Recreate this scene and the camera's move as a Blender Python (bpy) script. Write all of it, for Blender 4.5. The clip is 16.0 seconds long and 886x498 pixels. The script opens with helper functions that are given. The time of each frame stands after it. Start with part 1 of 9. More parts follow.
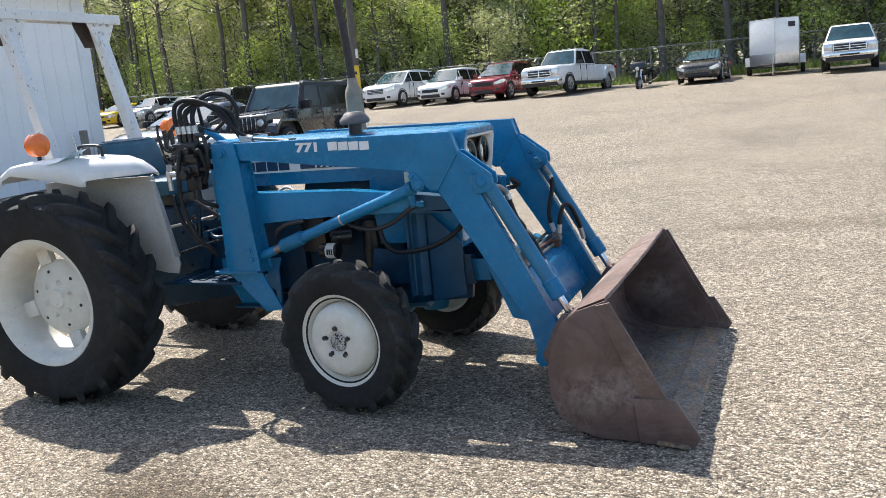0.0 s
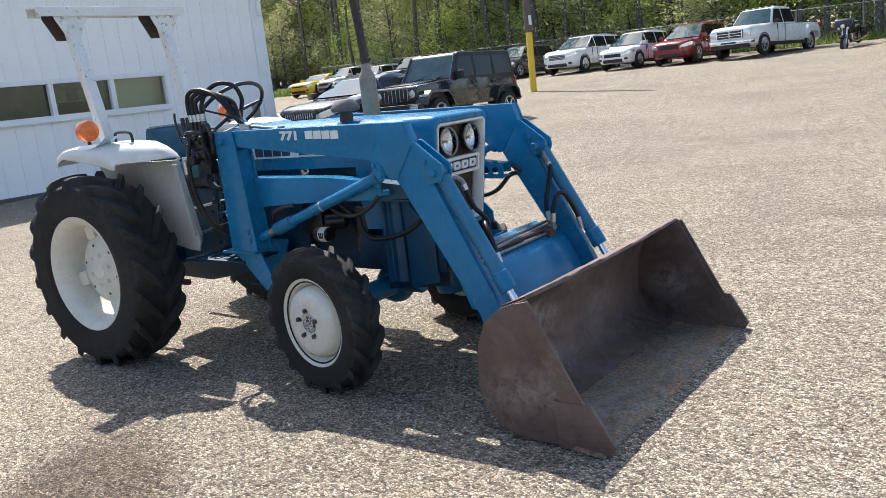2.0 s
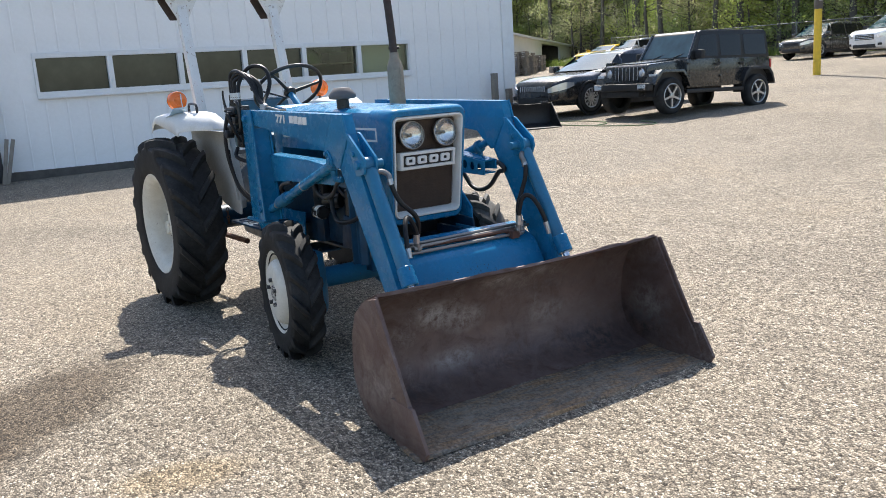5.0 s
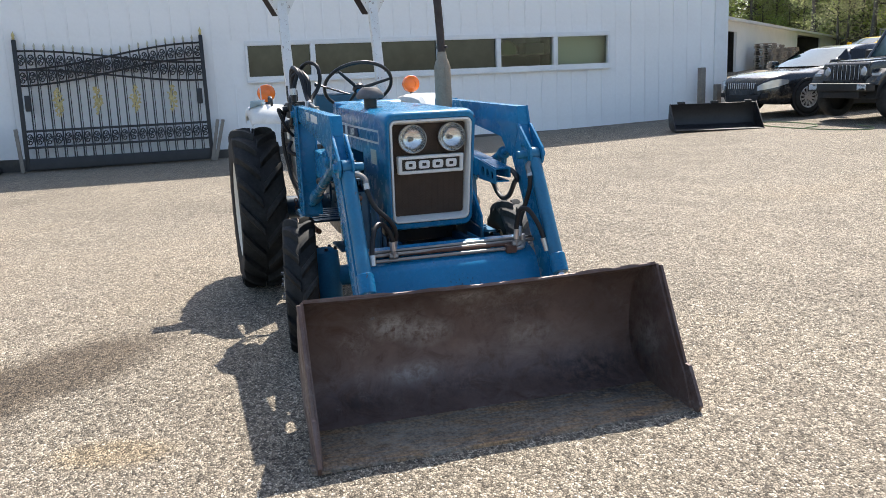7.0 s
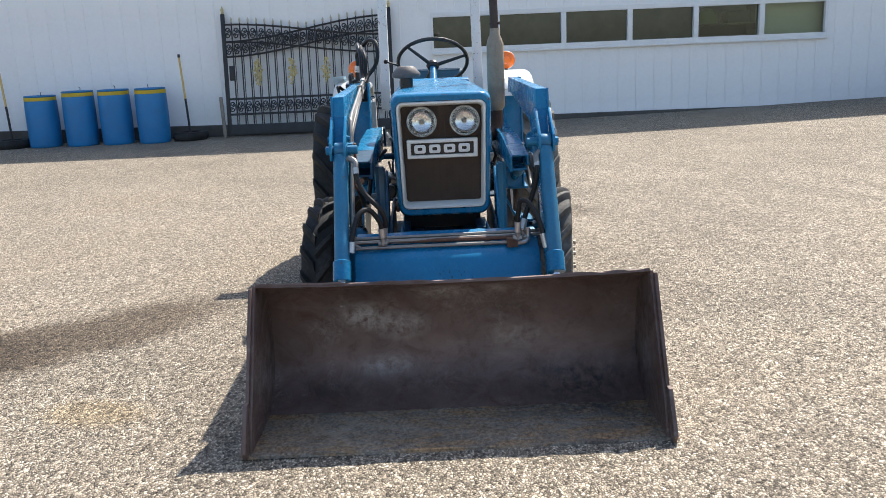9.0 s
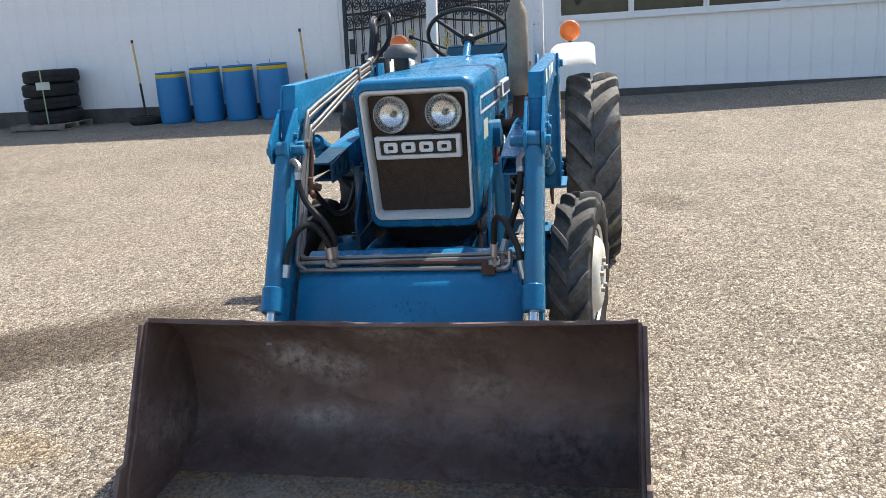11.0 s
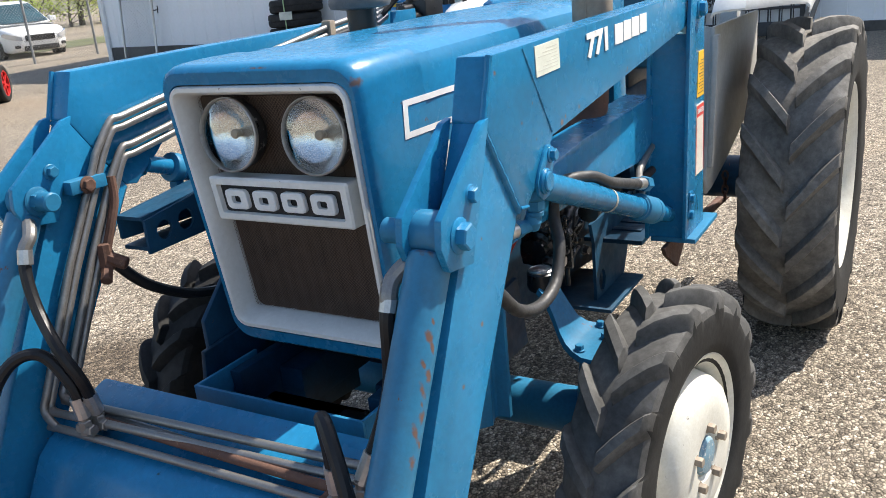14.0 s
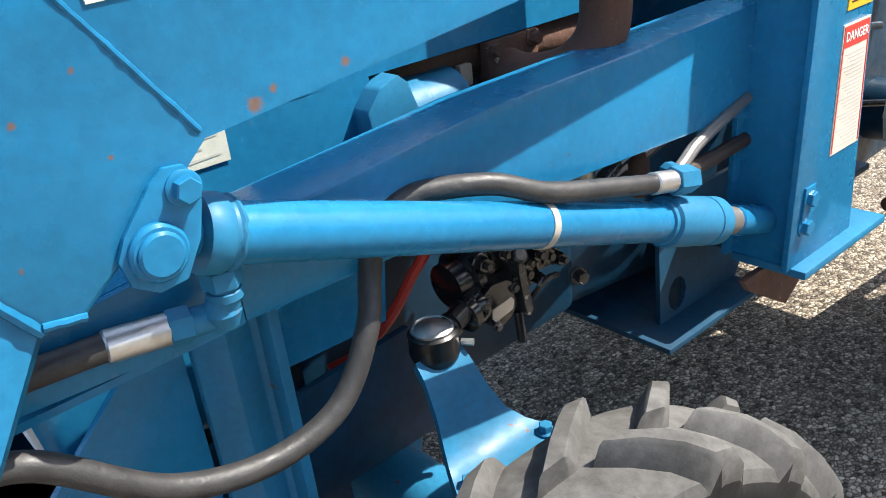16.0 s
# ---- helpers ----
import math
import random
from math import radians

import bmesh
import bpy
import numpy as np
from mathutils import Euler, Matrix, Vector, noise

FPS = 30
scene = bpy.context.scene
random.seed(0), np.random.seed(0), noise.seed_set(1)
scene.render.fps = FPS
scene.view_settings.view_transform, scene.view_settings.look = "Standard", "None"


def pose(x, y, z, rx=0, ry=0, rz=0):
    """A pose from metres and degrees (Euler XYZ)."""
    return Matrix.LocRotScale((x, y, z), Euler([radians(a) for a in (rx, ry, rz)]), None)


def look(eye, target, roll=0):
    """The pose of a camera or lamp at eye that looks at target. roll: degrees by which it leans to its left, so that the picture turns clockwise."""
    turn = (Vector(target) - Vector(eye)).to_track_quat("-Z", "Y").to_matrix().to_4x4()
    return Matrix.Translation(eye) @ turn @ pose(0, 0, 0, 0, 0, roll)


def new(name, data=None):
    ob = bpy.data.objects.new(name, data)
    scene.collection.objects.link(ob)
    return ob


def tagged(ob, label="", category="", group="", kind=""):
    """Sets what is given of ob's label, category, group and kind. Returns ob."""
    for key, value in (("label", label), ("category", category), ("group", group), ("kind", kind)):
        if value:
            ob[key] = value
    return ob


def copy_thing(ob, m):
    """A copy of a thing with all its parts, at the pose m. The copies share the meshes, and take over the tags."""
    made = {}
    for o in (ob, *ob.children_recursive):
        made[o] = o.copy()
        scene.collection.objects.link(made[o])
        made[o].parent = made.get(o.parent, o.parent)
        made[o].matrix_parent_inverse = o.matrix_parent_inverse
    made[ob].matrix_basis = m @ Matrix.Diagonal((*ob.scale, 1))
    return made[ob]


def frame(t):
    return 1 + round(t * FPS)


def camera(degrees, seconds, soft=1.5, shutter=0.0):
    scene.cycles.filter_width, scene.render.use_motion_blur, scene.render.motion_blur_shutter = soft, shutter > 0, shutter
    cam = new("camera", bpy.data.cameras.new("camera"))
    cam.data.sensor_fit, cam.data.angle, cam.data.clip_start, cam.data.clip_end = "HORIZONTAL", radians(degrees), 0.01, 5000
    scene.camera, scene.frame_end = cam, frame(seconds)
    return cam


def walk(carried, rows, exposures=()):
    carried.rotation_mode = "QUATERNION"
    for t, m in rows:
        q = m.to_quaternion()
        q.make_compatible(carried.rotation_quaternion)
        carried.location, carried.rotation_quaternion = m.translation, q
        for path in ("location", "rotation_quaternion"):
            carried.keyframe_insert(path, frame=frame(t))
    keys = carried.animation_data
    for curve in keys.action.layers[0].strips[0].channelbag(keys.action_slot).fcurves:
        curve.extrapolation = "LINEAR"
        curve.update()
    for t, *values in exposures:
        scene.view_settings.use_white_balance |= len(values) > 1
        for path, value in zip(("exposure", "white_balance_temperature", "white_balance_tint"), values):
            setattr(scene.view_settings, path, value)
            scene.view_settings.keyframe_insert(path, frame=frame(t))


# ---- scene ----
cam = camera(55.6, 16.0, soft=0.65)
METRES, EYE, TILT, LEAN, TURN = 9.774, 1.5, 0.0, 0.0, 22.6
ROWS = [
    (0.0, 0.0, 0.0, 0.0, -0.91, -10.46, 5.22),
    (0.5, 0.0271, 0.0027, -0.0018, 2.26, -10.51, 5.78),
    (1.0, 0.0575, 0.0133, 0.0001, 5.76, -10.71, 6.22),
    (1.5, 0.0903, 0.0075, 0.0003, 9.27, -10.98, 6.34),
    (2.0, 0.1156, 0.0129, 0.0, 12.74, -11.44, 6.26),
    (2.5, 0.1417, 0.0298, 0.0017, 15.77, -11.92, 5.96),
    (3.0, 0.1721, 0.0315, 0.0009, 18.2, -12.4, 5.26),
    (5.5, 0.3021, 0.0993, -0.0012, 37.87, -11.45, 3.2),
    (6.0, 0.321, 0.1275, 0.0007, 42.13, -11.36, 2.73),
    (6.5, 0.3484, 0.1501, -0.0013, 46.07, -11.5, 2.51),
    (7.0, 0.367, 0.1718, -0.0003, 50.14, -11.65, 2.39),
    (7.5, 0.3744, 0.2045, -0.0001, 54.54, -11.82, 2.17),
    (8.0, 0.3853, 0.2295, -0.0007, 58.91, -12.07, 2.07),
    (8.5, 0.4031, 0.2537, 0.0005, 62.69, -12.53, 2.24),
    (11.0, 0.3588, 0.3856, -0.0004, 77.02, -14.54, 3.69),
    (11.5, 0.3326, 0.4148, -0.0047, 79.6, -14.68, 4.62),
    (12.0, 0.308, 0.4347, -0.0063, 82.31, -15.01, 5.49),
    (12.5, 0.2741, 0.4531, -0.0061, 85.26, -15.43, 5.85),
    (13.0, 0.2424, 0.4775, -0.0076, 88.71, -15.94, 5.54),
    (13.5, 0.2136, 0.4942, -0.0044, 92.55, -16.8, 5.25),
    (14.0, 0.1795, 0.5056, -0.0051, 96.9, -18.11, 5.08),
    (14.5, 0.151, 0.5255, -0.0094, 101.08, -19.85, 5.39),
    (15.0, 0.1288, 0.5402, -0.0107, 105.37, -21.78, 5.98),
    (15.5, 0.0981, 0.5447, -0.0131, 110.42, -23.83, 6.15),
    (16.0, 0.0723, 0.5504, -0.0168, 116.23, -25.43, 6.26),
]
walk(cam, [(t, pose(0, 0, EYE, TILT, LEAN, TURN) @ pose(METRES * x, METRES * y, METRES * z, 90 + pitch, roll, yaw)) for t, x, y, z, yaw, pitch, roll in ROWS],
     [(0.0, 1.12, 6440, 10), (3.0, 1.04, 6440, 10), (7.0, 1.04, 6560, 10), (14.5, 1.06, 6600, 10), (15.2, 1.22, 6520, 10), (16.0, 1.38, 6560, 10)])


# ---- daylight ----
SUN_WAY = Vector((0.655, -0.41, -1.0)).normalized()      # the way the sunlight travels
sun_data = bpy.data.lights.new("sun", "SUN")
sun_data.energy, sun_data.angle, sun_data.color = 4.2, radians(0.53), (1.0, 0.95, 0.87)
sun = new("sun", sun_data)
sun.matrix_world = look((0, 0, 30), Vector((0, 0, 30)) + SUN_WAY)
world = bpy.data.worlds.new("sky")
world.use_nodes = True
scene.world = world
wn = world.node_tree
sky = wn.nodes.new("ShaderNodeTexSky")
sky.sky_type, sky.sun_disc = "NISHITA", False
sky.sun_elevation = math.asin(-SUN_WAY.z)
sky.sun_rotation = math.atan2(-SUN_WAY.x, -SUN_WAY.y)
sky.air_density, sky.dust_density = 1.0, 1.5
wn.nodes["Background"].inputs["Strength"].default_value = 0.122
wn.links.new(sky.outputs[0], wn.nodes["Background"].inputs["Color"])



# ---- materials ----
def material(name, rough=0.6, metal=0.0, spec=0.5, coat=0.0):
    m = bpy.data.materials.new(name)
    m.use_nodes = True
    b = m.node_tree.nodes["Principled BSDF"]
    b.inputs["Roughness"].default_value = rough
    b.inputs["Metallic"].default_value = metal
    b.inputs["Specular IOR Level"].default_value = spec
    b.inputs["Coat Weight"].default_value = coat
    b.inputs["Coat Roughness"].default_value = 0.08
    return m, m.node_tree.nodes, m.node_tree.links, b


def coords(nodes, links, scale=(1, 1, 1)):
    tc = nodes.new("ShaderNodeTexCoord")
    mp = nodes.new("ShaderNodeMapping")
    mp.inputs["Scale"].default_value = scale
    links.new(tc.outputs["Object"], mp.inputs["Vector"])
    return mp.outputs[0]


def noise_of(nodes, links, vec, scale, detail=4, rough=0.6, dist=0.0):
    n = nodes.new("ShaderNodeTexNoise")
    n.inputs["Scale"].default_value, n.inputs["Detail"].default_value = scale, detail
    n.inputs["Roughness"].default_value, n.inputs["Distortion"].default_value = rough, dist
    links.new(vec, n.inputs["Vector"])
    return n.outputs[0]


def ramp(nodes, links, fac, stops):
    r = nodes.new("ShaderNodeValToRGB")
    el = r.color_ramp.elements
    while len(el) < len(stops):
        el.new(0.5)
    for e, (p, c) in zip(el, stops):
        e.position = p
        e.color = (*c, 1) if len(c) == 3 else c
    links.new(fac, r.inputs[0])
    return r.outputs[0]


def mix(nodes, links, fac, a, b, mode="MIX"):
    m = nodes.new("ShaderNodeMix")
    m.data_type, m.blend_type = "RGBA", mode
    for sock, v in ((m.inputs[0], fac), (m.inputs[6], a), (m.inputs[7], b)):
        if isinstance(v, (int, float)):
            sock.default_value = v
        elif isinstance(v, tuple):
            sock.default_value = (*v, 1) if len(v) == 3 else v
        else:
            links.new(v, sock)
    return m.outputs[2]


def bump(nodes, links, b, height, strength, distance):
    n = nodes.new("ShaderNodeBump")
    n.inputs["Strength"].default_value, n.inputs["Distance"].default_value = strength, distance
    links.new(height, n.inputs["Height"])
    links.new(n.outputs[0], b.inputs["Normal"])
    return n


def paint(name, colour, rough=0.4, vary=0.18, dirt=None, dirt_amount=0.0, chip=None, chip_amount=0.0, scale=6, coat=0.0, metal=0.0, bumpy=0.15, spec=0.5, spots=()):
    """A painted or moulded surface: colour that drifts at two scales, dirt films and chips."""
    m, n, l, b = material(name, rough, metal, spec, coat)
    v = coords(n, l)
    big, fine = noise_of(n, l, v, scale * 0.5, 4, 0.6, 0.4), noise_of(n, l, v, scale * 14, 3, 0.6)
    lo, hi = tuple(c * (1 - vary) for c in colour), tuple(min(1, c * (1 + vary)) for c in colour)
    col = ramp(n, l, big, [(0.3, lo), (0.7, hi)])
    col = mix(n, l, 0.12, col, ramp(n, l, fine, [(0.35, (0.25,) * 3), (0.65, (0.9,) * 3)]), "OVERLAY")
    if dirt:
        d = noise_of(n, l, v, scale * 1.3, 8, 0.75, 0.8)
        col = mix(n, l, ramp(n, l, d, [(0.5 - dirt_amount * 0.3, (0, 0, 0)), (0.8, (dirt_amount,) * 3)]), col, dirt)
    if chip:
        c = noise_of(n, l, v, scale * 4.2, 8, 0.72, 0.5)
        mask = ramp(n, l, c, [(0.69 - chip_amount, (0, 0, 0)), (0.70 - chip_amount, (1, 1, 1))])
        col = mix(n, l, mask, col, chip)
    for centre, size in spots:
        mp = n.new("ShaderNodeMapping")
        mp.vector_type = "TEXTURE"
        mp.inputs["Location"].default_value, mp.inputs["Scale"].default_value = centre, size
        l.new(v, mp.inputs["Vector"])
        ln = n.new("ShaderNodeVectorMath")
        ln.operation = "LENGTH"
        l.new(mp.outputs[0], ln.inputs[0])
        jag = n.new("ShaderNodeMath")
        jag.operation = "MULTIPLY_ADD"
        l.new(noise_of(n, l, v, 60, 6, 0.7), jag.inputs[0])
        jag.inputs[1].default_value = 1.6
        l.new(ln.outputs["Value"], jag.inputs[2])
        half = n.new("ShaderNodeMath")
        half.operation = "MULTIPLY"
        l.new(jag.outputs[0], half.inputs[0])
        half.inputs[1].default_value = 0.5
        col = mix(n, l, ramp(n, l, half.outputs[0], [(0.53, (0.92,) * 3), (0.72, (0,) * 3)]), col, chip or dirt)
    l.new(col, b.inputs["Base Color"])
    rr = ramp(n, l, noise_of(n, l, v, scale * 3, 5, 0.6), [(0.3, (rough * 0.8,) * 3), (0.75, (min(1, rough * 1.35),) * 3)])
    l.new(rr, b.inputs["Roughness"])
    if bumpy:
        bump(n, l, b, noise_of(n, l, v, scale * 5, 4), bumpy, 0.004)
    return m


def gravel_ground():
    """Chip-sealed yard: close-set pale and dark stones of about a centimetre, with damp stains and worn lanes."""
    m, n, l, b = material("chip_seal", 0.85, spec=0.3)
    v = coords(n, l)
    vor = n.new("ShaderNodeTexVoronoi")
    vor.inputs["Scale"].default_value, vor.inputs["Randomness"].default_value = 74, 1.0
    warp = n.new("ShaderNodeMapping")
    warp.inputs["Scale"].default_value = (1.0, 1.3, 1.0)
    rough_edge = n.new("ShaderNodeTexNoise")
    rough_edge.inputs["Scale"].default_value, rough_edge.inputs["Detail"].default_value = 95, 2
    l.new(v, rough_edge.inputs["Vector"])
    shift = n.new("ShaderNodeVectorMath")
    shift.operation = "MULTIPLY_ADD"
    l.new(rough_edge.outputs["Color"], shift.inputs[0])
    shift.inputs[1].default_value = (0.013, 0.013, 0.0)
    l.new(v, shift.inputs[2])
    l.new(shift.outputs[0], warp.inputs["Vector"])
    l.new(warp.outputs[0], vor.inputs["Vector"])
    edge = n.new("ShaderNodeTexVoronoi")
    edge.feature = "DISTANCE_TO_EDGE"
    edge.inputs["Scale"].default_value = 74
    l.new(warp.outputs[0], edge.inputs["Vector"])
    sep = n.new("ShaderNodeSeparateColor")
    l.new(vor.outputs["Color"], sep.inputs[0])
    stone = ramp(n, l, sep.outputs[0], [(0.0, (0.11, 0.092, 0.072)), (0.2, (0.27, 0.228, 0.178)), (0.55, (0.43, 0.367, 0.288)), (0.85, (0.57, 0.495, 0.395)), (1.0, (0.76, 0.68, 0.565))])
    gap = ramp(n, l, edge.outputs["Distance"], [(0.0, (0.20,) * 3), (0.08, (0.58,) * 3), (0.22, (1.06,) * 3)])
    col = mix(n, l, 1.0, stone, gap, "MULTIPLY")
    lanes = noise_of(n, l, v, 0.35, 5, 0.6, 0.6)
    col = mix(n, l, 1.0, col, ramp(n, l, lanes, [(0.28, (0.74, 0.72, 0.69)), (0.55, (0.98, 0.96, 0.92)), (0.8, (1.06, 0.99, 0.88))]), "MULTIPLY")
    clump = noise_of(n, l, v, 34, 3, 0.7)
    col = mix(n, l, 1.0, col, ramp(n, l, clump, [(0.36, (0.76,) * 3), (0.50, (1.0,) * 3), (0.64, (1.26,) * 3)]), "MULTIPLY")
    drift = noise_of(n, l, v, 11, 3, 0.6)
    col = mix(n, l, 1.0, col, ramp(n, l, drift, [(0.36, (0.90,) * 3), (0.64, (1.10,) * 3)]), "MULTIPLY")
    mott = noise_of(n, l, v, 2.4, 6, 0.7)
    col = mix(n, l, 1.0, col, ramp(n, l, mott, [(0.3, (0.86,) * 3), (0.7, (1.0,) * 3)]), "MULTIPLY")

    def blot(cx, cy, sx, sy, turn, dark, soft=0.55):
        """An old oil or damp stain, an uneven oval."""
        mp = n.new("ShaderNodeMapping")
        mp.vector_type = "TEXTURE"
        mp.inputs["Location"].default_value = (cx, cy, 0)
        mp.inputs["Rotation"].default_value = (0, 0, radians(turn))
        mp.inputs["Scale"].default_value = (sx, sy, 1000)
        l.new(v, mp.inputs["Vector"])
        ln = n.new("ShaderNodeVectorMath")
        ln.operation = "LENGTH"
        l.new(mp.outputs[0], ln.inputs[0])
        far = n.new("ShaderNodeMath")
        far.operation = "MULTIPLY_ADD"
        l.new(ln.outputs["Value"], far.inputs[0])
        far.inputs[1].default_value, far.inputs[2].default_value = 0.6, -0.25
        ad = n.new("ShaderNodeMath")
        ad.operation = "MULTIPLY_ADD"
        l.new(noise_of(n, l, v, 1.8, 5, 0.65), ad.inputs[0])
        ad.inputs[1].default_value = 0.5
        l.new(far.outputs[0], ad.inputs[2])
        return ramp(n, l, ad.outputs[0], [(0.32, dark), (0.32 + soft * 0.6, (1, 1, 1))])

    for args in ((-1.98, 1.86, 1.55, 0.58, -51, (0.45, 0.41, 0.37), 0.35), (-1.75, 1.60, 0.9, 0.40, -51, (0.80, 0.78, 0.76), 0.4), (-1.30, 1.0, 1.2, 0.60, -51, (0.72, 0.69, 0.66), 0.5), (-5.2, 5.4, 0.5, 0.25, 20, (0.7, 0.68, 0.66)), (0.9, 8.2, 1.8, 0.35, 8, (0.78, 0.76, 0.74)), (-0.92, 2.5, 0.30, 0.16, 75, (1.0, 0.93, 0.80))):
        col = mix(n, l, 1.0, col, blot(*args), "MULTIPLY")
    l.new(col, b.inputs["Base Color"])
    hn = n.new("ShaderNodeMath")
    hn.operation = "MULTIPLY"
    l.new(ramp(n, l, edge.outputs["Distance"], [(0.0, (0,) * 3), (0.35, (1,) * 3)]), hn.inputs[0])
    l.new(sep.outputs[1], hn.inputs[1])
    bump(n, l, b, hn.outputs[0], 1.0, 0.008)
    return m


def steel_worn(name, lo, hi, pale, rough=0.6, metal=0.3, flecks=0.5, scale=1.0, patches=(), blotches=(), tan=None):
    """Bare, browned bucket steel: dark blotches, scoured flecks in patches, peeling scale."""
    m, n, l, b = material(name, rough, metal)
    v = coords(n, l)
    col = ramp(n, l, noise_of(n, l, v, 2.2, 8, 0.6, 0.8), [(0.3, lo), (0.5, tuple((p + q) / 2 for p, q in zip(lo, hi))), (0.72, hi)])
    rust = noise_of(n, l, v, 7, 9, 0.75, 0.8)
    col = mix(n, l, ramp(n, l, rust, [(0.50, (0,) * 3), (0.72, (0.6,) * 3)]), col, (0.095, 0.045, 0.026))
    smear = noise_of(n, l, coords(n, l, (1.0, 0.7, 2.2)), 3.2, 7, 0.7, 0.6)
    col = mix(n, l, ramp(n, l, smear, [(0.52, (0,) * 3), (0.80, (flecks * 0.5,) * 3)]), col, pale)
    where = ramp(n, l, noise_of(n, l, v, 3.0, 5, 0.6, 0.5), [(0.52, (0,) * 3), (0.68, (1,) * 3)])
    fine = noise_of(n, l, v, 26 * scale, 8, 0.75, 1.2)
    fleck = mix(n, l, 1.0, where, ramp(n, l, fine, [(0.44, (0,) * 3), (0.62, (flecks,) * 3)]), "MULTIPLY")
    col = mix(n, l, fleck, col, pale)
    if tan:
        streak = noise_of(n, l, coords(n, l, (5.0, 1.1, 1.0)), 4.0, 8, 0.75, 1.0)
        col = mix(n, l, ramp(n, l, streak, [(0.44, (0,) * 3), (0.58, (0.9,) * 3)]), col, tan)
        grit = noise_of(n, l, v, 60, 6, 0.75)
        col = mix(n, l, 0.75, col, ramp(n, l, grit, [(0.36, (0.08,) * 3), (0.64, (0.92,) * 3)]), "OVERLAY")
    # near-black ovals first, then pale ones, each broken up by noise
    for centre, size, strength in blotches + patches:
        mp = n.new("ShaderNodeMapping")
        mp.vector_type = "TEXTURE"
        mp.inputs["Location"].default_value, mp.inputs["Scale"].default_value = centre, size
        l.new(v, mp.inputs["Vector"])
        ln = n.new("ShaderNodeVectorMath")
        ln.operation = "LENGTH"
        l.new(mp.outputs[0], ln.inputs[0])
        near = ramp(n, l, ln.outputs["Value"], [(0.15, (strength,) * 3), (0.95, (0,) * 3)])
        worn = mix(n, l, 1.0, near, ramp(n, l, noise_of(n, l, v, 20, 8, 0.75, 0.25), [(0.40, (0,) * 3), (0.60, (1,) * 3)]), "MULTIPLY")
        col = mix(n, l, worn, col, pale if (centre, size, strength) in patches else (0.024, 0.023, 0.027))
    l.new(col, b.inputs["Base Color"])
    l.new(ramp(n, l, rust, [(0.35, (rough * 0.75,) * 3), (0.7, (0.9,) * 3)]), b.inputs["Roughness"])
    bump(n, l, b, mix(n, l, 0.5, rust, fleck), 0.5, 0.004)
    return m


def rubber(name, dusty):
    m, n, l, b = material(name, 0.75, spec=0.28)
    v = coords(n, l)
    col = ramp(n, l, noise_of(n, l, v, 5, 7, 0.7, 0.5), [(0.30, tuple(c * 0.28 for c in dusty)), (0.52, tuple(c * 0.55 for c in dusty)), (0.75, dusty)])
    col = mix(n, l, 0.35, col, ramp(n, l, noise_of(n, l, v, 45, 6, 0.7), [(0.35, (0.2,) * 3), (0.65, (0.8,) * 3)]), "OVERLAY")
    l.new(col, b.inputs["Base Color"])
    bump(n, l, b, noise_of(n, l, v, 60, 4), 0.35, 0.002)
    return m


def clear_glass(name, sheen=0.12, tint=(0.97, 0.98, 0.98)):
    """Thin clear glazing: see-through with a mirror sheen that grows at a glance."""
    m, n, l, b = material(name, 0.03)
    tr, gl, ms, fr = n.new("ShaderNodeBsdfTransparent"), n.new("ShaderNodeBsdfGlossy"), n.new("ShaderNodeMixShader"), n.new("ShaderNodeFresnel")
    tr.inputs["Color"].default_value = (*tint, 1)
    gl.inputs["Roughness"].default_value = 0.03
    fr.inputs["IOR"].default_value = 1.0 + sheen * 4
    l.new(fr.outputs[0], ms.inputs[0])
    l.new(tr.outputs[0], ms.inputs[1])
    l.new(gl.outputs[0], ms.inputs[2])
    l.new(ms.outputs[0], n["Material Output"].inputs["Surface"])
    return m


def tinted(name, colour=(0.022, 0.055, 0.066)):
    """Dark glazing that mirrors what stands round it."""
    m, n, l, b = material(name, 0.03, spec=0.6)
    v = coords(n, l)
    l.new(ramp(n, l, noise_of(n, l, v, 3, 3), [(0.3, tuple(c * 0.7 for c in colour)), (0.7, tuple(c * 1.4 for c in colour))]), b.inputs["Base Color"])
    return m


def leaf_mat(name, a, bcol):
    m, n, l, b = material(name, 0.55, spec=0.4)
    gi = n.new("ShaderNodeNewGeometry")
    oi = n.new("ShaderNodeObjectInfo")
    col = ramp(n, l, gi.outputs["Random Per Island"], [(0.0, a), (0.55, bcol), (1.0, tuple(c * 1.35 for c in bcol))])
    tone = ramp(n, l, oi.outputs["Random"], [(0.0, (0.75, 0.80, 0.80)), (0.5, (1.0, 0.95, 0.8)), (1.0, (1.0, 1.05, 0.7))])
    col = mix(n, l, 1.0, col, tone, "MULTIPLY")
    l.new(col, b.inputs["Base Color"])
    tr = n.new("ShaderNodeBsdfTranslucent")
    l.new(col, tr.inputs["Color"])
    ms = n.new("ShaderNodeMixShader")
    ms.inputs[0].default_value = 0.5
    l.new(b.outputs[0], ms.inputs[1])
    l.new(tr.outputs[0], ms.inputs[2])
    l.new(ms.outputs[0], n["Material Output"].inputs["Surface"])
    return m


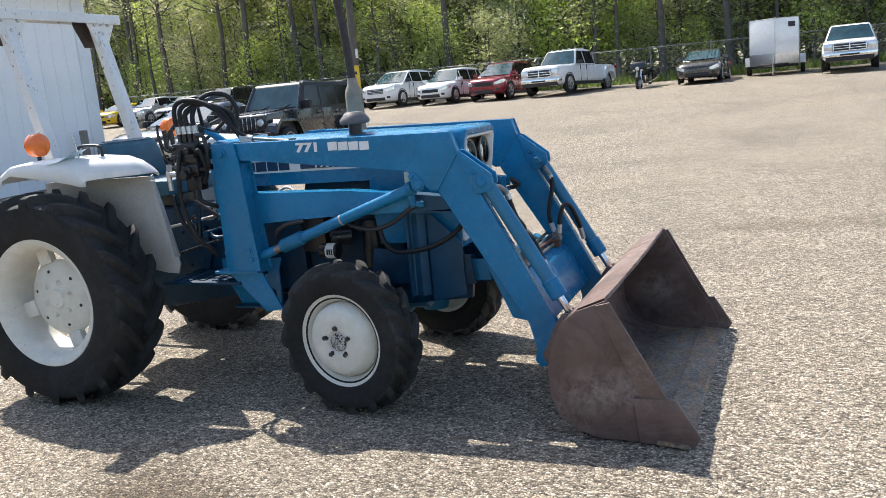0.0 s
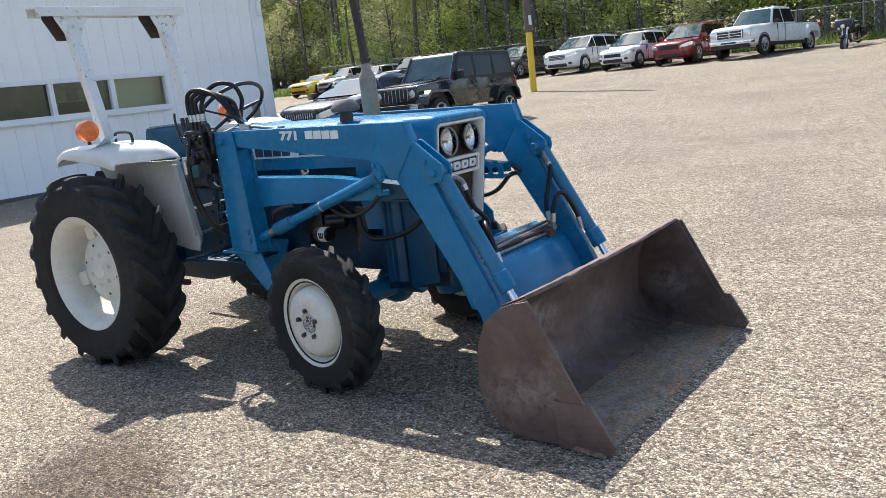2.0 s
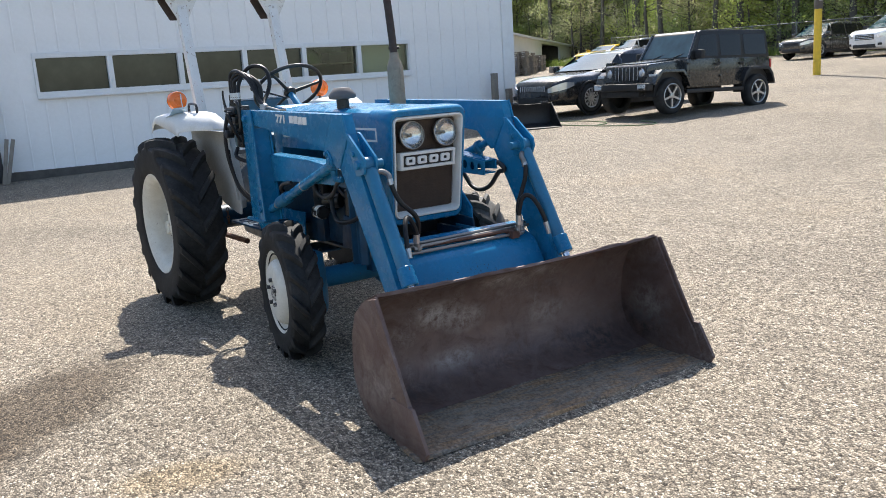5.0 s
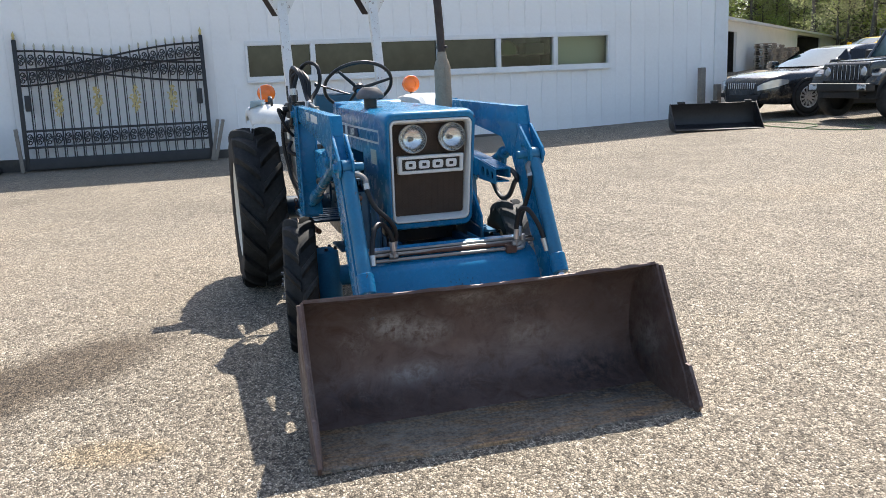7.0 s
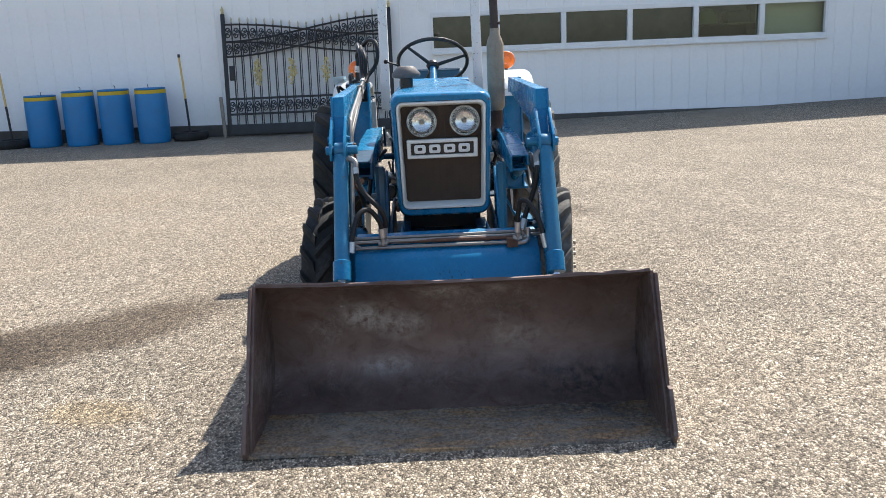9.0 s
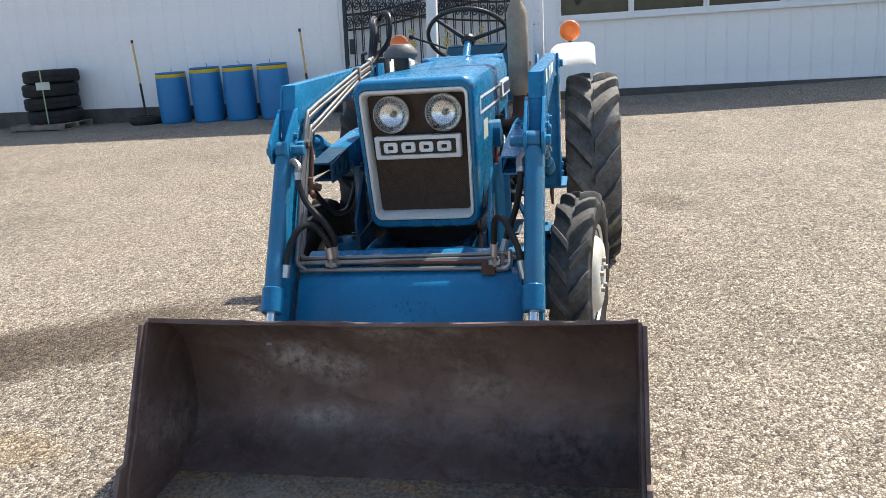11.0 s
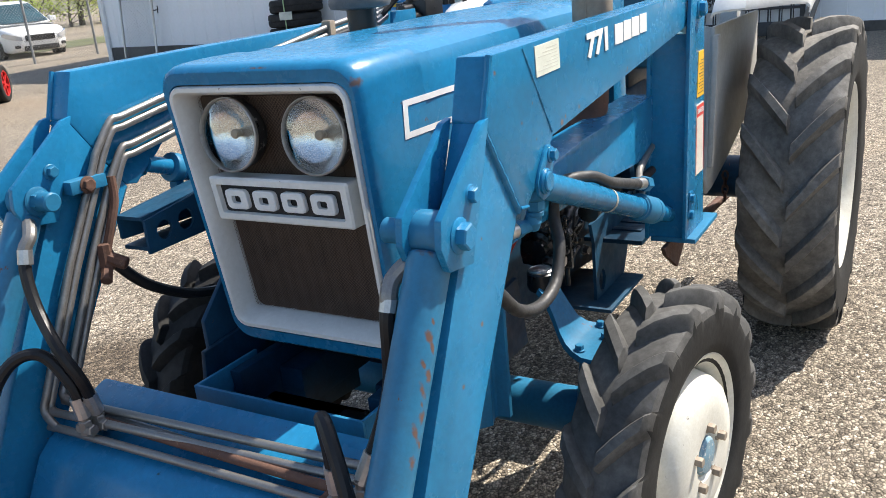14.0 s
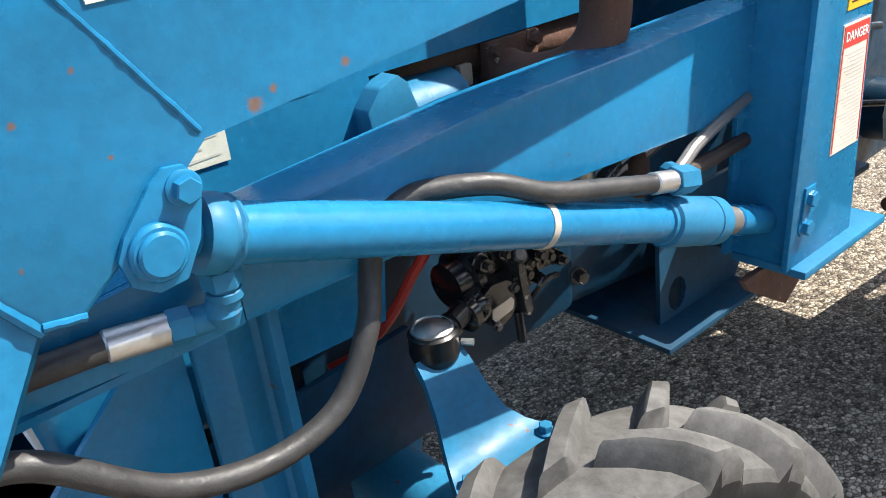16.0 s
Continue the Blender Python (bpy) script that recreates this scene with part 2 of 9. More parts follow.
RUST = (0.135, 0.066, 0.038)
BLUE = paint("tractor_blue", (0.012, 0.160, 0.318), 0.25, 0.16, (0.045, 0.13, 0.18), 0.10, RUST, 0.005, 6, coat=0.06, spec=0.26)
BLUE_WORN = paint("tractor_blue_worn", (0.018, 0.160, 0.295), 0.45, 0.2, (0.04, 0.09, 0.12), 0.30, RUST, 0.030, 7, spec=0.25)
BLUE_RUSTY = paint("rust_streaked_blue", (0.018, 0.160, 0.295), 0.42, 0.2, (0.06, 0.10, 0.12), 0.4, (0.135, 0.066, 0.040), 0.03, 6, spec=0.4,
                   spots=tuple(((1.290 + 0.0088 * k + 0.007 * math.sin(k * 2.6), 0.515, 0.985 - 0.0175 * k), (0.0045 + 0.0035 * (k * 5 % 3), 0.05, 0.012 + 0.006 * (k * 7 % 3))) for k in range(11)) + (((1.257, 0.515, 1.08), (0.014, 0.05, 0.014)), ((1.29, -0.46, 0.93), (0.008, 0.05, 0.04)), ((1.36, -0.46, 0.80), (0.008, 0.05, 0.05))))
BLUE_ARM = paint("loader_arm_blue", (0.012, 0.160, 0.318), 0.25, 0.16, (0.045, 0.13, 0.18), 0.12, (0.165, 0.095, 0.062), 0.004, 6, coat=0.06, spec=0.26,
                 spots=tuple(((x, 0.519, z), (q * 0.75, 0.03, q * 0.75)) for x, z, q in ((0.790, 1.174, 0.018), (0.772, 1.182, 0.010), (0.700, 1.187, 0.014), (0.962, 1.206, 0.008), (0.916, 1.231, 0.007), (0.907, 1.167, 0.006), (0.986, 1.11, 0.007), (1.123, 1.055, 0.007), (1.218, 0.845, 0.010), (1.143, 0.92, 0.012), (0.60, 1.27, 0.006), (1.05, 1.30, 0.012))))
BLUE_SCRAPED = paint("scraped_blue", (0.012, 0.160, 0.318), 0.25, 0.16, (0.045, 0.13, 0.18), 0.15, (0.014, 0.030, 0.045), 0.004, 6, coat=0.06, spec=0.26,
                     spots=tuple(((1.41, 0.02 + 0.013 * math.sqrt(k) * math.cos(k * 2.4), 0.52 + 0.010 * math.sqrt(k) * math.sin(k * 2.4)), (0.06, 0.0036 + 0.0022 * (k % 3), 0.005 + 0.002 * (k * 3 % 4))) for k in range(1, 26, 1) if k % 5) + (((1.41, 0.115, 0.495), (0.06, 0.003, 0.022)), ((1.41, -0.115, 0.52), (0.06, 0.014, 0.004))))
BLUE_NOSE = paint("nose_blue", (0.012, 0.160, 0.318), 0.25, 0.16, (0.045, 0.13, 0.18), 0.12, (0.115, 0.065, 0.045), 0.004, 6, coat=0.06, spec=0.26,
                  spots=(((1.035, 0.246, 1.288), (0.03, 0.022, 0.020)), ((1.035, 0.03, 1.318), (0.012, 0.05, 0.004)), ((0.94, 0.0, 0.715), (0.05, 0.07, 0.010)), ((1.0, 0.255, 1.0), (0.03, 0.02, 0.06))))
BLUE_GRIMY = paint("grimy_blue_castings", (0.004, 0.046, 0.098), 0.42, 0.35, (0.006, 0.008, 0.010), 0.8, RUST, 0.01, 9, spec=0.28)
# Tractor blue with grime, plus the shade of nearby parts put into its colour.
BLUE_SHADY = paint("shaded_grimy_blue", (0.006, 0.058, 0.118), 0.5, 0.3, (0.014, 0.025, 0.035), 0.5, RUST, 0.02, 9, spec=0.4)
WHITE_TRACTOR = paint("tractor_white", (0.72, 0.72, 0.69), 0.45, 0.06, (0.42, 0.38, 0.32), 0.35, (0.15, 0.09, 0.06), 0.0, 7)
# Grubby fender white, greyed further to carry the apron's shade in its colour.
WHITE_GRUBBY_SHADY = paint("shaded_grubby_white", (0.46, 0.455, 0.425), 0.55, 0.12, (0.27, 0.235, 0.19), 0.55, (0.15, 0.09, 0.06), 0.0, 5)
GALVANISED = paint("galvanised_wire", (0.26, 0.26, 0.255), 0.5, 0.15, (0.15, 0.14, 0.13), 0.3, scale=8, metal=0.2)
WHEEL_WHITE = paint("wheel_white", (0.66, 0.64, 0.56), 0.5, 0.07, (0.40, 0.36, 0.29), 0.45, (0.10, 0.06, 0.04), 0.03, 12)
HUB_GRUBBY = paint("grimy_hub", (0.50, 0.48, 0.44), 0.6, 0.2, (0.10, 0.09, 0.08), 0.5, (0.03, 0.027, 0.025), 0.19, 22)
HUB_BLUE = paint("worn_blue_cap", (0.10, 0.24, 0.33), 0.5, 0.3, (0.45, 0.44, 0.40), 0.6, (0.60, 0.58, 0.52), 0.10, 18)
ROPS_WHITE = paint("chipped_white", (0.70, 0.70, 0.68), 0.5, 0.06, (0.45, 0.40, 0.34), 0.3, (0.16, 0.07, 0.035), 0.07, 9)
BLACK_PART = paint("black_parts", (0.010, 0.010, 0.011), 0.32, 0.3, (0.04, 0.037, 0.034), 0.25, scale=12)
BLACK_GLOSS = paint("oily_black_enamel", (0.006, 0.006, 0.007), 0.22, 0.3, (0.03, 0.028, 0.025), 0.3, (0.16, 0.15, 0.14), 0.03, 14, coat=0.3)
BLACK_SCUFFED = paint("scuffed_black_iron", (0.018, 0.017, 0.017), 0.30, 0.3, (0.06, 0.055, 0.05), 0.4, (0.30, 0.28, 0.26), 0.10, 12)
TIE_GREY = paint("grubby_plastic", (0.42, 0.39, 0.34), 0.55, 0.15, (0.25, 0.22, 0.18), 0.4, scale=16, bumpy=0)
HOSE_BLACK = paint("black_hose_rubber", (0.010, 0.010, 0.011), 0.42, 0.2, (0.035, 0.033, 0.030), 0.3, scale=14, bumpy=0.2, spec=0.3)
HOSE = paint("hose_rubber", (0.02, 0.02, 0.021), 0.5, 0.2, (0.10, 0.095, 0.085), 0.4, scale=14, bumpy=0.3)
BRIGHT = paint("zinc_steel", (0.55, 0.54, 0.52), 0.35, 0.12, (0.25, 0.2, 0.15), 0.4, scale=16, metal=0.85)
TUBE_STEEL = paint("dull_tube_steel", (0.25, 0.24, 0.225), 0.38, 0.12, (0.16, 0.13, 0.10), 0.4, scale=16, metal=0.6)
CHROME = paint("chrome", (0.75, 0.75, 0.76), 0.14, 0.05, scale=12, metal=1.0, bumpy=0.03)
RUSTED = paint("rusted_iron", (0.115, 0.055, 0.035), 0.85, 0.35, (0.05, 0.03, 0.025), 0.6, (0.22, 0.12, 0.07), 0.06, 14, bumpy=0.5)
MUFFLER = paint("weathered_muffler", (0.34, 0.285, 0.215), 0.6, 0.25, (0.16, 0.10, 0.065), 0.6, RUST, 0.03, 8, metal=0.1)
EXHAUST = paint("sooty_exhaust", (0.040, 0.029, 0.024), 0.7, 0.3, (0.07, 0.04, 0.03), 0.5, scale=9)
# Near-black ovals sit mostly low on the back and side plates.
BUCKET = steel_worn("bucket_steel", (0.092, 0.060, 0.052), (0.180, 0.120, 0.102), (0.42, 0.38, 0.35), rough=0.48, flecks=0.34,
                    blotches=(((1.68, 0.55, 0.08), (0.4, 0.40, 0.13), 0.9), ((1.65, -0.10, 0.10), (0.3, 0.50, 0.10), 0.5), ((1.65, -0.60, 0.08), (0.3, 0.28, 0.10), 0.5), ((1.75, 0.82, 0.16), (0.3, 0.05, 0.15), 0.9), ((1.62, 0.35, 0.42), (0.3, 0.40, 0.06), 0.4)),
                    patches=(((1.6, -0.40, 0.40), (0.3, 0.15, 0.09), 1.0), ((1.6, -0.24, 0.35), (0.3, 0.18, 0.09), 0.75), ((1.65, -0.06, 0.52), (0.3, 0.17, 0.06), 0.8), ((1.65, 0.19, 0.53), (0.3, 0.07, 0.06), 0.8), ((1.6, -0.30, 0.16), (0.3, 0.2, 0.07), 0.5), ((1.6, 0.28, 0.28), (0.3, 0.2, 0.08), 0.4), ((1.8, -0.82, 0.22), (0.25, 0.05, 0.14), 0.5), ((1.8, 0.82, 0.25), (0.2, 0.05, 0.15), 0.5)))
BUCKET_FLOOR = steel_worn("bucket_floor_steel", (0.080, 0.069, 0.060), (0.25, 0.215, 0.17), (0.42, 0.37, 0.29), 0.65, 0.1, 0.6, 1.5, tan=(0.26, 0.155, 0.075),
                          blotches=(((1.84, 0.50, 0.0), (0.15, 0.45, 0.5), 1.0), ((1.80, -0.55, 0.0), (0.06, 0.3, 0.5), 0.5)),
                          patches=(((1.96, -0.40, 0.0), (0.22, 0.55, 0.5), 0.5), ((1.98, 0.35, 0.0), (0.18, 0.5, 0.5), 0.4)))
TYRE = rubber("tractor_tyre_rubber", (0.030, 0.030, 0.029))
TREAD = rubber("worn_tread_rubber", (0.050, 0.049, 0.047))
# Left tyres' treads: dust, and the sun on them lightened into the colour.
TREAD_GREY_LIT = rubber("sunlit_tread", (0.30, 0.28, 0.25))
TREAD_DUSTY_LIT = rubber("dusty_sunlit_tread", (0.165, 0.16, 0.15))
CAR_TYRE = rubber("car_tyre_rubber", (0.045, 0.045, 0.044))
SEAT_VINYL = paint("seat_vinyl", (0.014, 0.085, 0.125), 0.5, 0.2, (0.08, 0.09, 0.1), 0.3, scale=10)
AMBER = paint("amber_lens", (0.85, 0.16, 0.01), 0.22, 0.12, scale=20, coat=0.5)
GRILLE_DARK = paint("grille_mesh_brown", (0.030, 0.016, 0.011), 0.6, 0.4, (0.07, 0.04, 0.027), 0.5, scale=10, bumpy=0.4)
GRILLE_WIRE = paint("grille_wire_brown", (0.085, 0.055, 0.037), 0.55, 0.3, (0.15, 0.11, 0.08), 0.5, scale=14, bumpy=0.2)
DECAL_WHITE = paint("decal_white", (0.74, 0.74, 0.72), 0.5, 0.05, (0.4, 0.4, 0.4), 0.25, scale=14, bumpy=0)
DECAL_BEIGE = paint("sun_faded_decal", (0.62, 0.55, 0.47), 0.55, 0.1, (0.5, 0.42, 0.34), 0.3, scale=16, bumpy=0)
DECAL_NAVY = paint("decal_navy", (0.012, 0.035, 0.085), 0.5, 0.1, scale=14, bumpy=0)
DECAL_YELLOW = paint("decal_yellow", (0.75, 0.42, 0.02), 0.5, 0.1, scale=14, bumpy=0)
DECAL_RED = paint("decal_red", (0.55, 0.045, 0.03), 0.5, 0.1, scale=14, bumpy=0)
PAPER = paint("faded_paper", (0.60, 0.62, 0.53), 0.7, 0.12, (0.4, 0.42, 0.36), 0.4, scale=20, bumpy=0)
PRINT = paint("print_grey", (0.42, 0.43, 0.39), 0.7, 0.2, scale=20, bumpy=0)
LAMP_GLASS = clear_glass("lamp_glass", 0.05)
LAMP_BOWL = paint("lamp_reflector", (0.78, 0.765, 0.74), 0.20, 0.05, (0.55, 0.50, 0.44), 0.3, scale=14, metal=0.86, bumpy=0.25)
LAMP_RIM = paint("pitted_lamp_rim", (0.42, 0.40, 0.37), 0.4, 0.2, (0.14, 0.11, 0.09), 0.5, scale=20, metal=0.5)
FAINT_PRINT = paint("faint_print", (0.47, 0.46, 0.40), 0.7, 0.2, scale=30, bumpy=0)
GROUND = gravel_ground()
SIDING = paint("white_siding", (0.86, 0.86, 0.855), 0.5, 0.03, (0.55, 0.55, 0.53), 0.2, scale=1.2, bumpy=0.05)
TRIM_WHITE = paint("white_trim", (0.78, 0.79, 0.79), 0.45, 0.04, (0.5, 0.48, 0.44), 0.2, scale=4)
PLINTH = paint("dark_plinth", (0.075, 0.068, 0.062), 0.85, 0.25, (0.16, 0.15, 0.13), 0.5, scale=3)
IRON = paint("black_iron", (0.016, 0.016, 0.018), 0.5, 0.25, (0.05, 0.05, 0.05), 0.3, scale=12)
TIP_CREAM = paint("faded_cream_tips", (0.56, 0.53, 0.40), 0.55, 0.2, (0.2, 0.19, 0.17), 0.5, scale=18)
GILT = paint("gilt", (0.56, 0.45, 0.20), 0.5, 0.15, scale=18)
BARREL_BLUE = paint("barrel_plastic", (0.005, 0.185, 0.44), 0.45, 0.12, (0.08, 0.15, 0.25), 0.35, scale=4)
YELLOW = paint("yellow_paint", (0.70, 0.47, 0.03), 0.55, 0.12, (0.3, 0.22, 0.08), 0.4, scale=6)
YELLOW_FADED = paint("sun_bleached_yellow", (0.72, 0.48, 0.16), 0.6, 0.15, (0.45, 0.38, 0.26), 0.4, scale=9)
WOOD_GREY = paint("weathered_wood", (0.24, 0.21, 0.175), 0.85, 0.3, (0.12, 0.1, 0.085), 0.5, scale=8, bumpy=0.5)
BARK = paint("bark", (0.115, 0.10, 0.085), 0.9, 0.4, (0.055, 0.047, 0.04), 0.7, scale=3, bumpy=0.8)
LEAF = leaf_mat("spring_leaves", (0.24, 0.30, 0.10), (0.43, 0.50, 0.18))
LEAF_BRIGHT = leaf_mat("young_leaves", (0.32, 0.40, 0.10), (0.50, 0.58, 0.17))
LEAF_DULL = leaf_mat("twiggy_leaves", (0.30, 0.32, 0.20), (0.48, 0.48, 0.32))
GRASS = leaf_mat("grass_blades", (0.065, 0.11, 0.03), (0.14, 0.19, 0.055))
CAR_GLASS = tinted("car_glass")
# Near-black base stands for the dark woods mirrored in side windows.
SIDE_GLASS = paint("dark_side_glass", (0.012, 0.013, 0.014), 0.05, 0.05, scale=3, spec=0.28, bumpy=0)
CAR_TRIM = paint("car_black_trim", (0.013, 0.013, 0.014), 0.5, 0.2, scale=6)
ALLOY = paint("alloy_wheel", (0.50, 0.50, 0.50), 0.3, 0.08, scale=8, metal=0.8)
CAR_LAMP = paint("headlamp_lens", (0.62, 0.64, 0.66), 0.08, 0.1, scale=20, metal=0.6, coat=0.8, bumpy=0.1)
TAIL_RED = paint("tail_lens", (0.40, 0.012, 0.012), 0.15, 0.1, scale=20, coat=0.6)


# ---- mesh helpers ----
def part(name, bm, mat, parent=None, label="", smooth=True, crisp=35):
    """Links a bmesh as one mesh object, under a thing or a part if one is given."""
    me = bpy.data.meshes.new(name)
    bmesh.ops.remove_doubles(bm, verts=bm.verts, dist=1e-5)
    bmesh.ops.recalc_face_normals(bm, faces=bm.faces)
    if smooth:
        for e in bm.edges:
            e.smooth = len(e.link_faces) == 2 and e.calc_face_angle(9) < radians(crisp)
        for f in bm.faces:
            f.smooth = True
    bm.to_mesh(me)
    bm.free()
    me.materials.append(mat)
    ob = new(name, me)
    if parent:
        ob.parent = parent
    if label:
        tagged(ob, label)
    return ob


def thing(name, m, label, category, group="", kind=""):
    e = new(name)
    e.matrix_basis = m
    e.empty_display_size = 0.2
    return tagged(e, label, category, group, kind)


def B():
    return bmesh.new()


def box(bm, x0, x1, y0, y1, z0, z1, bevel=0.0, m=None):
    vs = [bm.verts.new((x, y, z)) for x in (x0, x1) for y in (y0, y1) for z in (z0, z1)]
    fs = [bm.faces.new([vs[i] for i in f]) for f in ((0, 1, 3, 2), (4, 6, 7, 5), (0, 4, 5, 1), (2, 3, 7, 6), (0, 2, 6, 4), (1, 5, 7, 3))]
    if bevel:
        es = list({e for f in fs for e in f.edges})
        r = bmesh.ops.bevel(bm, geom=es, offset=bevel, segments=2, affect="EDGES", profile=0.6)
        vs = list({v for f in r["faces"] for v in f.verts} | {v for v in vs if v.is_valid})
    if m is not None:
        bmesh.ops.transform(bm, matrix=m, verts=[v for v in vs if v.is_valid])
    return bm


def prism(bm, pts, y0, y1, bevel=0.0):
    """A slab with the outline pts in x and z, from y0 to y1."""
    a = [bm.verts.new((x, y0, z)) for x, z in pts]
    b = [bm.verts.new((x, y1, z)) for x, z in pts]
    n = len(pts)
    fs = [bm.faces.new(a), bm.faces.new(list(reversed(b)))]
    fs += [bm.faces.new((a[i], b[i], b[(i + 1) % n], a[(i + 1) % n])) for i in range(n)]
    if bevel:
        bmesh.ops.bevel(bm, geom=list({e for f in fs for e in f.edges}), offset=bevel, segments=2, affect="EDGES", profile=0.6)
    return bm


def basis(axis):
    w = Vector(axis).normalized()
    u = w.orthogonal().normalized()
    return u, w.cross(u), w


def ring_skin(bm, rings, cap=True, closed=False):
    for a, b in zip(rings, rings[1:] + ([rings[0]] if closed else [])):
        n = len(a)
        for i in range(n):
            bm.faces.new((a[i], a[(i + 1) % n], b[(i + 1) % n], b[i]))
    if cap and not closed:
        bm.faces.new(list(reversed(rings[0])))
        bm.faces.new(rings[-1])
    return bm


def rod(bm, p0, p1, r, r2=None, seg=14, chamfer=0.0):
    """A round bar from p0 to p1, with chamfered ends."""
    p0, p1 = Vector(p0), Vector(p1)
    u, v, w = basis(p1 - p0)
    r2 = r if r2 is None else r2
    c = chamfer
    st = [(p0, r)] + [(p1, r2)] if not c else [(p0, r - c), (p0 + w * c, r), (p1 - w * c, r2), (p1, r2 - c)]
    rings = [[bm.verts.new(p + (u * math.cos(a) + v * math.sin(a)) * q) for a in (2 * math.pi * i / seg for i in range(seg))] for p, q in st]
    return ring_skin(bm, rings)


def lathe(bm, prof, axis=(0, 0, 1), at=(0, 0, 0), seg=32, cap=True):
    """A turned shape: prof is rows of radius and height along the axis."""
    u, v, w = basis(axis)
    o = Vector(at)
    rings = [[bm.verts.new(o + w * h + (u * math.cos(a) + v * math.sin(a)) * max(r, 1e-4)) for a in (2 * math.pi * i / seg for i in range(seg))] for r, h in prof]
    return ring_skin(bm, rings, cap)


def glide(pts, steps=8):
    pts = [Vector(p) for p in pts]
    if len(pts) < 3:
        return pts
    ext = [pts[0] * 2 - pts[1]] + pts + [pts[-1] * 2 - pts[-2]]
    out = []
    for i in range(1, len(ext) - 2):
        a, b, c, d = ext[i - 1:i + 3]
        for k in range(steps):
            t = k / steps
            out.append(0.5 * (2 * b + (c - a) * t + (2 * a - 5 * b + 4 * c - d) * t * t + (3 * b - a - 3 * c + d) * t ** 3))
    return out + [pts[-1]]


def pipe(bm, pts, r, seg=8, steps=8, smooth=True, closed=False):
    """A hose or bent tube along pts."""
    path = glide(pts, steps) if smooth else [Vector(p) for p in pts]
    rings, u = [], None
    for i, p in enumerate(path):
        d = (path[min(i + 1, len(path) - 1)] - path[max(i - 1, 0)]).normalized()
        u = d.orthogonal().normalized() if u is None else (u - d * u.dot(d)).normalized()
        v = d.cross(u)
        rings.append([bm.verts.new(p + (u * math.cos(a) + v * math.sin(a)) * r) for a in (2 * math.pi * k / seg for k in range(seg))])
    return ring_skin(bm, rings, not closed, closed)


def hexbolt(bm, at, axis, r, h):
    u, v, w = basis(axis)
    at = Vector(at)
    for q, h0, h1, seg in ((r * 1.35, 0, h * 0.25, 16), (r, h * 0.25, h, 6)):
        rings = [[bm.verts.new(at + w * k + (u * math.cos(a) + v * math.sin(a)) * s) for a in (2 * math.pi * i / seg for i in range(seg))] for k, s in ((h0, q), (h1 - h * 0.1, q), (h1, q * 0.88))]
        ring_skin(bm, rings)
    return bm


def lettering(name, text, size, mat, m, parent, depth=0.0015, bold=0.0, stretch=1.0):
    """Raised or printed characters in the built-in font."""
    cu = bpy.data.curves.new(name, "FONT")
    cu.body, cu.size, cu.extrude, cu.offset = text, size, depth, bold
    cu.resolution_u = 3
    tmp = new(name, cu)
    me = bpy.data.meshes.new_from_object(tmp.evaluated_get(bpy.context.evaluated_depsgraph_get()))
    bpy.data.objects.remove(tmp)
    me.materials.append(mat)
    ob = new(name, me)
    ob.parent = parent
    ob.matrix_basis = m @ Matrix.Diagonal((stretch, 1, 1, 1))
    return ob


def plan(bm, pts, z0, z1, bevel=0.0):
    """An upright with the outline pts in x and y, from z0 to z1."""
    a = [bm.verts.new((x, y, z0)) for x, y in pts]
    b = [bm.verts.new((x, y, z1)) for x, y in pts]
    n = len(pts)
    fs = [bm.faces.new(a), bm.faces.new(list(reversed(b)))]
    fs += [bm.faces.new((a[i], b[i], b[(i + 1) % n], a[(i + 1) % n])) for i in range(n)]
    if bevel:
        bmesh.ops.bevel(bm, geom=list({e for f in fs for e in f.edges}), offset=bevel, segments=2, affect="EDGES", profile=0.6)
    return bm


def bolt(parent, at, axis, r, h, mat, name="bolt", label=""):
    """One hexagon-headed bolt on its washer."""
    return part(name, hexbolt(B(), at, axis, r, h), mat, parent, label)


# ---- the yard ----
def swell(v, k=1.5):
    return math.log1p(math.exp(min(v / k, 60))) * k


def lie(x, y):
    """The ground's height: level round the tractor, rising gently towards the trees and the building."""
    return -0.012 + 0.028 * (swell(y - 6) - swell(y - 75)) + 0.01 * (swell(-x - 5) - swell(-x - 60))


def ground_sheet():
    bm = B()
    line = [-900, -400, -200, -120, -80, -60, -50] + list(range(-45, 46, 3)) + [50, 56, 62, 68, 75, 82, 90, 120, 200, 400, 900]
    grid = [[bm.verts.new((x, y, lie(x, y))) for y in line] for x in line]
    for i in range(len(line) - 1):
        for j in range(len(line) - 1):
            bm.faces.new((grid[i][j], grid[i + 1][j], grid[i + 1][j + 1], grid[i][j + 1]))
    return tagged(part("ground", bm, GROUND), "pale chip-sealed gravel yard with damp stains", "ground", kind="structure")


ground_sheet()


# ---- the tractor: x forward, y to its left, its base under its middle ----
tractor = thing("tractor", pose(-2.5, 4.13, 0.0), "old blue compact tractor with white wheels and front loader", "tractor")


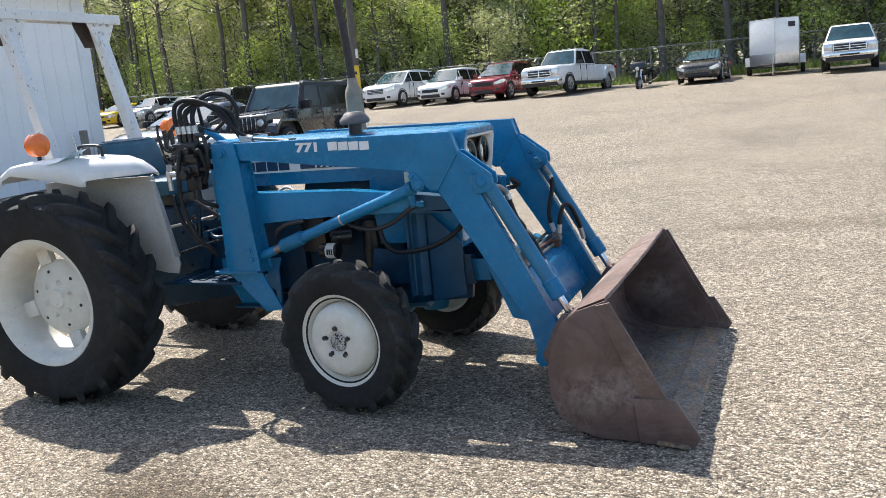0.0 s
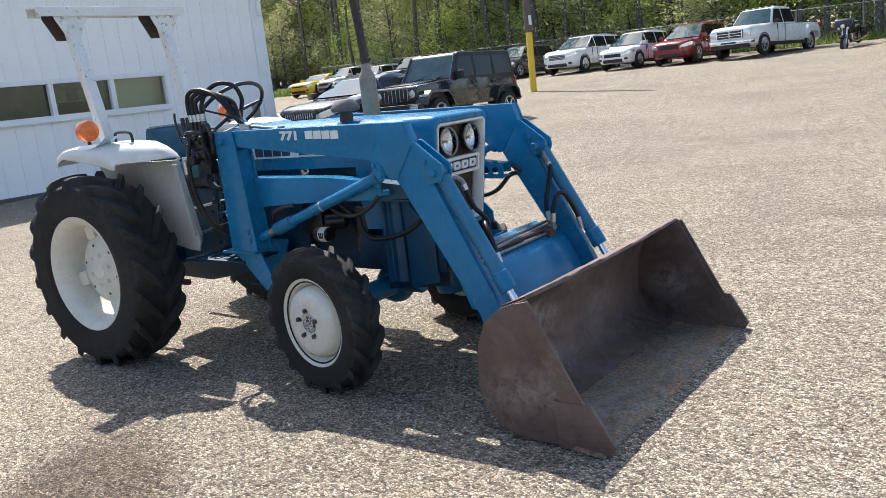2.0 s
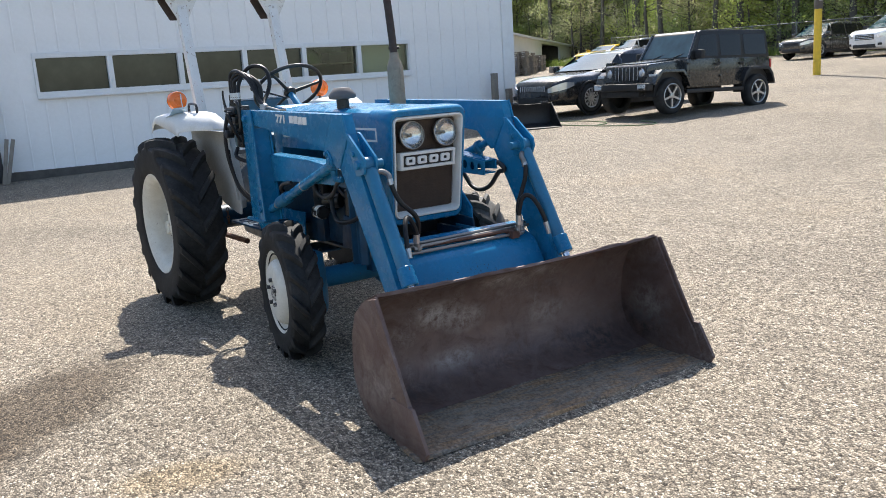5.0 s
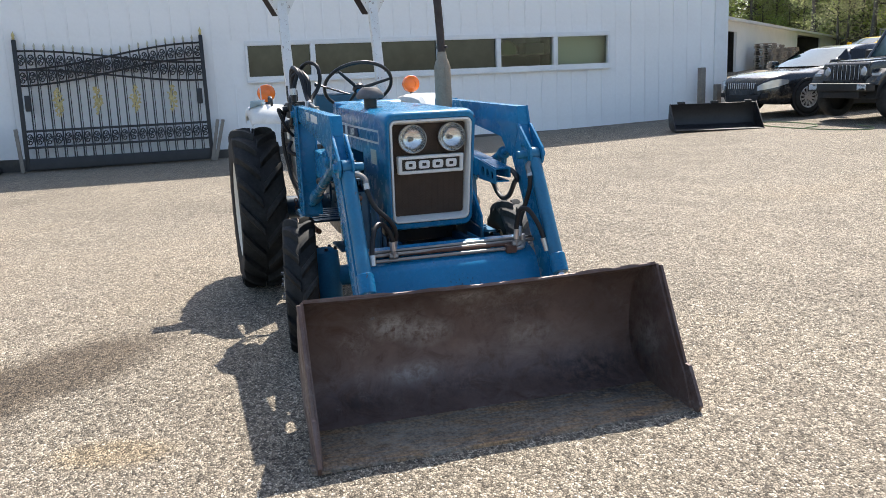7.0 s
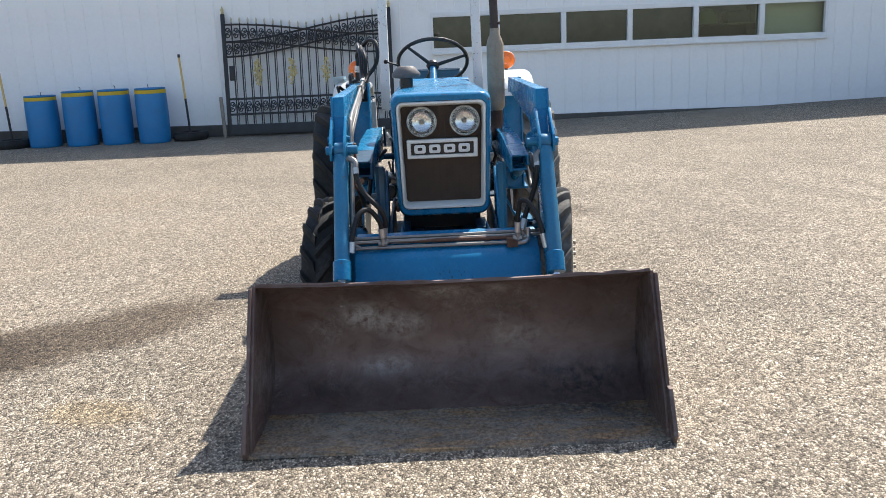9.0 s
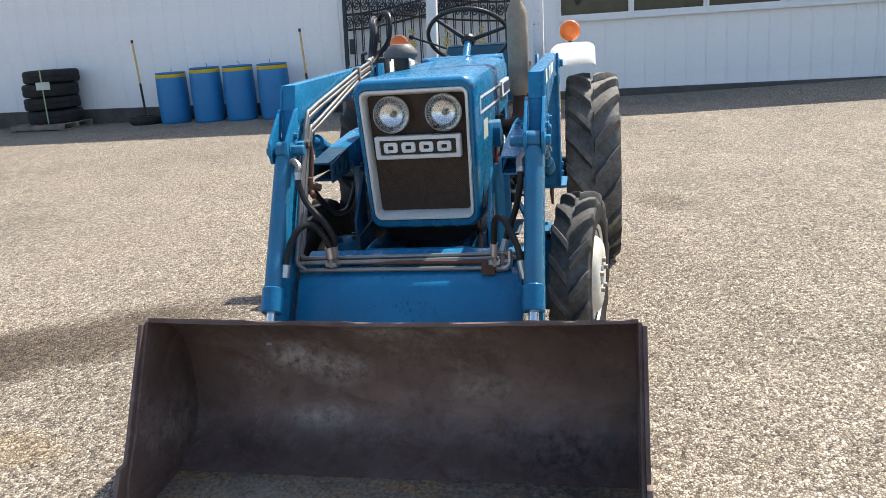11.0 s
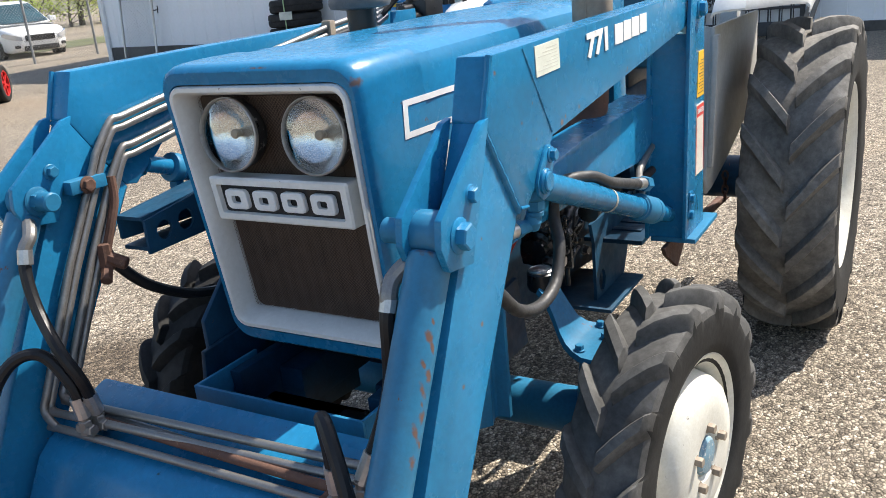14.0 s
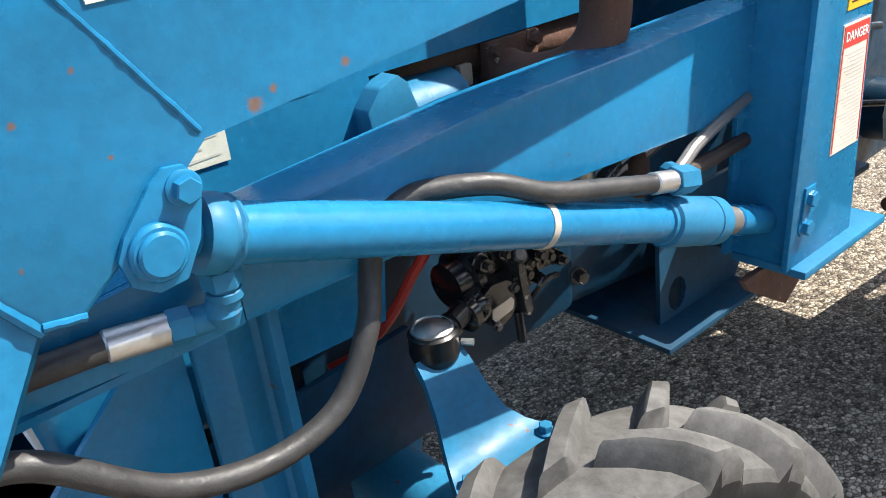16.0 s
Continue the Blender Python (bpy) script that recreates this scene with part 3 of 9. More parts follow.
def tyre_mesh(R, rim, W, n, lug, sweep, wide):
    """A farm tyre about the y axis: bulged carcass and slanting bars in one skin."""
    bm = B()
    R0, H = R - lug, W / 2
    pitch = math.tau / n
    ht, hb = wide / R / 2, wide / R / 2 + 0.012 / R
    rnd = random.Random(3)
    chew = {(s, k): rnd.uniform(-0.003, 0.002) for s in (-1, 1) for k in range(n)}
    cols = []                                   # angle, which side's bar, 1 on its top
    for k in range(n):
        for s, c in ((1, 0.0), (-1, 0.5)):
            m, soft = (k + c) * pitch, 0.0055 / R
            cols += [(m - hb, s, k, 0), (m - ht, s, k, 0.86), (m - ht + soft, s, k, 1), (m + ht - soft, s, k, 1), (m + ht, s, k, 0.86), (m + hb, s, k, 0)]
    # share of the half width, height of the bare carcass, height of a bar's top
    bars = ((0.03, R0, R0), (0.06, R0, R - 0.004), (0.35, R0 - 0.001, R), (0.65, R0 - 0.005, R - 0.004), (0.88, R0 - 0.015, R - 0.013), (0.97, R0 - 0.028, R - 0.026), (1.0, R0 - 0.045, R - 0.050), (0.995, R0 - 0.062, R0 - 0.062))
    walls = ((0.99, rim + (R0 - rim) * 0.48), (0.965, rim + (R0 - rim) * 0.30), (0.955, rim + (R0 - rim) * 0.26), (0.90, rim + (R0 - rim) * 0.13), (0.80, rim + 0.008), (0.70, rim - 0.012))
    stations = [(-u, q) for q, u in ((q, q[0]) for q in reversed(bars))] + [(0.0, (0.0, R0, R0))] + [(q[0], q) for q in bars]
    rings = []
    for u, r in reversed(walls):
        rings.append([bm.verts.new((r * math.cos(a + sweep), -u * H, r * math.sin(a + sweep))) for a, s, k, on in cols])
    for u, (q, low, high) in stations:
        side = -1 if u < 0 else 1
        ring = []
        for a, s, k, on in cols:
            r = low + (high - low) * on + chew[(s, k)] * (high > low) if on and s == side else low
            th = a + sweep * abs(u)
            ring.append(bm.verts.new((r * math.cos(th), u * H, r * math.sin(th))))
        rings.append(ring)
    for u, r in walls:
        rings.append([bm.verts.new((r * math.cos(a + sweep), u * H, r * math.sin(a + sweep))) for a, s, k, on in cols])
    return ring_skin(bm, rings, False)


def shod(wheel, tread, R, lug, W, *args):
    """A tyre on a wheel, its worn tread in the given rubber."""
    ob = part("tyre", tyre_mesh(R, args[0], W, args[1], lug, args[2], args[3]), TYRE, wheel, "worn black tyre with slanting bars", crisp=32)
    ob.data.materials.append(tread)
    for f in ob.data.polygons:
        if all(math.hypot(ob.data.vertices[i].co.x, ob.data.vertices[i].co.z) > R - lug - 0.034 for i in f.vertices):
            f.material_index = 1
    return ob


def rear_wheel(side):
    w = thing("rear_wheel", pose(-1.245, side * (0.71 if side < 0 else 0.70), 0.582), "", "")
    w.parent = tractor
    # left tread carries painted-in sunlight, the right one does not
    shod(w, TREAD_GREY_LIT if side > 0 else TREAD, 0.600, 0.044, 0.325, 0.330, 18, 0.34, 0.052)
    y = side
    bm = B()
    prof = [(0.364, 0.136), (0.352, 0.146), (0.338, 0.140), (0.324, 0.128), (0.304, 0.106), (0.296, 0.08), (0.293, 0.0), (0.293, -0.085), (0.325, -0.11), (0.362, -0.140)]
    rings = [[bm.verts.new((r * math.cos(a), y * h, r * math.sin(a))) for a in (2 * math.pi * i / 48 for i in range(48))] for r, h in prof]
    ring_skin(bm, rings, False)
    r2 = [[bm.verts.new(((r - 0.008) * math.cos(a), y * (h - 0.004), (r - 0.008) * math.sin(a))) for a in (2 * math.pi * i / 48 for i in range(48))] for r, h in prof[:-1]]
    ring_skin(bm, r2, False)
    part("rim", bm, WHEEL_WHITE, w, "dusty white steel rim")
    bm = B()
    lathe(bm, [(0.02, 0.045), (0.05, 0.045), (0.055, 0.038), (0.065, 0.034), (0.15, 0.026), (0.205, 0.006), (0.218, -0.01), (0.212, -0.016), (0.14, 0.012), (0.02, 0.012)], (0, y, 0), seg=40)
    part("wheel_disc", bm, WHEEL_WHITE, w)
    for k in range(4):
        a = math.pi / 4 + k * math.pi / 2 + 0.5
        bm = B()
        box(bm, 0.20, 0.302, -0.012 + y * 0.0, 0.03, -0.045, 0.045, 0.006, Matrix.Rotation(a, 4, "Y") @ Matrix.Translation((0, -0.01 if y > 0 else -0.008, 0)))
        part("rim_clamp", bm, WHEEL_WHITE, w)
    for k in range(6):
        a = k * math.pi / 3 + 0.3
        bolt(w, (0.095 * math.cos(a), y * 0.031, 0.095 * math.sin(a)), (0, y, 0), 0.011, 0.018, WHEEL_WHITE, "wheel_bolt")
        # flush dark heads stand for the small holes in the disc
        bolt(w, (0.155 * math.cos(a + 0.5), y * 0.024, 0.155 * math.sin(a + 0.5)), (0, y, 0), 0.008, 0.004, BLACK_SCUFFED, "wheel_bolt")
    return w


def front_wheel(side):
    w = thing("front_wheel", pose(0.50 + (0.022 if side > 0 else 0), side * 0.632, 0.371, 0, 0, -8), "", "")
    w.parent = tractor
    # sunlight is painted into the left tread only
    shod(w, TREAD_DUSTY_LIT if side > 0 else TREAD, 0.385, 0.031, 0.180, 0.220, 16, 0.30, 0.040)
    y = side
    bm = B()
    prof = [(0.236, 0.066), (0.235, 0.074), (0.230, 0.077), (0.222, 0.072), (0.206, 0.056), (0.194, 0.036), (0.184, 0.012), (0.19, -0.05), (0.236, -0.075)]
    rings = [[bm.verts.new((r * math.cos(a), y * h, r * math.sin(a))) for a in (2 * math.pi * i / 48 for i in range(48))] for r, h in prof]
    ring_skin(bm, rings, False)
    part("rim", bm, WHEEL_WHITE, w, "dusty white steel rim")
    bm = B()
    lathe(bm, [(0.190, 0.0), (0.186, 0.035), (0.180, 0.064), (0.168, 0.084), (0.148, 0.096), (0.10, 0.100), (0.06, 0.098), (0.05, 0.087), (0.0, 0.087)], (0, y, 0), seg=44)
    part("wheel_disc", bm, WHEEL_WHITE, w, "chalky white domed wheel disc")
    bm = B()
    lathe(bm, [(0.046, 0.079), (0.045, 0.095), (0.038, 0.101), (0.012, 0.103), (0.0, 0.105)], (0, y, 0), seg=24)
    part("hub_cap", bm, HUB_GRUBBY if side < 0 else HUB_BLUE, w, "grimy flaking hub cap" if side < 0 else "worn blue hub cap")
    for k in range(5):
        a = k * math.tau / 5 + 0.35
        bolt(w, (0.072 * math.cos(a), y * 0.093, 0.072 * math.sin(a)), (0, y, 0), 0.0115, 0.022, BLACK_SCUFFED if side < 0 else MUFFLER, "wheel_nut")
    return w


for s in (-1, 1):
    rear_wheel(s)
    front_wheel(s)


# hood, nose and grille
def rrect(y0, y1, z0, z1, r, seg=5):
    pts = []
    for cy, cz, a0 in ((y1 - r, z1 - r, 0), (y0 + r, z1 - r, 90), (y0 + r, z0 + r, 180), (y1 - r, z0 + r, 270)):
        for k in range(seg + 1):
            a = radians(a0 + 90 * k / seg)
            pts.append((cy + r * math.cos(a), cz + r * math.sin(a)))
    return pts


LEAN, MIDDLE = 0.128, 0.009              # the nose's lean, and its middle line


def nose_x(z, d=0.0):
    return 1.039 - LEAN * (1.28 - z) - d


def nose_y(y, z):
    return MIDDLE + y * (1 - 0.055 * (1.28 - z) / 0.55)


def nose_ring(bm, steps):
    """Skins a frame through outlines, each set back by its own depth along the leaning nose."""
    rings = [[bm.verts.new((nose_x(z, d), nose_y(y, z), z)) for y, z in pts] for pts, d in steps]
    return ring_skin(bm, rings, False)


bm = B()
nose_ring(bm, [(rrect(-0.2515, 0.2515, 0.708, 1.331, 0.044), 0.20), (rrect(-0.2490, 0.2490, 0.708, 1.331, 0.048), 0.10), (rrect(-0.2462, 0.2462, 0.709, 1.3295, 0.053), 0.045), (rrect(-0.2425, 0.2425, 0.712, 1.3265, 0.053), 0.022), (rrect(-0.238, 0.238, 0.717, 1.321, 0.050), 0.008), (rrect(-0.232, 0.232, 0.724, 1.313, 0.046), 0.001), (rrect(-0.222, 0.222, 0.747, 1.290, 0.036), 0.002), (rrect(-0.220, 0.220, 0.749, 1.288, 0.035), 0.05)])
part("nose_shell", bm, BLUE_NOSE, tractor, "scuffed blue sheet-metal nose")
bm = B()
nose_ring(bm, [(rrect(-0.219, 0.219, 0.750, 1.287, 0.033), 0.03), (rrect(-0.219, 0.219, 0.750, 1.287, 0.033), 0.002), (rrect(-0.216, 0.216, 0.753, 1.284, 0.031), -0.004), (rrect(-0.209, 0.209, 0.762, 1.276, 0.024), -0.004), (rrect(-0.206, 0.206, 0.765, 1.273, 0.022), 0.0), (rrect(-0.199, 0.199, 0.781, 1.263, 0.016), 0.045), (rrect(-0.198, 0.198, 0.782, 1.262, 0.015), 0.07)])
part("grille_bezel", bm, WHITE_TRACTOR, tractor, "white plastic grille surround")
bm = B()
for k in range(12):
    y0 = -0.20 + 0.40 * k / 12
    for dy, dd in ((0.0, 0.060), (0.02, 0.0585)):
        p = [(y0 + dy, 0.78), (y0 + dy + 0.0135, 0.78), (y0 + dy + 0.0135, 1.265), (y0 + dy, 1.265)]
        bm.faces.new([bm.verts.new((nose_x(z, dd), nose_y(y, z), z)) for y, z in p])
    for (ya, da), (yb, db) in zip(((0.0135, 0.060), (0.0335, 0.0585)), ((0.02, 0.0585), (0.0333, 0.060))):
        p = [(y0 + ya, 0.78, da), (y0 + yb, 0.78, db), (y0 + yb, 1.265, db), (y0 + ya, 1.265, da)]
        bm.faces.new([bm.verts.new((nose_x(z, d), nose_y(y, z), z)) for y, z, d in p])
part("grille_mesh", bm, GRILLE_DARK, tractor, "brown ribbed grille mesh", smooth=False)
bm = B()
step, y0, y1, z0, z1 = 0.0080, -0.197, 0.197, 0.784, 1.260
for k in range(int((y1 - y0 + z1 - z0) / step)):
    for way in (1, -1):
        c = y0 + k * step                       # the strand's foot on the line z0
        lo = max(0.0, c - y1)
        hi = min(z1 - z0, c - y0)
        if hi - lo < 0.004:
            continue
        ends = [(way * (c - h), z0 + h) for h in (lo, hi)]
        bm.faces.new([bm.verts.new((nose_x(z, 0.0500 + 0.0003 * way), nose_y(y, z) + d, z)) for (y, z), d in ((ends[0], 0.0), (ends[1], 0.0), (ends[1], 0.0016), (ends[0], 0.0016))])
tagged(part("grille_screen", bm, GRILLE_WIRE, tractor, smooth=False), "fine woven screen", kind="stuff")
# name badge: a dark plate in a white frame with four plain white blocks in place of the maker's name
bm = B()
nose_ring(bm, [(rrect(-0.178, 0.178, 1.008, 1.102, 0.006), 0.045), (rrect(-0.178, 0.178, 1.008, 1.102, 0.006), 0.004), (rrect(-0.174, 0.174, 1.012, 1.098, 0.005), 0.0), (rrect(-0.160, 0.160, 1.024, 1.086, 0.004), 0.0), (rrect(-0.158, 0.158, 1.026, 1.084, 0.004), 0.012)])
badge = part("badge", bm, WHITE_TRACTOR, tractor, "white framed dark name plate")
bm = B()
bm.faces.new([bm.verts.new((nose_x(z, 0.011), nose_y(y, z), z)) for y, z in ((-0.16, 1.024), (0.16, 1.024), (0.16, 1.086), (-0.16, 1.086))])
part("badge_plate", bm, BLACK_PART, badge, smooth=False)
for k in range(4):
    y0 = -0.146 + k * 0.0745
    bm = B()
    nose_ring(bm, [(rrect(y0 + 0.004, y0 + 0.062, 1.034, 1.076, 0.01, 3), 0.011), (rrect(y0 + 0.004, y0 + 0.062, 1.034, 1.076, 0.01, 3), 0.002), (rrect(y0 + 0.006, y0 + 0.060, 1.036, 1.074, 0.008, 3), 0.0), (rrect(y0 + 0.021, y0 + 0.045, 1.047, 1.063, 0.004, 3), 0.0), (rrect(y0 + 0.021, y0 + 0.045, 1.047, 1.063, 0.004, 3), 0.010)])
    part("badge_block", bm, DECAL_WHITE, badge)
for s in (-1, 1):
    tilt = Matrix.Translation((nose_x(1.190, 0.022), 0.018 + s * 0.105, 1.188)) @ Matrix.Rotation(-math.atan(LEAN) * 0.5, 4, "Y")
    bm = B()
    lathe(bm, [(0.060, -0.035), (0.069, -0.02), (0.0715, 0.008)], (1, 0, 0), seg=40, cap=False)
    lamp = part("headlight", bm, BLACK_SCUFFED, tractor, "round headlight with a thin pitted rim")
    lamp.matrix_basis = tilt
    part("rim", lathe(B(), [(0.0715, 0.004), (0.0738, 0.007), (0.0738, 0.014), (0.0712, 0.0155), (0.0695, 0.012), (0.0700, 0.008)], (1, 0, 0), seg=40, cap=False), LAMP_RIM, lamp, "thin pitted bright rim")
    bm = B()
    lathe(bm, [(0.0705, 0.010), (0.062, 0.001), (0.048, -0.009), (0.034, -0.016), (0.018, -0.021), (0.008, -0.022), (0.0, -0.022)], (1, 0, 0), seg=36, cap=False)
    part("reflector", bm, LAMP_BOWL, lamp)
    part("bulb_shield", lathe(B(), [(0.007, -0.022), (0.008, -0.012), (0.0105, -0.008), (0.0085, -0.004), (0.0, -0.003)], (1, 0, 0), seg=18, cap=False), MUFFLER, lamp)
    bm = B()
    lathe(bm, [(0.0702, 0.012), (0.055, 0.017), (0.036, 0.022), (0.015, 0.025), (0.0, 0.0255), (0.0, 0.0235), (0.015, 0.023), (0.036, 0.020), (0.055, 0.015), (0.0702, 0.010)], (1, 0, 0), seg=32, cap=False)
    lens = part("lens", bm, LAMP_GLASS, lamp)
    lens.visible_shadow = False
# main hood
def between(x, stops):
    """Straight-line value at x through falling (x, value) stops."""
    for (xa, va), (xb, vb) in zip(stops, stops[1:]):
        if x >= xb:
            return va + (vb - va) * min(1.0, max(0.0, (xa - x) / (xa - xb)))
    return stops[-1][1]


HOOD_WIDE = ((0.855, 0.249), (0.60, 0.250), (0.2, 0.246), (-0.2, 0.240), (-0.36, 0.236), (-0.375, 0.228))


def side_y(x, z):
    """Half the width of the sheet metal at a place on its side."""
    k = min(1.0, max(0.0, (x - 0.45) / 0.40))
    y = (between(x, HOOD_WIDE) + 0.003 * (1 - k)) * (1 - 0.1 * max(0.0, 1.28 - z) * k)
    if x > 0.80:
        d = nose_x(z) - x
        y = max(y, between(-d, ((-0.045, 0.2462), (-0.10, 0.249), (-0.20, 0.2515))) * (1 - 0.1 * (1.28 - z)))
    return y


bm = B()
rows = []
for x, top in ((0.855, 1.3295), (0.60, 1.334), (0.2, 1.340), (-0.2, 1.342), (-0.36, 1.342), (-0.375, 1.332)):
    c = min(1.0, max(0.0, (0.92 - x) / 0.5))
    k = min(1.0, max(0.0, (x - 0.45) / 0.40))
    hw = between(x, HOOD_WIDE)
    sec = [((hw + 0.002 * (1 - k)) * (1 - 0.1 * (1.28 - z) * k), z) for z in (1.095, 1.2)]
    sec += [(hw, top - 0.045), (hw - 0.012, top - 0.018), (hw - 0.04, top - 0.004), (hw * 0.5, top - 0.001 + 0.007 * c)]
    sec = sec + [(0.0, top + 0.009 * c)] + [(-y, z) for y, z in reversed(sec)]
    rows.append([bm.verts.new((x, MIDDLE + y, z)) for y, z in sec])
for a, b in zip(rows, rows[1:]):
    for i in range(len(a) - 1):
        bm.faces.new((a[i], a[i + 1], b[i + 1], b[i]))
part("hood", bm, BLUE, tractor, "blue engine hood, faded along the crown")
for s in (-1, 1):
    bm = B()
    grid = [[(xa + (xb - xa) * i / 4, z) for i in range(5)] for z, xa, xb in ((1.105, 0.845, 0.50), (0.98, 0.835, 0.50), (0.86, 0.825, 0.515), (0.76, 0.80, 0.53))]
    out, back = ([[bm.verts.new((x, MIDDLE + s * (side_y(x, z) - t), z)) for x, z in row] for row in grid] for t in (0.0012, 0.010))
    for sheet in (out, back):
        for a, b in zip(sheet, sheet[1:]):
            for i in range(4):
                bm.faces.new((a[i], a[i + 1], b[i + 1], b[i]))
    for a, b in ((out[0], back[0]), (out[-1], back[-1]), ([r[0] for r in out], [r[0] for r in back]), ([r[-1] for r in out], [r[-1] for r in back])):
        for i in range(len(a) - 1):
            bm.faces.new((a[i], a[i + 1], b[i + 1], b[i]))
    part("side_panel", bm, BLUE, tractor)
    y = MIDDLE + s * 0.2555
    bm = B()
    for z0, z1, x0, x1 in ((1.224, 1.236, 0.10, 0.913), (1.163, 1.175, 0.10, 0.913), (1.175, 1.224, 0.897, 0.913)):
        n = max(1, round((x1 - x0) / 0.045))
        lo, hi = ([bm.verts.new((x, MIDDLE + s * (side_y(x, z) + 0.0012), z)) for x in (x0 + (x1 - x0) * i / n for i in range(n + 1))] for z in (z0, z1))
        for i in range(n):
            bm.faces.new((lo[i], lo[i + 1], hi[i + 1], hi[i]))
    part("decal_stripe", bm, DECAL_WHITE, tractor, "white outline decal", smooth=False)
    bm = B()
    prism(bm, [(0.10, 1.1752), (0.42, 1.1752), (0.38, 1.2238), (0.10, 1.2238)], MIDDLE + s * 0.250, y - s * 0.0006)
    part("decal_field", bm, DECAL_NAVY, tractor, smooth=False)
    lettering("model_number", "1900", 0.056, DECAL_WHITE, Matrix.Translation((0.18 if s < 0 else 0.36, y + s * 0.0012, 1.180)) @ Matrix.Rotation(radians(180 if s > 0 else 0), 4, "Z") @ Matrix.Rotation(radians(90), 4, "X"), tractor, 0.0006, 0.0012, 1.25)
    bm = B()
    prism(bm, [(-0.29, 1.163), (0.10, 1.163), (0.10, 1.237), (-0.29, 1.237)], MIDDLE + s * 0.240, y)
    part("decal_band", bm, DECAL_WHITE, tractor, smooth=False)
    for k in range(4):
        x0 = -0.252 + k * 0.073
        bm = B()
        prism(bm, [(x0, 1.174), (x0 + 0.066, 1.174), (x0 + 0.066, 1.226), (x0, 1.226)], MIDDLE + s * 0.250, y + s * 0.001)
        part("decal_block", bm, DECAL_NAVY, tractor, smooth=False)
    bm = B()
    lo, hi = ([bm.verts.new((x, MIDDLE + s * (side_y(x, z) + 0.0012), z)) for x in (0.700, 0.745, 0.790, 0.832)] for z in (1.050, 1.130))
    for i in range(3):
        bm.faces.new((lo[i], lo[i + 1], hi[i + 1], hi[i]))
    paper = part("notice", bm, PAPER, tractor, "faded paper notice", smooth=False)
    bm = B()
    for k in range(6):
        z, x0 = 1.060 + k * 0.0110, 0.710 + 0.02 * (k % 2)
        bm.faces.new([bm.verts.new((x, MIDDLE + s * (side_y(x, q) + 0.0020), q)) for x, q in ((x0, z), (0.820, z), (0.820, z + 0.0014), (x0, z + 0.0014))])
    part("fine_print", bm, PRINT, paper, smooth=False)

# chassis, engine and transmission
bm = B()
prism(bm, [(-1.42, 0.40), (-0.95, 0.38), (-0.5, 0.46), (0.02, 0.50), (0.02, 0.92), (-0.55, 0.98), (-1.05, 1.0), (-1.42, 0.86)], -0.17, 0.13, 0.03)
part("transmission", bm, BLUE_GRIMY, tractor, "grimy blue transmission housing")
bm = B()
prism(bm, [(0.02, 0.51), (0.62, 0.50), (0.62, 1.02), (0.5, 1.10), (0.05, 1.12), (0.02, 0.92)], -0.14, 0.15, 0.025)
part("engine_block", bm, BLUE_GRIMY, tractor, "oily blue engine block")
bm = B()
prism(bm, [(0.03, 1.10), (0.58, 1.10), (0.58, 1.19), (0.03, 1.19)], -0.09, 0.09, 0.03)
part("valve_cover", bm, BLACK_PART, tractor)
bm = B()
box(bm, 0.68, 0.80, -0.20, 0.20, 0.62, 1.22, 0.01)
part("radiator", bm, BLACK_PART, tractor)
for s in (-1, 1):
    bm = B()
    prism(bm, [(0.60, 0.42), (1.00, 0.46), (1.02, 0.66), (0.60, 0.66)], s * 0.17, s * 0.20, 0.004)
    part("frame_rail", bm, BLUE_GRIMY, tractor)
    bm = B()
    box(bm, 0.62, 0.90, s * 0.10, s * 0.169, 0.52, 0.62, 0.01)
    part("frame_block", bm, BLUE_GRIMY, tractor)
# open tray in front of the grille
bm = B()
for args in ((0.92, 1.112, -0.215, 0.225, 0.555, 0.565), (1.104, 1.112, -0.215, 0.225, 0.565, 0.666), (0.92, 1.104, -0.215, -0.207, 0.565, 0.666), (0.92, 1.104, 0.217, 0.225, 0.565, 0.666)):
    box(bm, *args, 0.002)
part("front_tray", bm, BLUE_WORN, tractor, "open blue steel tray under the nose")
bm = B()
pipe(bm, [(0.96, 0.12, 0.58), (1.02, 0.16, 0.59), (1.08, 0.05, 0.58), (1.02, -0.1, 0.60)], 0.012)
box(bm, 0.98, 1.05, 0.08, 0.15, 0.568, 0.60, 0.004)
part("tray_clutter", bm, BLACK_PART, tractor)
# front axle
bm = B()
rod(bm, (0.49, -0.50, 0.40), (0.49, 0.50, 0.40), 0.058, seg=20, chamfer=0.008)
rod(bm, (0.40, 0, 0.42), (0.68, 0, 0.42), 0.07, seg=18, chamfer=0.01)
lathe(bm, [(0.06, -0.10), (0.11, -0.05), (0.12, 0.0), (0.11, 0.05), (0.06, 0.10)], (1, 0, 0), (0.47, 0.02, 0.40), 24)
part("front_axle", bm, BLUE_WORN, tractor, "blue driven front axle")
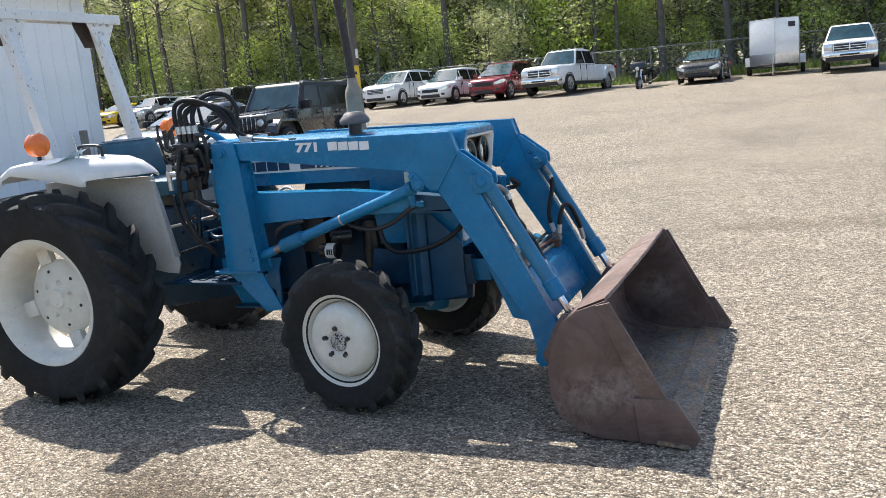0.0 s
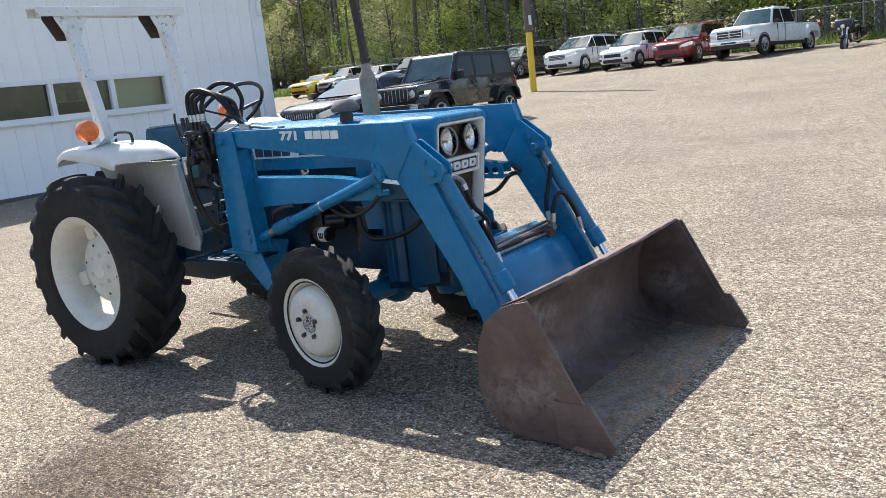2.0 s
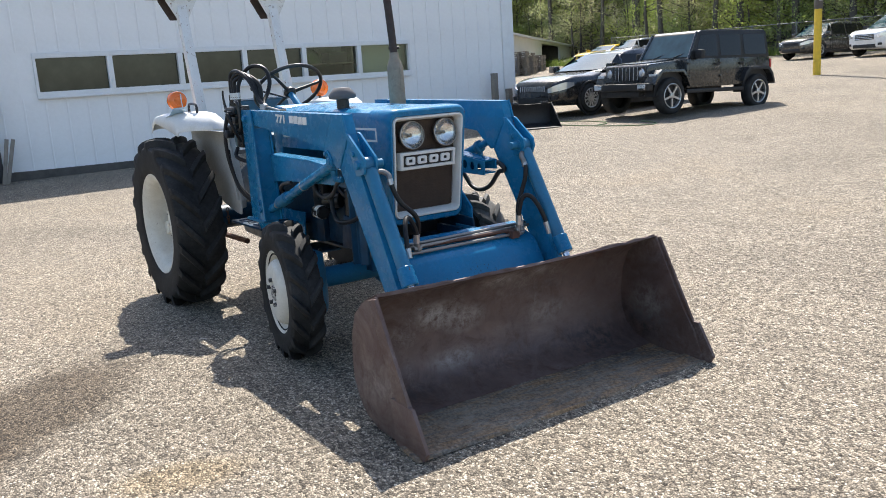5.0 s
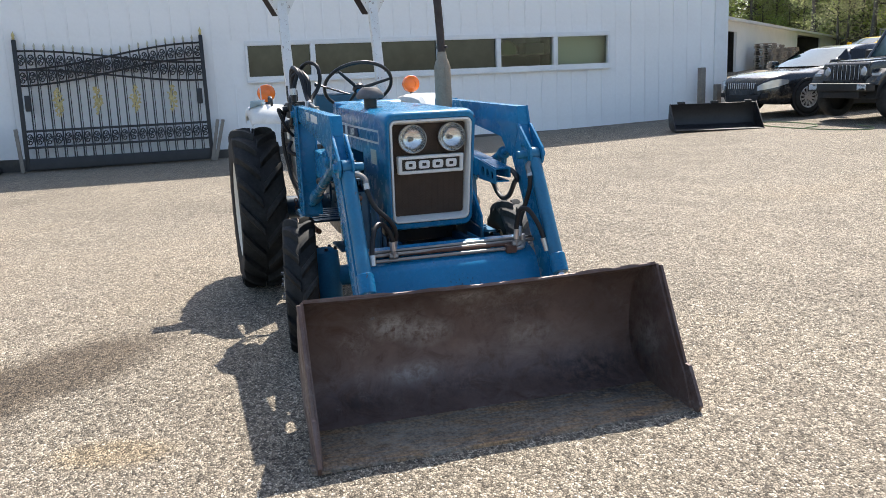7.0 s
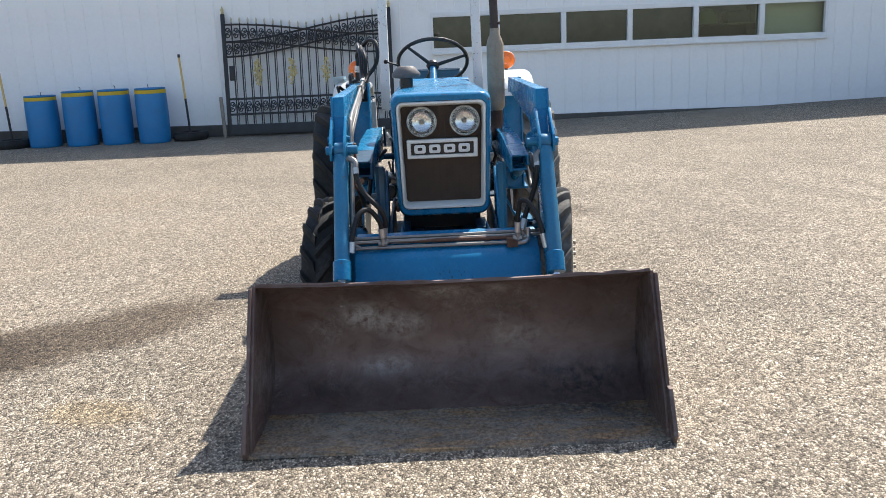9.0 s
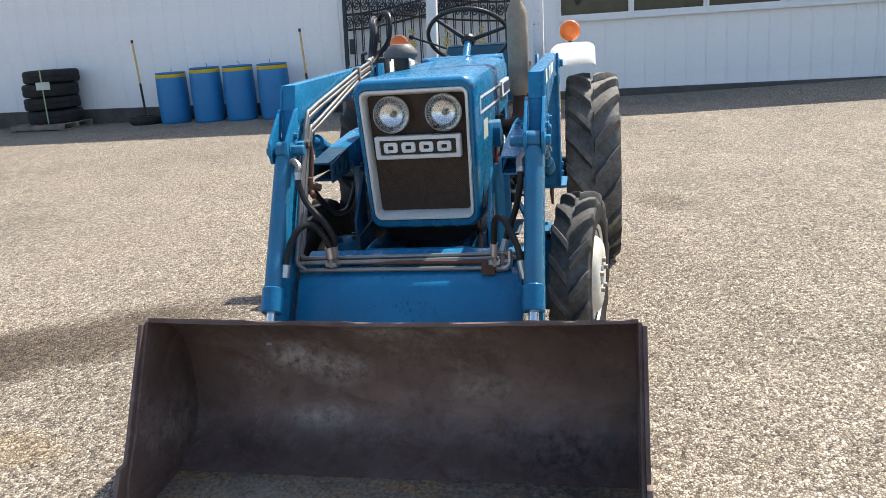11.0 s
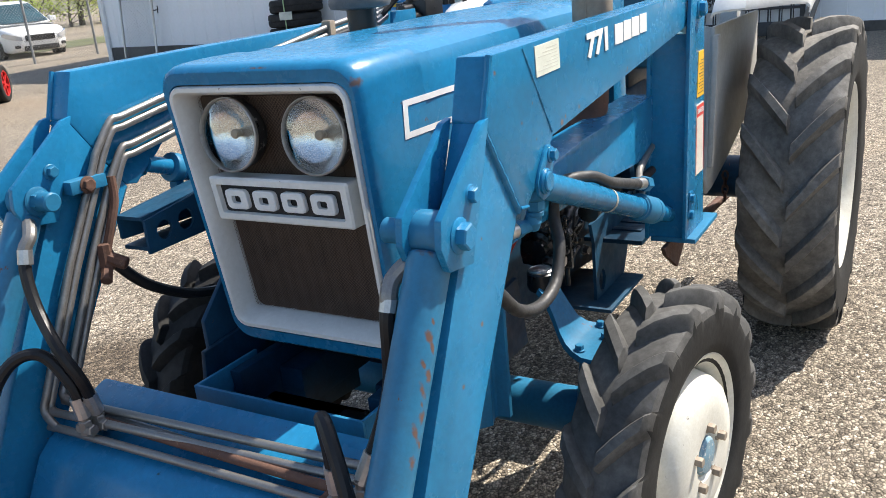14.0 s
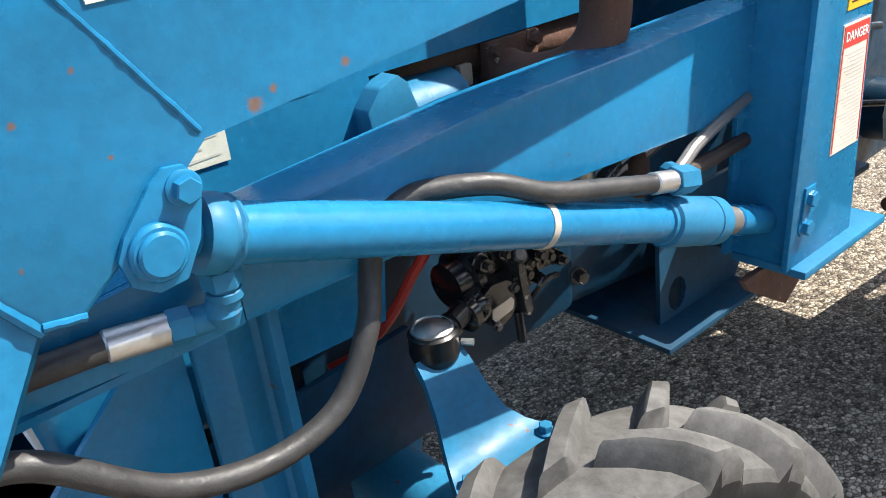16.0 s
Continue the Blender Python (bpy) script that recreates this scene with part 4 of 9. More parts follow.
for s in (-1, 1):
    bm = B()
    lathe(bm, [(0.03, -0.19), (0.075, -0.185), (0.085, -0.15), (0.088, 0.0), (0.08, 0.10), (0.075, 0.15), (0.05, 0.165), (0.03, 0.17)], (0, 0, 1), (0.49, s * 0.495, 0.40), 24)
    rod(bm, (0.49, s * 0.5, 0.358), (0.49, s * 0.64, 0.358), 0.075, 0.06, 20, 0.008)
    part("final_drive", bm, BLUE_WORN, tractor)
    for a in range(5):
        bolt(tractor, (0.49 + 0.062 * math.cos(a * 1.256), s * 0.495 + 0.062 * math.sin(a * 1.256), 0.562), (0, 0, 1), 0.010, 0.014, BLACK_PART, "cover_bolt")
# steering arm on the tractor's left, with drag link and ball joint
bm = B()
rows = ((0.553, 0.478, 0.345, 0.738), (0.556, 0.476, 0.365, 0.718), (0.560, 0.466, 0.385, 0.675), (0.566, 0.452, 0.400, 0.640), (0.574, 0.432, 0.416, 0.618), (0.584, 0.412, 0.436, 0.606), (0.598, 0.405, 0.462, 0.601), (0.602, 0.430, 0.505, 0.600))
ring_skin(bm, [[bm.verts.new(p) for p in ((x0, y, z), (x1, y, z), (x1, y - 0.006, z - 0.013), (x0, y - 0.006, z - 0.013))] for x0, x1, y, z in rows])
part("steering_arm", bm, BLUE_WORN, tractor, "bent blue steering arm")
for at in ((0.568, 0.447, 0.604), (0.425, 0.447, 0.604), (0.48, 0.478, 0.600)):
    bolt(tractor, at, (0, 0, 1), 0.010, 0.014, BLUE_WORN, "arm_bolt")
bm = B()
rod(bm, (0.48, 0.338, 0.762), (0.40, 0.320, 0.772), 0.016, seg=12)
rod(bm, (0.48, 0.338, 0.764), (-0.30, 0.22, 0.85), 0.012, seg=10)
link = part("drag_link", bm, BLACK_PART, tractor, "greasy black drag link")
bm = B()
lathe(bm, [(0.0, -0.006), (0.030, -0.006), (0.033, 0.0), (0.035, 0.010), (0.033, 0.020), (0.034, 0.024), (0.034, 0.036), (0.030, 0.039), (0.0, 0.039)], (0, 0, 1), (0.512, 0.336, 0.728), 24)
rod(bm, (0.505, 0.336, 0.750), (0.470, 0.332, 0.758), 0.019, seg=14, chamfer=0.004)
ball = part("ball_joint", bm, BLACK_PART, link, "greasy black ball joint")
part("joint_cap", lathe(B(), [(0.029, 0.0), (0.030, 0.005), (0.026, 0.008), (0.024, 0.006), (0.018, 0.009), (0.0, 0.013)], (0, 0, 1), (0.512, 0.336, 0.766), 24), BRIGHT, ball, "bright steel cap with grease")
part("grease_nipple", rod(B(), (0.478, 0.352, 0.738), (0.468, 0.366, 0.738), 0.005, seg=8), BRIGHT, ball)
bm = B()
rod(bm, (0.470, 0.333, 0.757), (0.452, 0.331, 0.760), 0.012, seg=12)
part("joint_shank", bm, BRIGHT, link)
bm = B()
lathe(bm, [(0.0, 0.0), (0.018, 0.0), (0.026, 0.004), (0.026, 0.016), (0.021, 0.019), (0.024, 0.024), (0.024, 0.036), (0.018, 0.042), (0.0, 0.042)], (-1, -0.12, 0.10), (0.455, 0.331, 0.757), 20)
part("dust_boot", bm, BLACK_GLOSS, link, "shiny black rubber boot")
# manifold and exhaust
bm = B()
pipe(bm, [(0.44, 0.185, 1.085), (0.30, 0.205, 1.075), (0.16, 0.215, 1.065), (0.06, 0.21, 1.065)], 0.034, 12)
manifold = part("exhaust_manifold", bm, RUSTED, tractor, "rusted exhaust manifold")
for x in (0.40, 0.27, 0.12):
    part("manifold_port", rod(B(), (x, 0.13, 1.07), (x, 0.21, 1.07), 0.030, seg=12, chamfer=0.004), RUSTED, manifold)
    part("manifold_flange", prism(B(), [(x - 0.050, 1.03), (x - 0.030, 1.115), (x + 0.030, 1.120), (x + 0.055, 1.06), (x + 0.035, 1.02)], 0.150, 0.170, 0.005), RUSTED, manifold)
    bolt(manifold, (x + 0.038, 0.170, 1.06), (0, 1, 0), 0.010, 0.013, RUSTED, "port_bolt")
part("downpipe", pipe(B(), [(0.268, 0.235, 1.050), (0.252, 0.285, 1.034), (0.205, 0.330, 1.042), (0.168, 0.352, 1.085), (0.156, 0.354, 1.17)], 0.036, 16), RUSTED, manifold)
part("pipe_flange", box(B(), 0.200, 0.302, 0.246, 0.262, 1.035, 1.093, 0.004), RUSTED, manifold)
for at in ((0.290, 0.262, 1.082), (0.212, 0.262, 1.082)):
    bolt(manifold, at, (0, 1, 0), 0.010, 0.014, RUSTED, "flange_bolt")
part("gusset_fin", prism(B(), [(0.290, 1.075), (0.274, 1.060), (0.288, 1.000)], 0.262, 0.268, 0.001), MUFFLER, manifold)
part("heat_tab", box(B(), 0.322, 0.344, 0.240, 0.252, 1.040, 1.070, 0.003), MUFFLER, manifold)
bm = B()
prof = [(0.028, 1.14), (0.030, 1.17), (0.046, 1.19), (0.0495, 1.21), (0.0505, 1.40), (0.0495, 1.548), (0.042, 1.578), (0.030, 1.602), (0.027, 1.64)]
rings = [[bm.verts.new((0.156 + r * 1.05 * math.cos(a) - 0.012 * (z - 1.3), 0.354 + r * math.sin(a), z)) for a in (math.tau * i / 24 for i in range(24))] for r, z in prof]
ring_skin(bm, rings)
part("muffler", bm, MUFFLER, tractor, "weathered grey-brown upright muffler")
bm = B()
box(bm, 0.196, 0.210, 0.352, 0.358, 1.21, 1.55, 0.002)
part("muffler_seam", bm, MUFFLER, tractor)
bm = B()
pipe(bm, [(0.152, 0.354, 1.60), (0.146, 0.351, 1.75), (0.132, 0.344, 1.95), (0.118, 0.336, 2.09)], 0.024, 16)
rod(bm, (0.130, 0.33, 1.668), (0.170, 0.385, 1.668), 0.009)
part("exhaust_pipe", bm, EXHAUST, tractor, "dark rusted exhaust pipe")
# air cleaner cap
bm = B()
lathe(bm, [(0.036, 1.30), (0.036, 1.395), (0.040, 1.398)], (0, 0, 1), (0.412, -0.163, 0), 24)
air = part("air_intake", bm, BLACK_PART, tractor, "black air intake with a grey cap")
bm = B()
lathe(bm, [(0.045, 1.382), (0.074, 1.386), (0.079, 1.396), (0.078, 1.408), (0.055, 1.436), (0.044, 1.446), (0.0, 1.448)], (0, 0, 1), (0.412, -0.163, 0.004), 30)
part("cap", bm, paint("dusty_grey_plastic", (0.105, 0.095, 0.095), 0.6, 0.2, (0.25, 0.22, 0.19), 0.4, scale=12), air)
# engine accessories, both sides
bm = B()
rod(bm, (0.34, -0.19, 0.80), (0.24, -0.25, 0.80), 0.045, seg=20, chamfer=0.006)
rod(bm, (0.24, -0.16, 0.80), (0.10, -0.20, 0.80), 0.03, seg=14)
rod(bm, (0.45, -0.16, 0.62), (0.45, -0.16, 0.88), 0.06, seg=18, chamfer=0.01)
box(bm, 0.05, 0.2, -0.24, -0.14, 0.72, 0.92, 0.015)
box(bm, 0.30, 0.48, -0.20, -0.13, 0.94, 1.04, 0.012)
pipe(bm, [(0.18, -0.16, 0.9), (0.26, -0.22, 0.95), (0.35, -0.2, 0.86), (0.42, -0.17, 0.80)], 0.012)
part("starter_motor", bm, BLACK_PART, tractor, "black starter and filters")
bm = B()
rod(bm, (0.195, -0.285, 0.735), (0.305, -0.295, 0.738), 0.040, seg=22, chamfer=0.006)
filt = part("oil_filter", bm, BLACK_PART, tractor, "black spin-on filter with a white label band")
bm = B()
rod(bm, (0.240, -0.2891, 0.7362), (0.292, -0.2938, 0.7376), 0.0412, seg=22)
part("filter_band", bm, DECAL_WHITE, filt)
for k in range(3):
    part("band_mark", box(B(), 0.250 + 0.013 * k, 0.258 + 0.013 * k, -0.3355, -0.331, 0.722, 0.752, 0.001), BLACK_PART, filt, smooth=False)
bm = B()
box(bm, 0.285, 0.405, 0.235, 0.318, 0.735, 0.842, 0.012)
box(bm, 0.225, 0.300, 0.245, 0.305, 0.742, 0.815, 0.010)
pump = part("injection_pump", bm, BLACK_GLOSS, tractor, "oily black fuel injection pump")
part("pump_cover", prism(B(), [(0.424, 0.778), (0.420, 0.746), (0.408, 0.722), (0.396, 0.716), (0.372, 0.722), (0.357, 0.738), (0.360, 0.776), (0.376, 0.786), (0.405, 0.790)], 0.316, 0.343, 0.005), BLACK_GLOSS, pump, "scuffed black cover")
part("pump_plate", prism(B(), [(0.410, 0.752), (0.372, 0.757), (0.367, 0.750), (0.371, 0.737), (0.405, 0.731), (0.411, 0.738)], 0.343, 0.3445, 0.0), BRIGHT, pump, "small bright maker's plate", smooth=False)
part("clamp_bar", prism(B(), [(0.362, 0.812), (0.345, 0.800), (0.334, 0.722), (0.342, 0.714), (0.352, 0.722), (0.356, 0.790)], 0.318, 0.350, 0.003), BLACK_SCUFFED, pump, "scuffed clamp bar")
part("bar_cap", rod(B(), (0.350, 0.335, 0.806), (0.352, 0.350, 0.818), 0.012, seg=14, chamfer=0.003), BLACK_SCUFFED, pump)
for x, y, z, r, h in ((0.325, 0.318, 0.770, 0.015, 0.014), (0.298, 0.314, 0.790, 0.012, 0.018), (0.300, 0.314, 0.752, 0.010, 0.022), (0.270, 0.305, 0.775, 0.014, 0.020), (0.245, 0.305, 0.760, 0.011, 0.024), (0.402, 0.318, 0.815, 0.012, 0.014), (0.372, 0.318, 0.822, 0.010, 0.020)):
    part("pump_nut", hexbolt(B(), (x, y, z), (0, 1, 0), r, h), BLACK_GLOSS, pump)
    part("stud", rod(B(), (x, y + h, z), (x, y + h + 0.008, z), r * 0.45, seg=8), BLACK_SCUFFED, pump)
for k in range(4):
    x = 0.296 + 0.032 * k
    bm = B()
    lathe(bm, [(0.016, 0.0), (0.016, 0.02), (0.011, 0.023), (0.011, 0.040), (0.014, 0.042), (0.014, 0.056), (0.006, 0.060), (0.0, 0.062)], (-0.05, 0.35, 1), (x, 0.29, 0.838), 8)
    part("delivery_valve", bm, BLACK_SCUFFED, pump)
    part("injector_pipe", pipe(B(), [(x - 0.002, 0.312, 0.89), (x - 0.012, 0.325, 0.94), (x - 0.05, 0.29, 1.01), (x - 0.02, 0.22, 1.05)], 0.0042, 6), BLACK_PART, pump)
bm = B()
pipe(bm, [(0.330, 0.322, 0.722), (0.326, 0.338, 0.735), (0.300, 0.345, 0.755), (0.270, 0.338, 0.748)], 0.005, 6)
pipe(bm, [(0.296, 0.335, 0.800), (0.270, 0.346, 0.815), (0.235, 0.336, 0.800), (0.220, 0.315, 0.770)], 0.005, 6)
part("bleed_pipe", bm, BLACK_SCUFFED, pump)
part("pump_lever", prism(B(), [(0.290, 0.770), (0.278, 0.775), (0.262, 0.830), (0.272, 0.834)], 0.326, 0.331, 0.001), BLACK_SCUFFED, pump)
part("drain_stub", rod(B(), (0.352, 0.335, 0.722), (0.350, 0.337, 0.672), 0.007, seg=10), BLACK_PART, pump)
part("pump_flange", lathe(B(), [(0.030, 0.0), (0.046, 0.002), (0.046, 0.014), (0.036, 0.018), (0.034, 0.040), (0.0, 0.042)], (1, 0, -0.05), (0.400, 0.285, 0.785), 20), BLACK_GLOSS, pump)
for at in ((0.418, 0.343, 0.770), (0.402, 0.343, 0.722), (0.364, 0.343, 0.768)):
    bolt(pump, at, (0, 1, 0), 0.006, 0.006, BLACK_SCUFFED, "pump_bolt")
bm = B()
rod(bm, (0.235, 0.28, 0.785), (0.17, 0.27, 0.795), 0.030, seg=16, chamfer=0.006)
rod(bm, (0.17, 0.27, 0.795), (0.08, 0.26, 0.81), 0.020, seg=14, chamfer=0.004)
part("feed_pump", bm, BLACK_PART, tractor)
part("union_nut", hexbolt(B(), (0.215, 0.33, 0.722), (0.3, 1, 0), 0.011, 0.018), BLACK_SCUFFED, tractor, "oily union nut")
bm = B()
lathe(bm, [(0.0, 0.0), (0.024, 0.003), (0.028, 0.012), (0.028, 0.05), (0.032, 0.055), (0.032, 0.075), (0.0, 0.078)], (0, 0, 1), (0.17, 0.30, 0.85), 18)
part("fuel_bowl", bm, BRIGHT, tractor)
bm = B()
rod(bm, (0.455, 0.235, 1.020), (0.345, 0.235, 1.022), 0.050, seg=24, chamfer=0.008)
rod(bm, (0.470, 0.235, 1.020), (0.415, 0.235, 1.021), 0.052, seg=24, chamfer=0.002)
prism(bm, [(0.530, 1.060), (0.508, 1.085), (0.478, 1.096), (0.462, 1.082), (0.458, 1.050), (0.440, 1.020), (0.450, 0.980), (0.520, 0.975)], 0.190, 0.290, 0.004)
part("alternator", bm, BLUE_WORN, tractor)
bm = B()
pipe(bm, [(0.10, 0.22, 0.87), (0.02, 0.25, 0.90), (-0.1, 0.24, 0.96), (-0.2, 0.22, 1.0)], 0.010)
pipe(bm, [(0.36, 0.22, 0.90), (0.30, 0.26, 0.86), (0.24, 0.26, 0.93)], 0.007)
part("fuel_line", bm, HOSE, tractor)
bm = B()
pipe(bm, [(0.60, 0.20, 0.69), (0.55, 0.21, 0.70), (0.496, 0.215, 0.732), (0.455, 0.225, 0.785), (0.42, 0.25, 0.86), (0.38, 0.25, 1.0)], 0.0085, 8)
part("red_wire", bm, DECAL_RED, tractor)
# steering gear cover, dashboard, steering wheel, seat, platform
bm = B()
prism(bm, [(-0.375, 0.90), (-0.375, 1.345), (-0.43, 1.36), (-0.50, 1.33), (-0.50, 0.90)], -0.225, 0.225, 0.012)
part("dashboard", bm, BLUE, tractor)
bm = B()
rod(bm, (-0.44, 0.0, 1.27), (-0.667, 0.0, 1.424), 0.022, seg=14)
part("steering_column", bm, BLUE, tractor)
wheel_m = Matrix.Translation((-0.680, 0.0, 1.434)) @ Matrix.Rotation(radians(-40), 4, "Y")
bm = B()
pts = [(0.235 * math.cos(a), 0.235 * math.sin(a), 0.03) for a in (math.tau * i / 48 for i in range(48))]
pipe(bm, pts, 0.0125, 10, smooth=False, closed=True)
for k in range(3):
    a = radians(75 + 120 * k)
    rod(bm, (0.03 * math.cos(a), 0.03 * math.sin(a), 0.002), (0.232 * math.cos(a), 0.232 * math.sin(a), 0.03), 0.013, 0.009, 10)
lathe(bm, [(0.0, -0.03), (0.035, -0.02), (0.045, 0.0), (0.04, 0.018), (0.0, 0.024)], seg=20)
sw = part("steering_wheel", bm, BLACK_PART, tractor, "thin black three-spoke steering wheel")
sw.matrix_basis = wheel_m
bm = B()
box(bm, -1.22, -0.80, -0.24, 0.24, 1.06, 1.16, 0.035)
prism(bm, [(-1.20, 1.10), (-1.17, 1.20), (-1.20, 1.32), (-1.235, 1.392), (-1.265, 1.405), (-1.295, 1.392), (-1.31, 1.33), (-1.29, 1.10)], -0.225, 0.225, 0.030)
part("seat", bm, SEAT_VINYL, tractor, "dark blue vinyl seat")
bm = B()
box(bm, -1.2, -0.85, -0.12, 0.12, 0.96, 1.06, 0.01)
part("seat_base", bm, BLACK_PART, tractor)
for x, y in ((-0.60, -0.30), (-0.62, -0.24), (-0.62, 0.28)):
    bm = B()
    rod(bm, (x, y, 0.80), (x + 0.03, y, 1.12), 0.008, seg=8)
    lathe(bm, [(0.0, 0), (0.012, 0.004), (0.014, 0.03), (0.008, 0.045), (0, 0.046)], (0, 0, 1), (x + 0.03, y, 1.11), 12)
    part("lever", bm, BLACK_PART, tractor)
bm = B()
rod(bm, (-0.50, -0.10, 1.40), (-0.56, -0.30, 1.47), 0.006, seg=8)
lathe(bm, [(0.0, 0), (0.014, 0.006), (0.015, 0.02), (0, 0.03)], (-0.3, -0.9, 0.3), (-0.56, -0.30, 1.47), 12)
part("throttle_lever", bm, BLACK_PART, tractor)
for s in (-1, 1):
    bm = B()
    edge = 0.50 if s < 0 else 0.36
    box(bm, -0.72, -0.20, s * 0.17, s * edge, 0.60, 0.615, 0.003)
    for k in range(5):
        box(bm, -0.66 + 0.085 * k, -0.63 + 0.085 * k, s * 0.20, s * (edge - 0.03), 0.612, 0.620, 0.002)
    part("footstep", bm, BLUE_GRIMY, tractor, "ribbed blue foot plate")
    # fender: rounded top shell, inner apron
    bm = B()
    prof = [(-1.56, 1.235), (-1.52, 1.288), (-1.43, 1.326), (-1.25, 1.344), (-0.98, 1.347), (-0.82, 1.334), (-0.73, 1.303), (-0.685, 1.270), (-0.66, 1.232)]
    drop = (0.28, 0.32, 0.42, 0.72, 1.0, 1.05, 0.92, 0.66, 0.30)
    rows = []
    for y, dz in ((0.722, -0.115), (0.724, -0.065), (0.712, -0.026), (0.68, -0.005), (0.56, 0.0), (0.49, -0.006), (0.462, -0.03), (0.457, -0.07)):
        short = 1.0 - 0.30 * min(1.0, max(0.0, (y - 0.52) / 0.19)) ** 1.5      # the front edge sweeps back to the outer corner
        rows.append([bm.verts.new((-1.56 + (x + 1.56) * short, s * y, z + dz * q + (0.03 if s > 0 else 0.0))) for (x, z), q in zip(prof, drop)])
    inner = [[bm.verts.new((v.co.x * 0.992 - 0.009, v.co.y - s * 0.004 * (1 if k < 3 else -1 if k > 5 else 0), v.co.z - 0.007)) for v in r] for k, r in enumerate(rows)]
    for grid in (rows, inner):
        for a, b in zip(grid, grid[1:]):
            for i in range(len(a) - 1):
                bm.faces.new((a[i], a[i + 1], b[i + 1], b[i]))
    for a, b in ((rows[0], inner[0]), (rows[-1], inner[-1]), ([r[0] for r in rows], [r[0] for r in inner]), ([r[-1] for r in rows], [r[-1] for r in inner])):
        for i in range(len(a) - 1):
            bm.faces.new((a[i], a[i + 1], b[i + 1], b[i]))
    fender = part("fender", bm, WHITE_TRACTOR, tractor, "white rounded steel fender")
    bm = B()
    prism(bm, [(-1.5, 1.20), (-0.73, 1.205), (-0.69, 1.05), (-0.612, 0.71), (-0.632, 0.655), (-0.70, 0.66), (-0.90, 0.70), (-1.10, 0.75), (-1.35, 0.82), (-1.5, 0.95)], s * 0.445, s * 0.457, 0.003)
    prism(bm, [(-0.735, 1.18), (-0.70, 1.18), (-0.625, 0.75), (-0.655, 0.75)], s * 0.457, s * 0.475, 0.003)
    part("fender_apron", bm, WHITE_GRUBBY_SHADY, fender, "grubby white inner apron, greyed for shade")
    bm = B()
    for (x0, z0), (x1, z1) in zip(((-0.735, 1.20), (-0.70, 1.05), (-0.630, 0.745)), ((-0.70, 1.05), (-0.630, 0.745), (-0.645, 0.695))):
        bm.faces.new([bm.verts.new(p) for p in ((x0, s * 0.450, z0), (x0 - 0.015, s * 0.405, z0 + 0.01), (x1 - 0.015, s * 0.405, z1), (x1, s * 0.450, z1))])
    r = bmesh.ops.extrude_face_region(bm, geom=list(bm.faces))
    bmesh.ops.translate(bm, vec=(-0.006, 0, 0), verts=[g for g in r["geom"] if isinstance(g, bmesh.types.BMVert)])
    part("fender_front", bm, WHITE_GRUBBY_SHADY, fender, "grubby white front flange, greyed for shade", smooth=False)
    if s < 0:
        part("grab_handle", pipe(B(), [(-1.085, -0.58, 1.335), (-1.085, -0.58, 1.378), (-1.06, -0.58, 1.398), (-0.95, -0.58, 1.396), (-0.92, -0.58, 1.376), (-0.92, -0.58, 1.335)], 0.009, 8, 4), BLACK_PART, fender)
    bm = B()
    up = 0.022 if s > 0 else 0.0              # the left side sits a little higher
    rod(bm, (-1.39, s * 0.566, 1.32), (-1.39, s * 0.566, 1.368 + up), 0.012, seg=10)
    stem = bm
    bm = B()
    lathe(bm, [(0.03, -0.034), (0.061, -0.026), (0.065, -0.006), (0.065, 0.006), (0.061, 0.026), (0.03, 0.034)], (1, 0, 0), (-1.39, s * 0.566, 1.424 + up), 28)
    lamp = part("warning_lamp", bm, AMBER, fender, "round amber warning lamp")
    part("stem", stem, BLACK_PART, lamp)
    for q in (-1, 1):
        bm = B()
        lathe(bm, [(0.066, 0.006), (0.066, 0.022), (0.061, 0.032), (0.048, 0.039), (0.03, 0.043), (0.028, 0.040), (0.0, 0.043)], (q, 0, 0), (-1.39, s * 0.566, 1.424 + up), 30)
        part("amber_lens", bm, AMBER, lamp, "round amber lens")
bm = B()
for (x, z), (x2, z2) in zip(((-1.30, 1.30), (-1.20, 1.315), (-1.12, 1.345)), ((-1.20, 1.315), (-1.12, 1.345), (-1.08, 1.365))):
    bm.faces.new([bm.verts.new(p) for p in ((x + 0.10, -0.62, z + 0.022), (x + 0.10, -0.72, z + 0.012), (x2 + 0.10, -0.72, z2 + 0.014), (x2 + 0.10, -0.62, z2 + 0.02))])
part("price_tag", bm, paint("pale_blue_tag", (0.42, 0.58, 0.72), 0.6, 0.1, scale=20, bumpy=0), tractor, "pale blue paper tag")
bm = B()
rod(bm, (-1.02, -0.64, 1.31), (-1.045, -0.64, 1.47), 0.004, seg=6)
part("tag_wire", bm, BRIGHT, tractor)
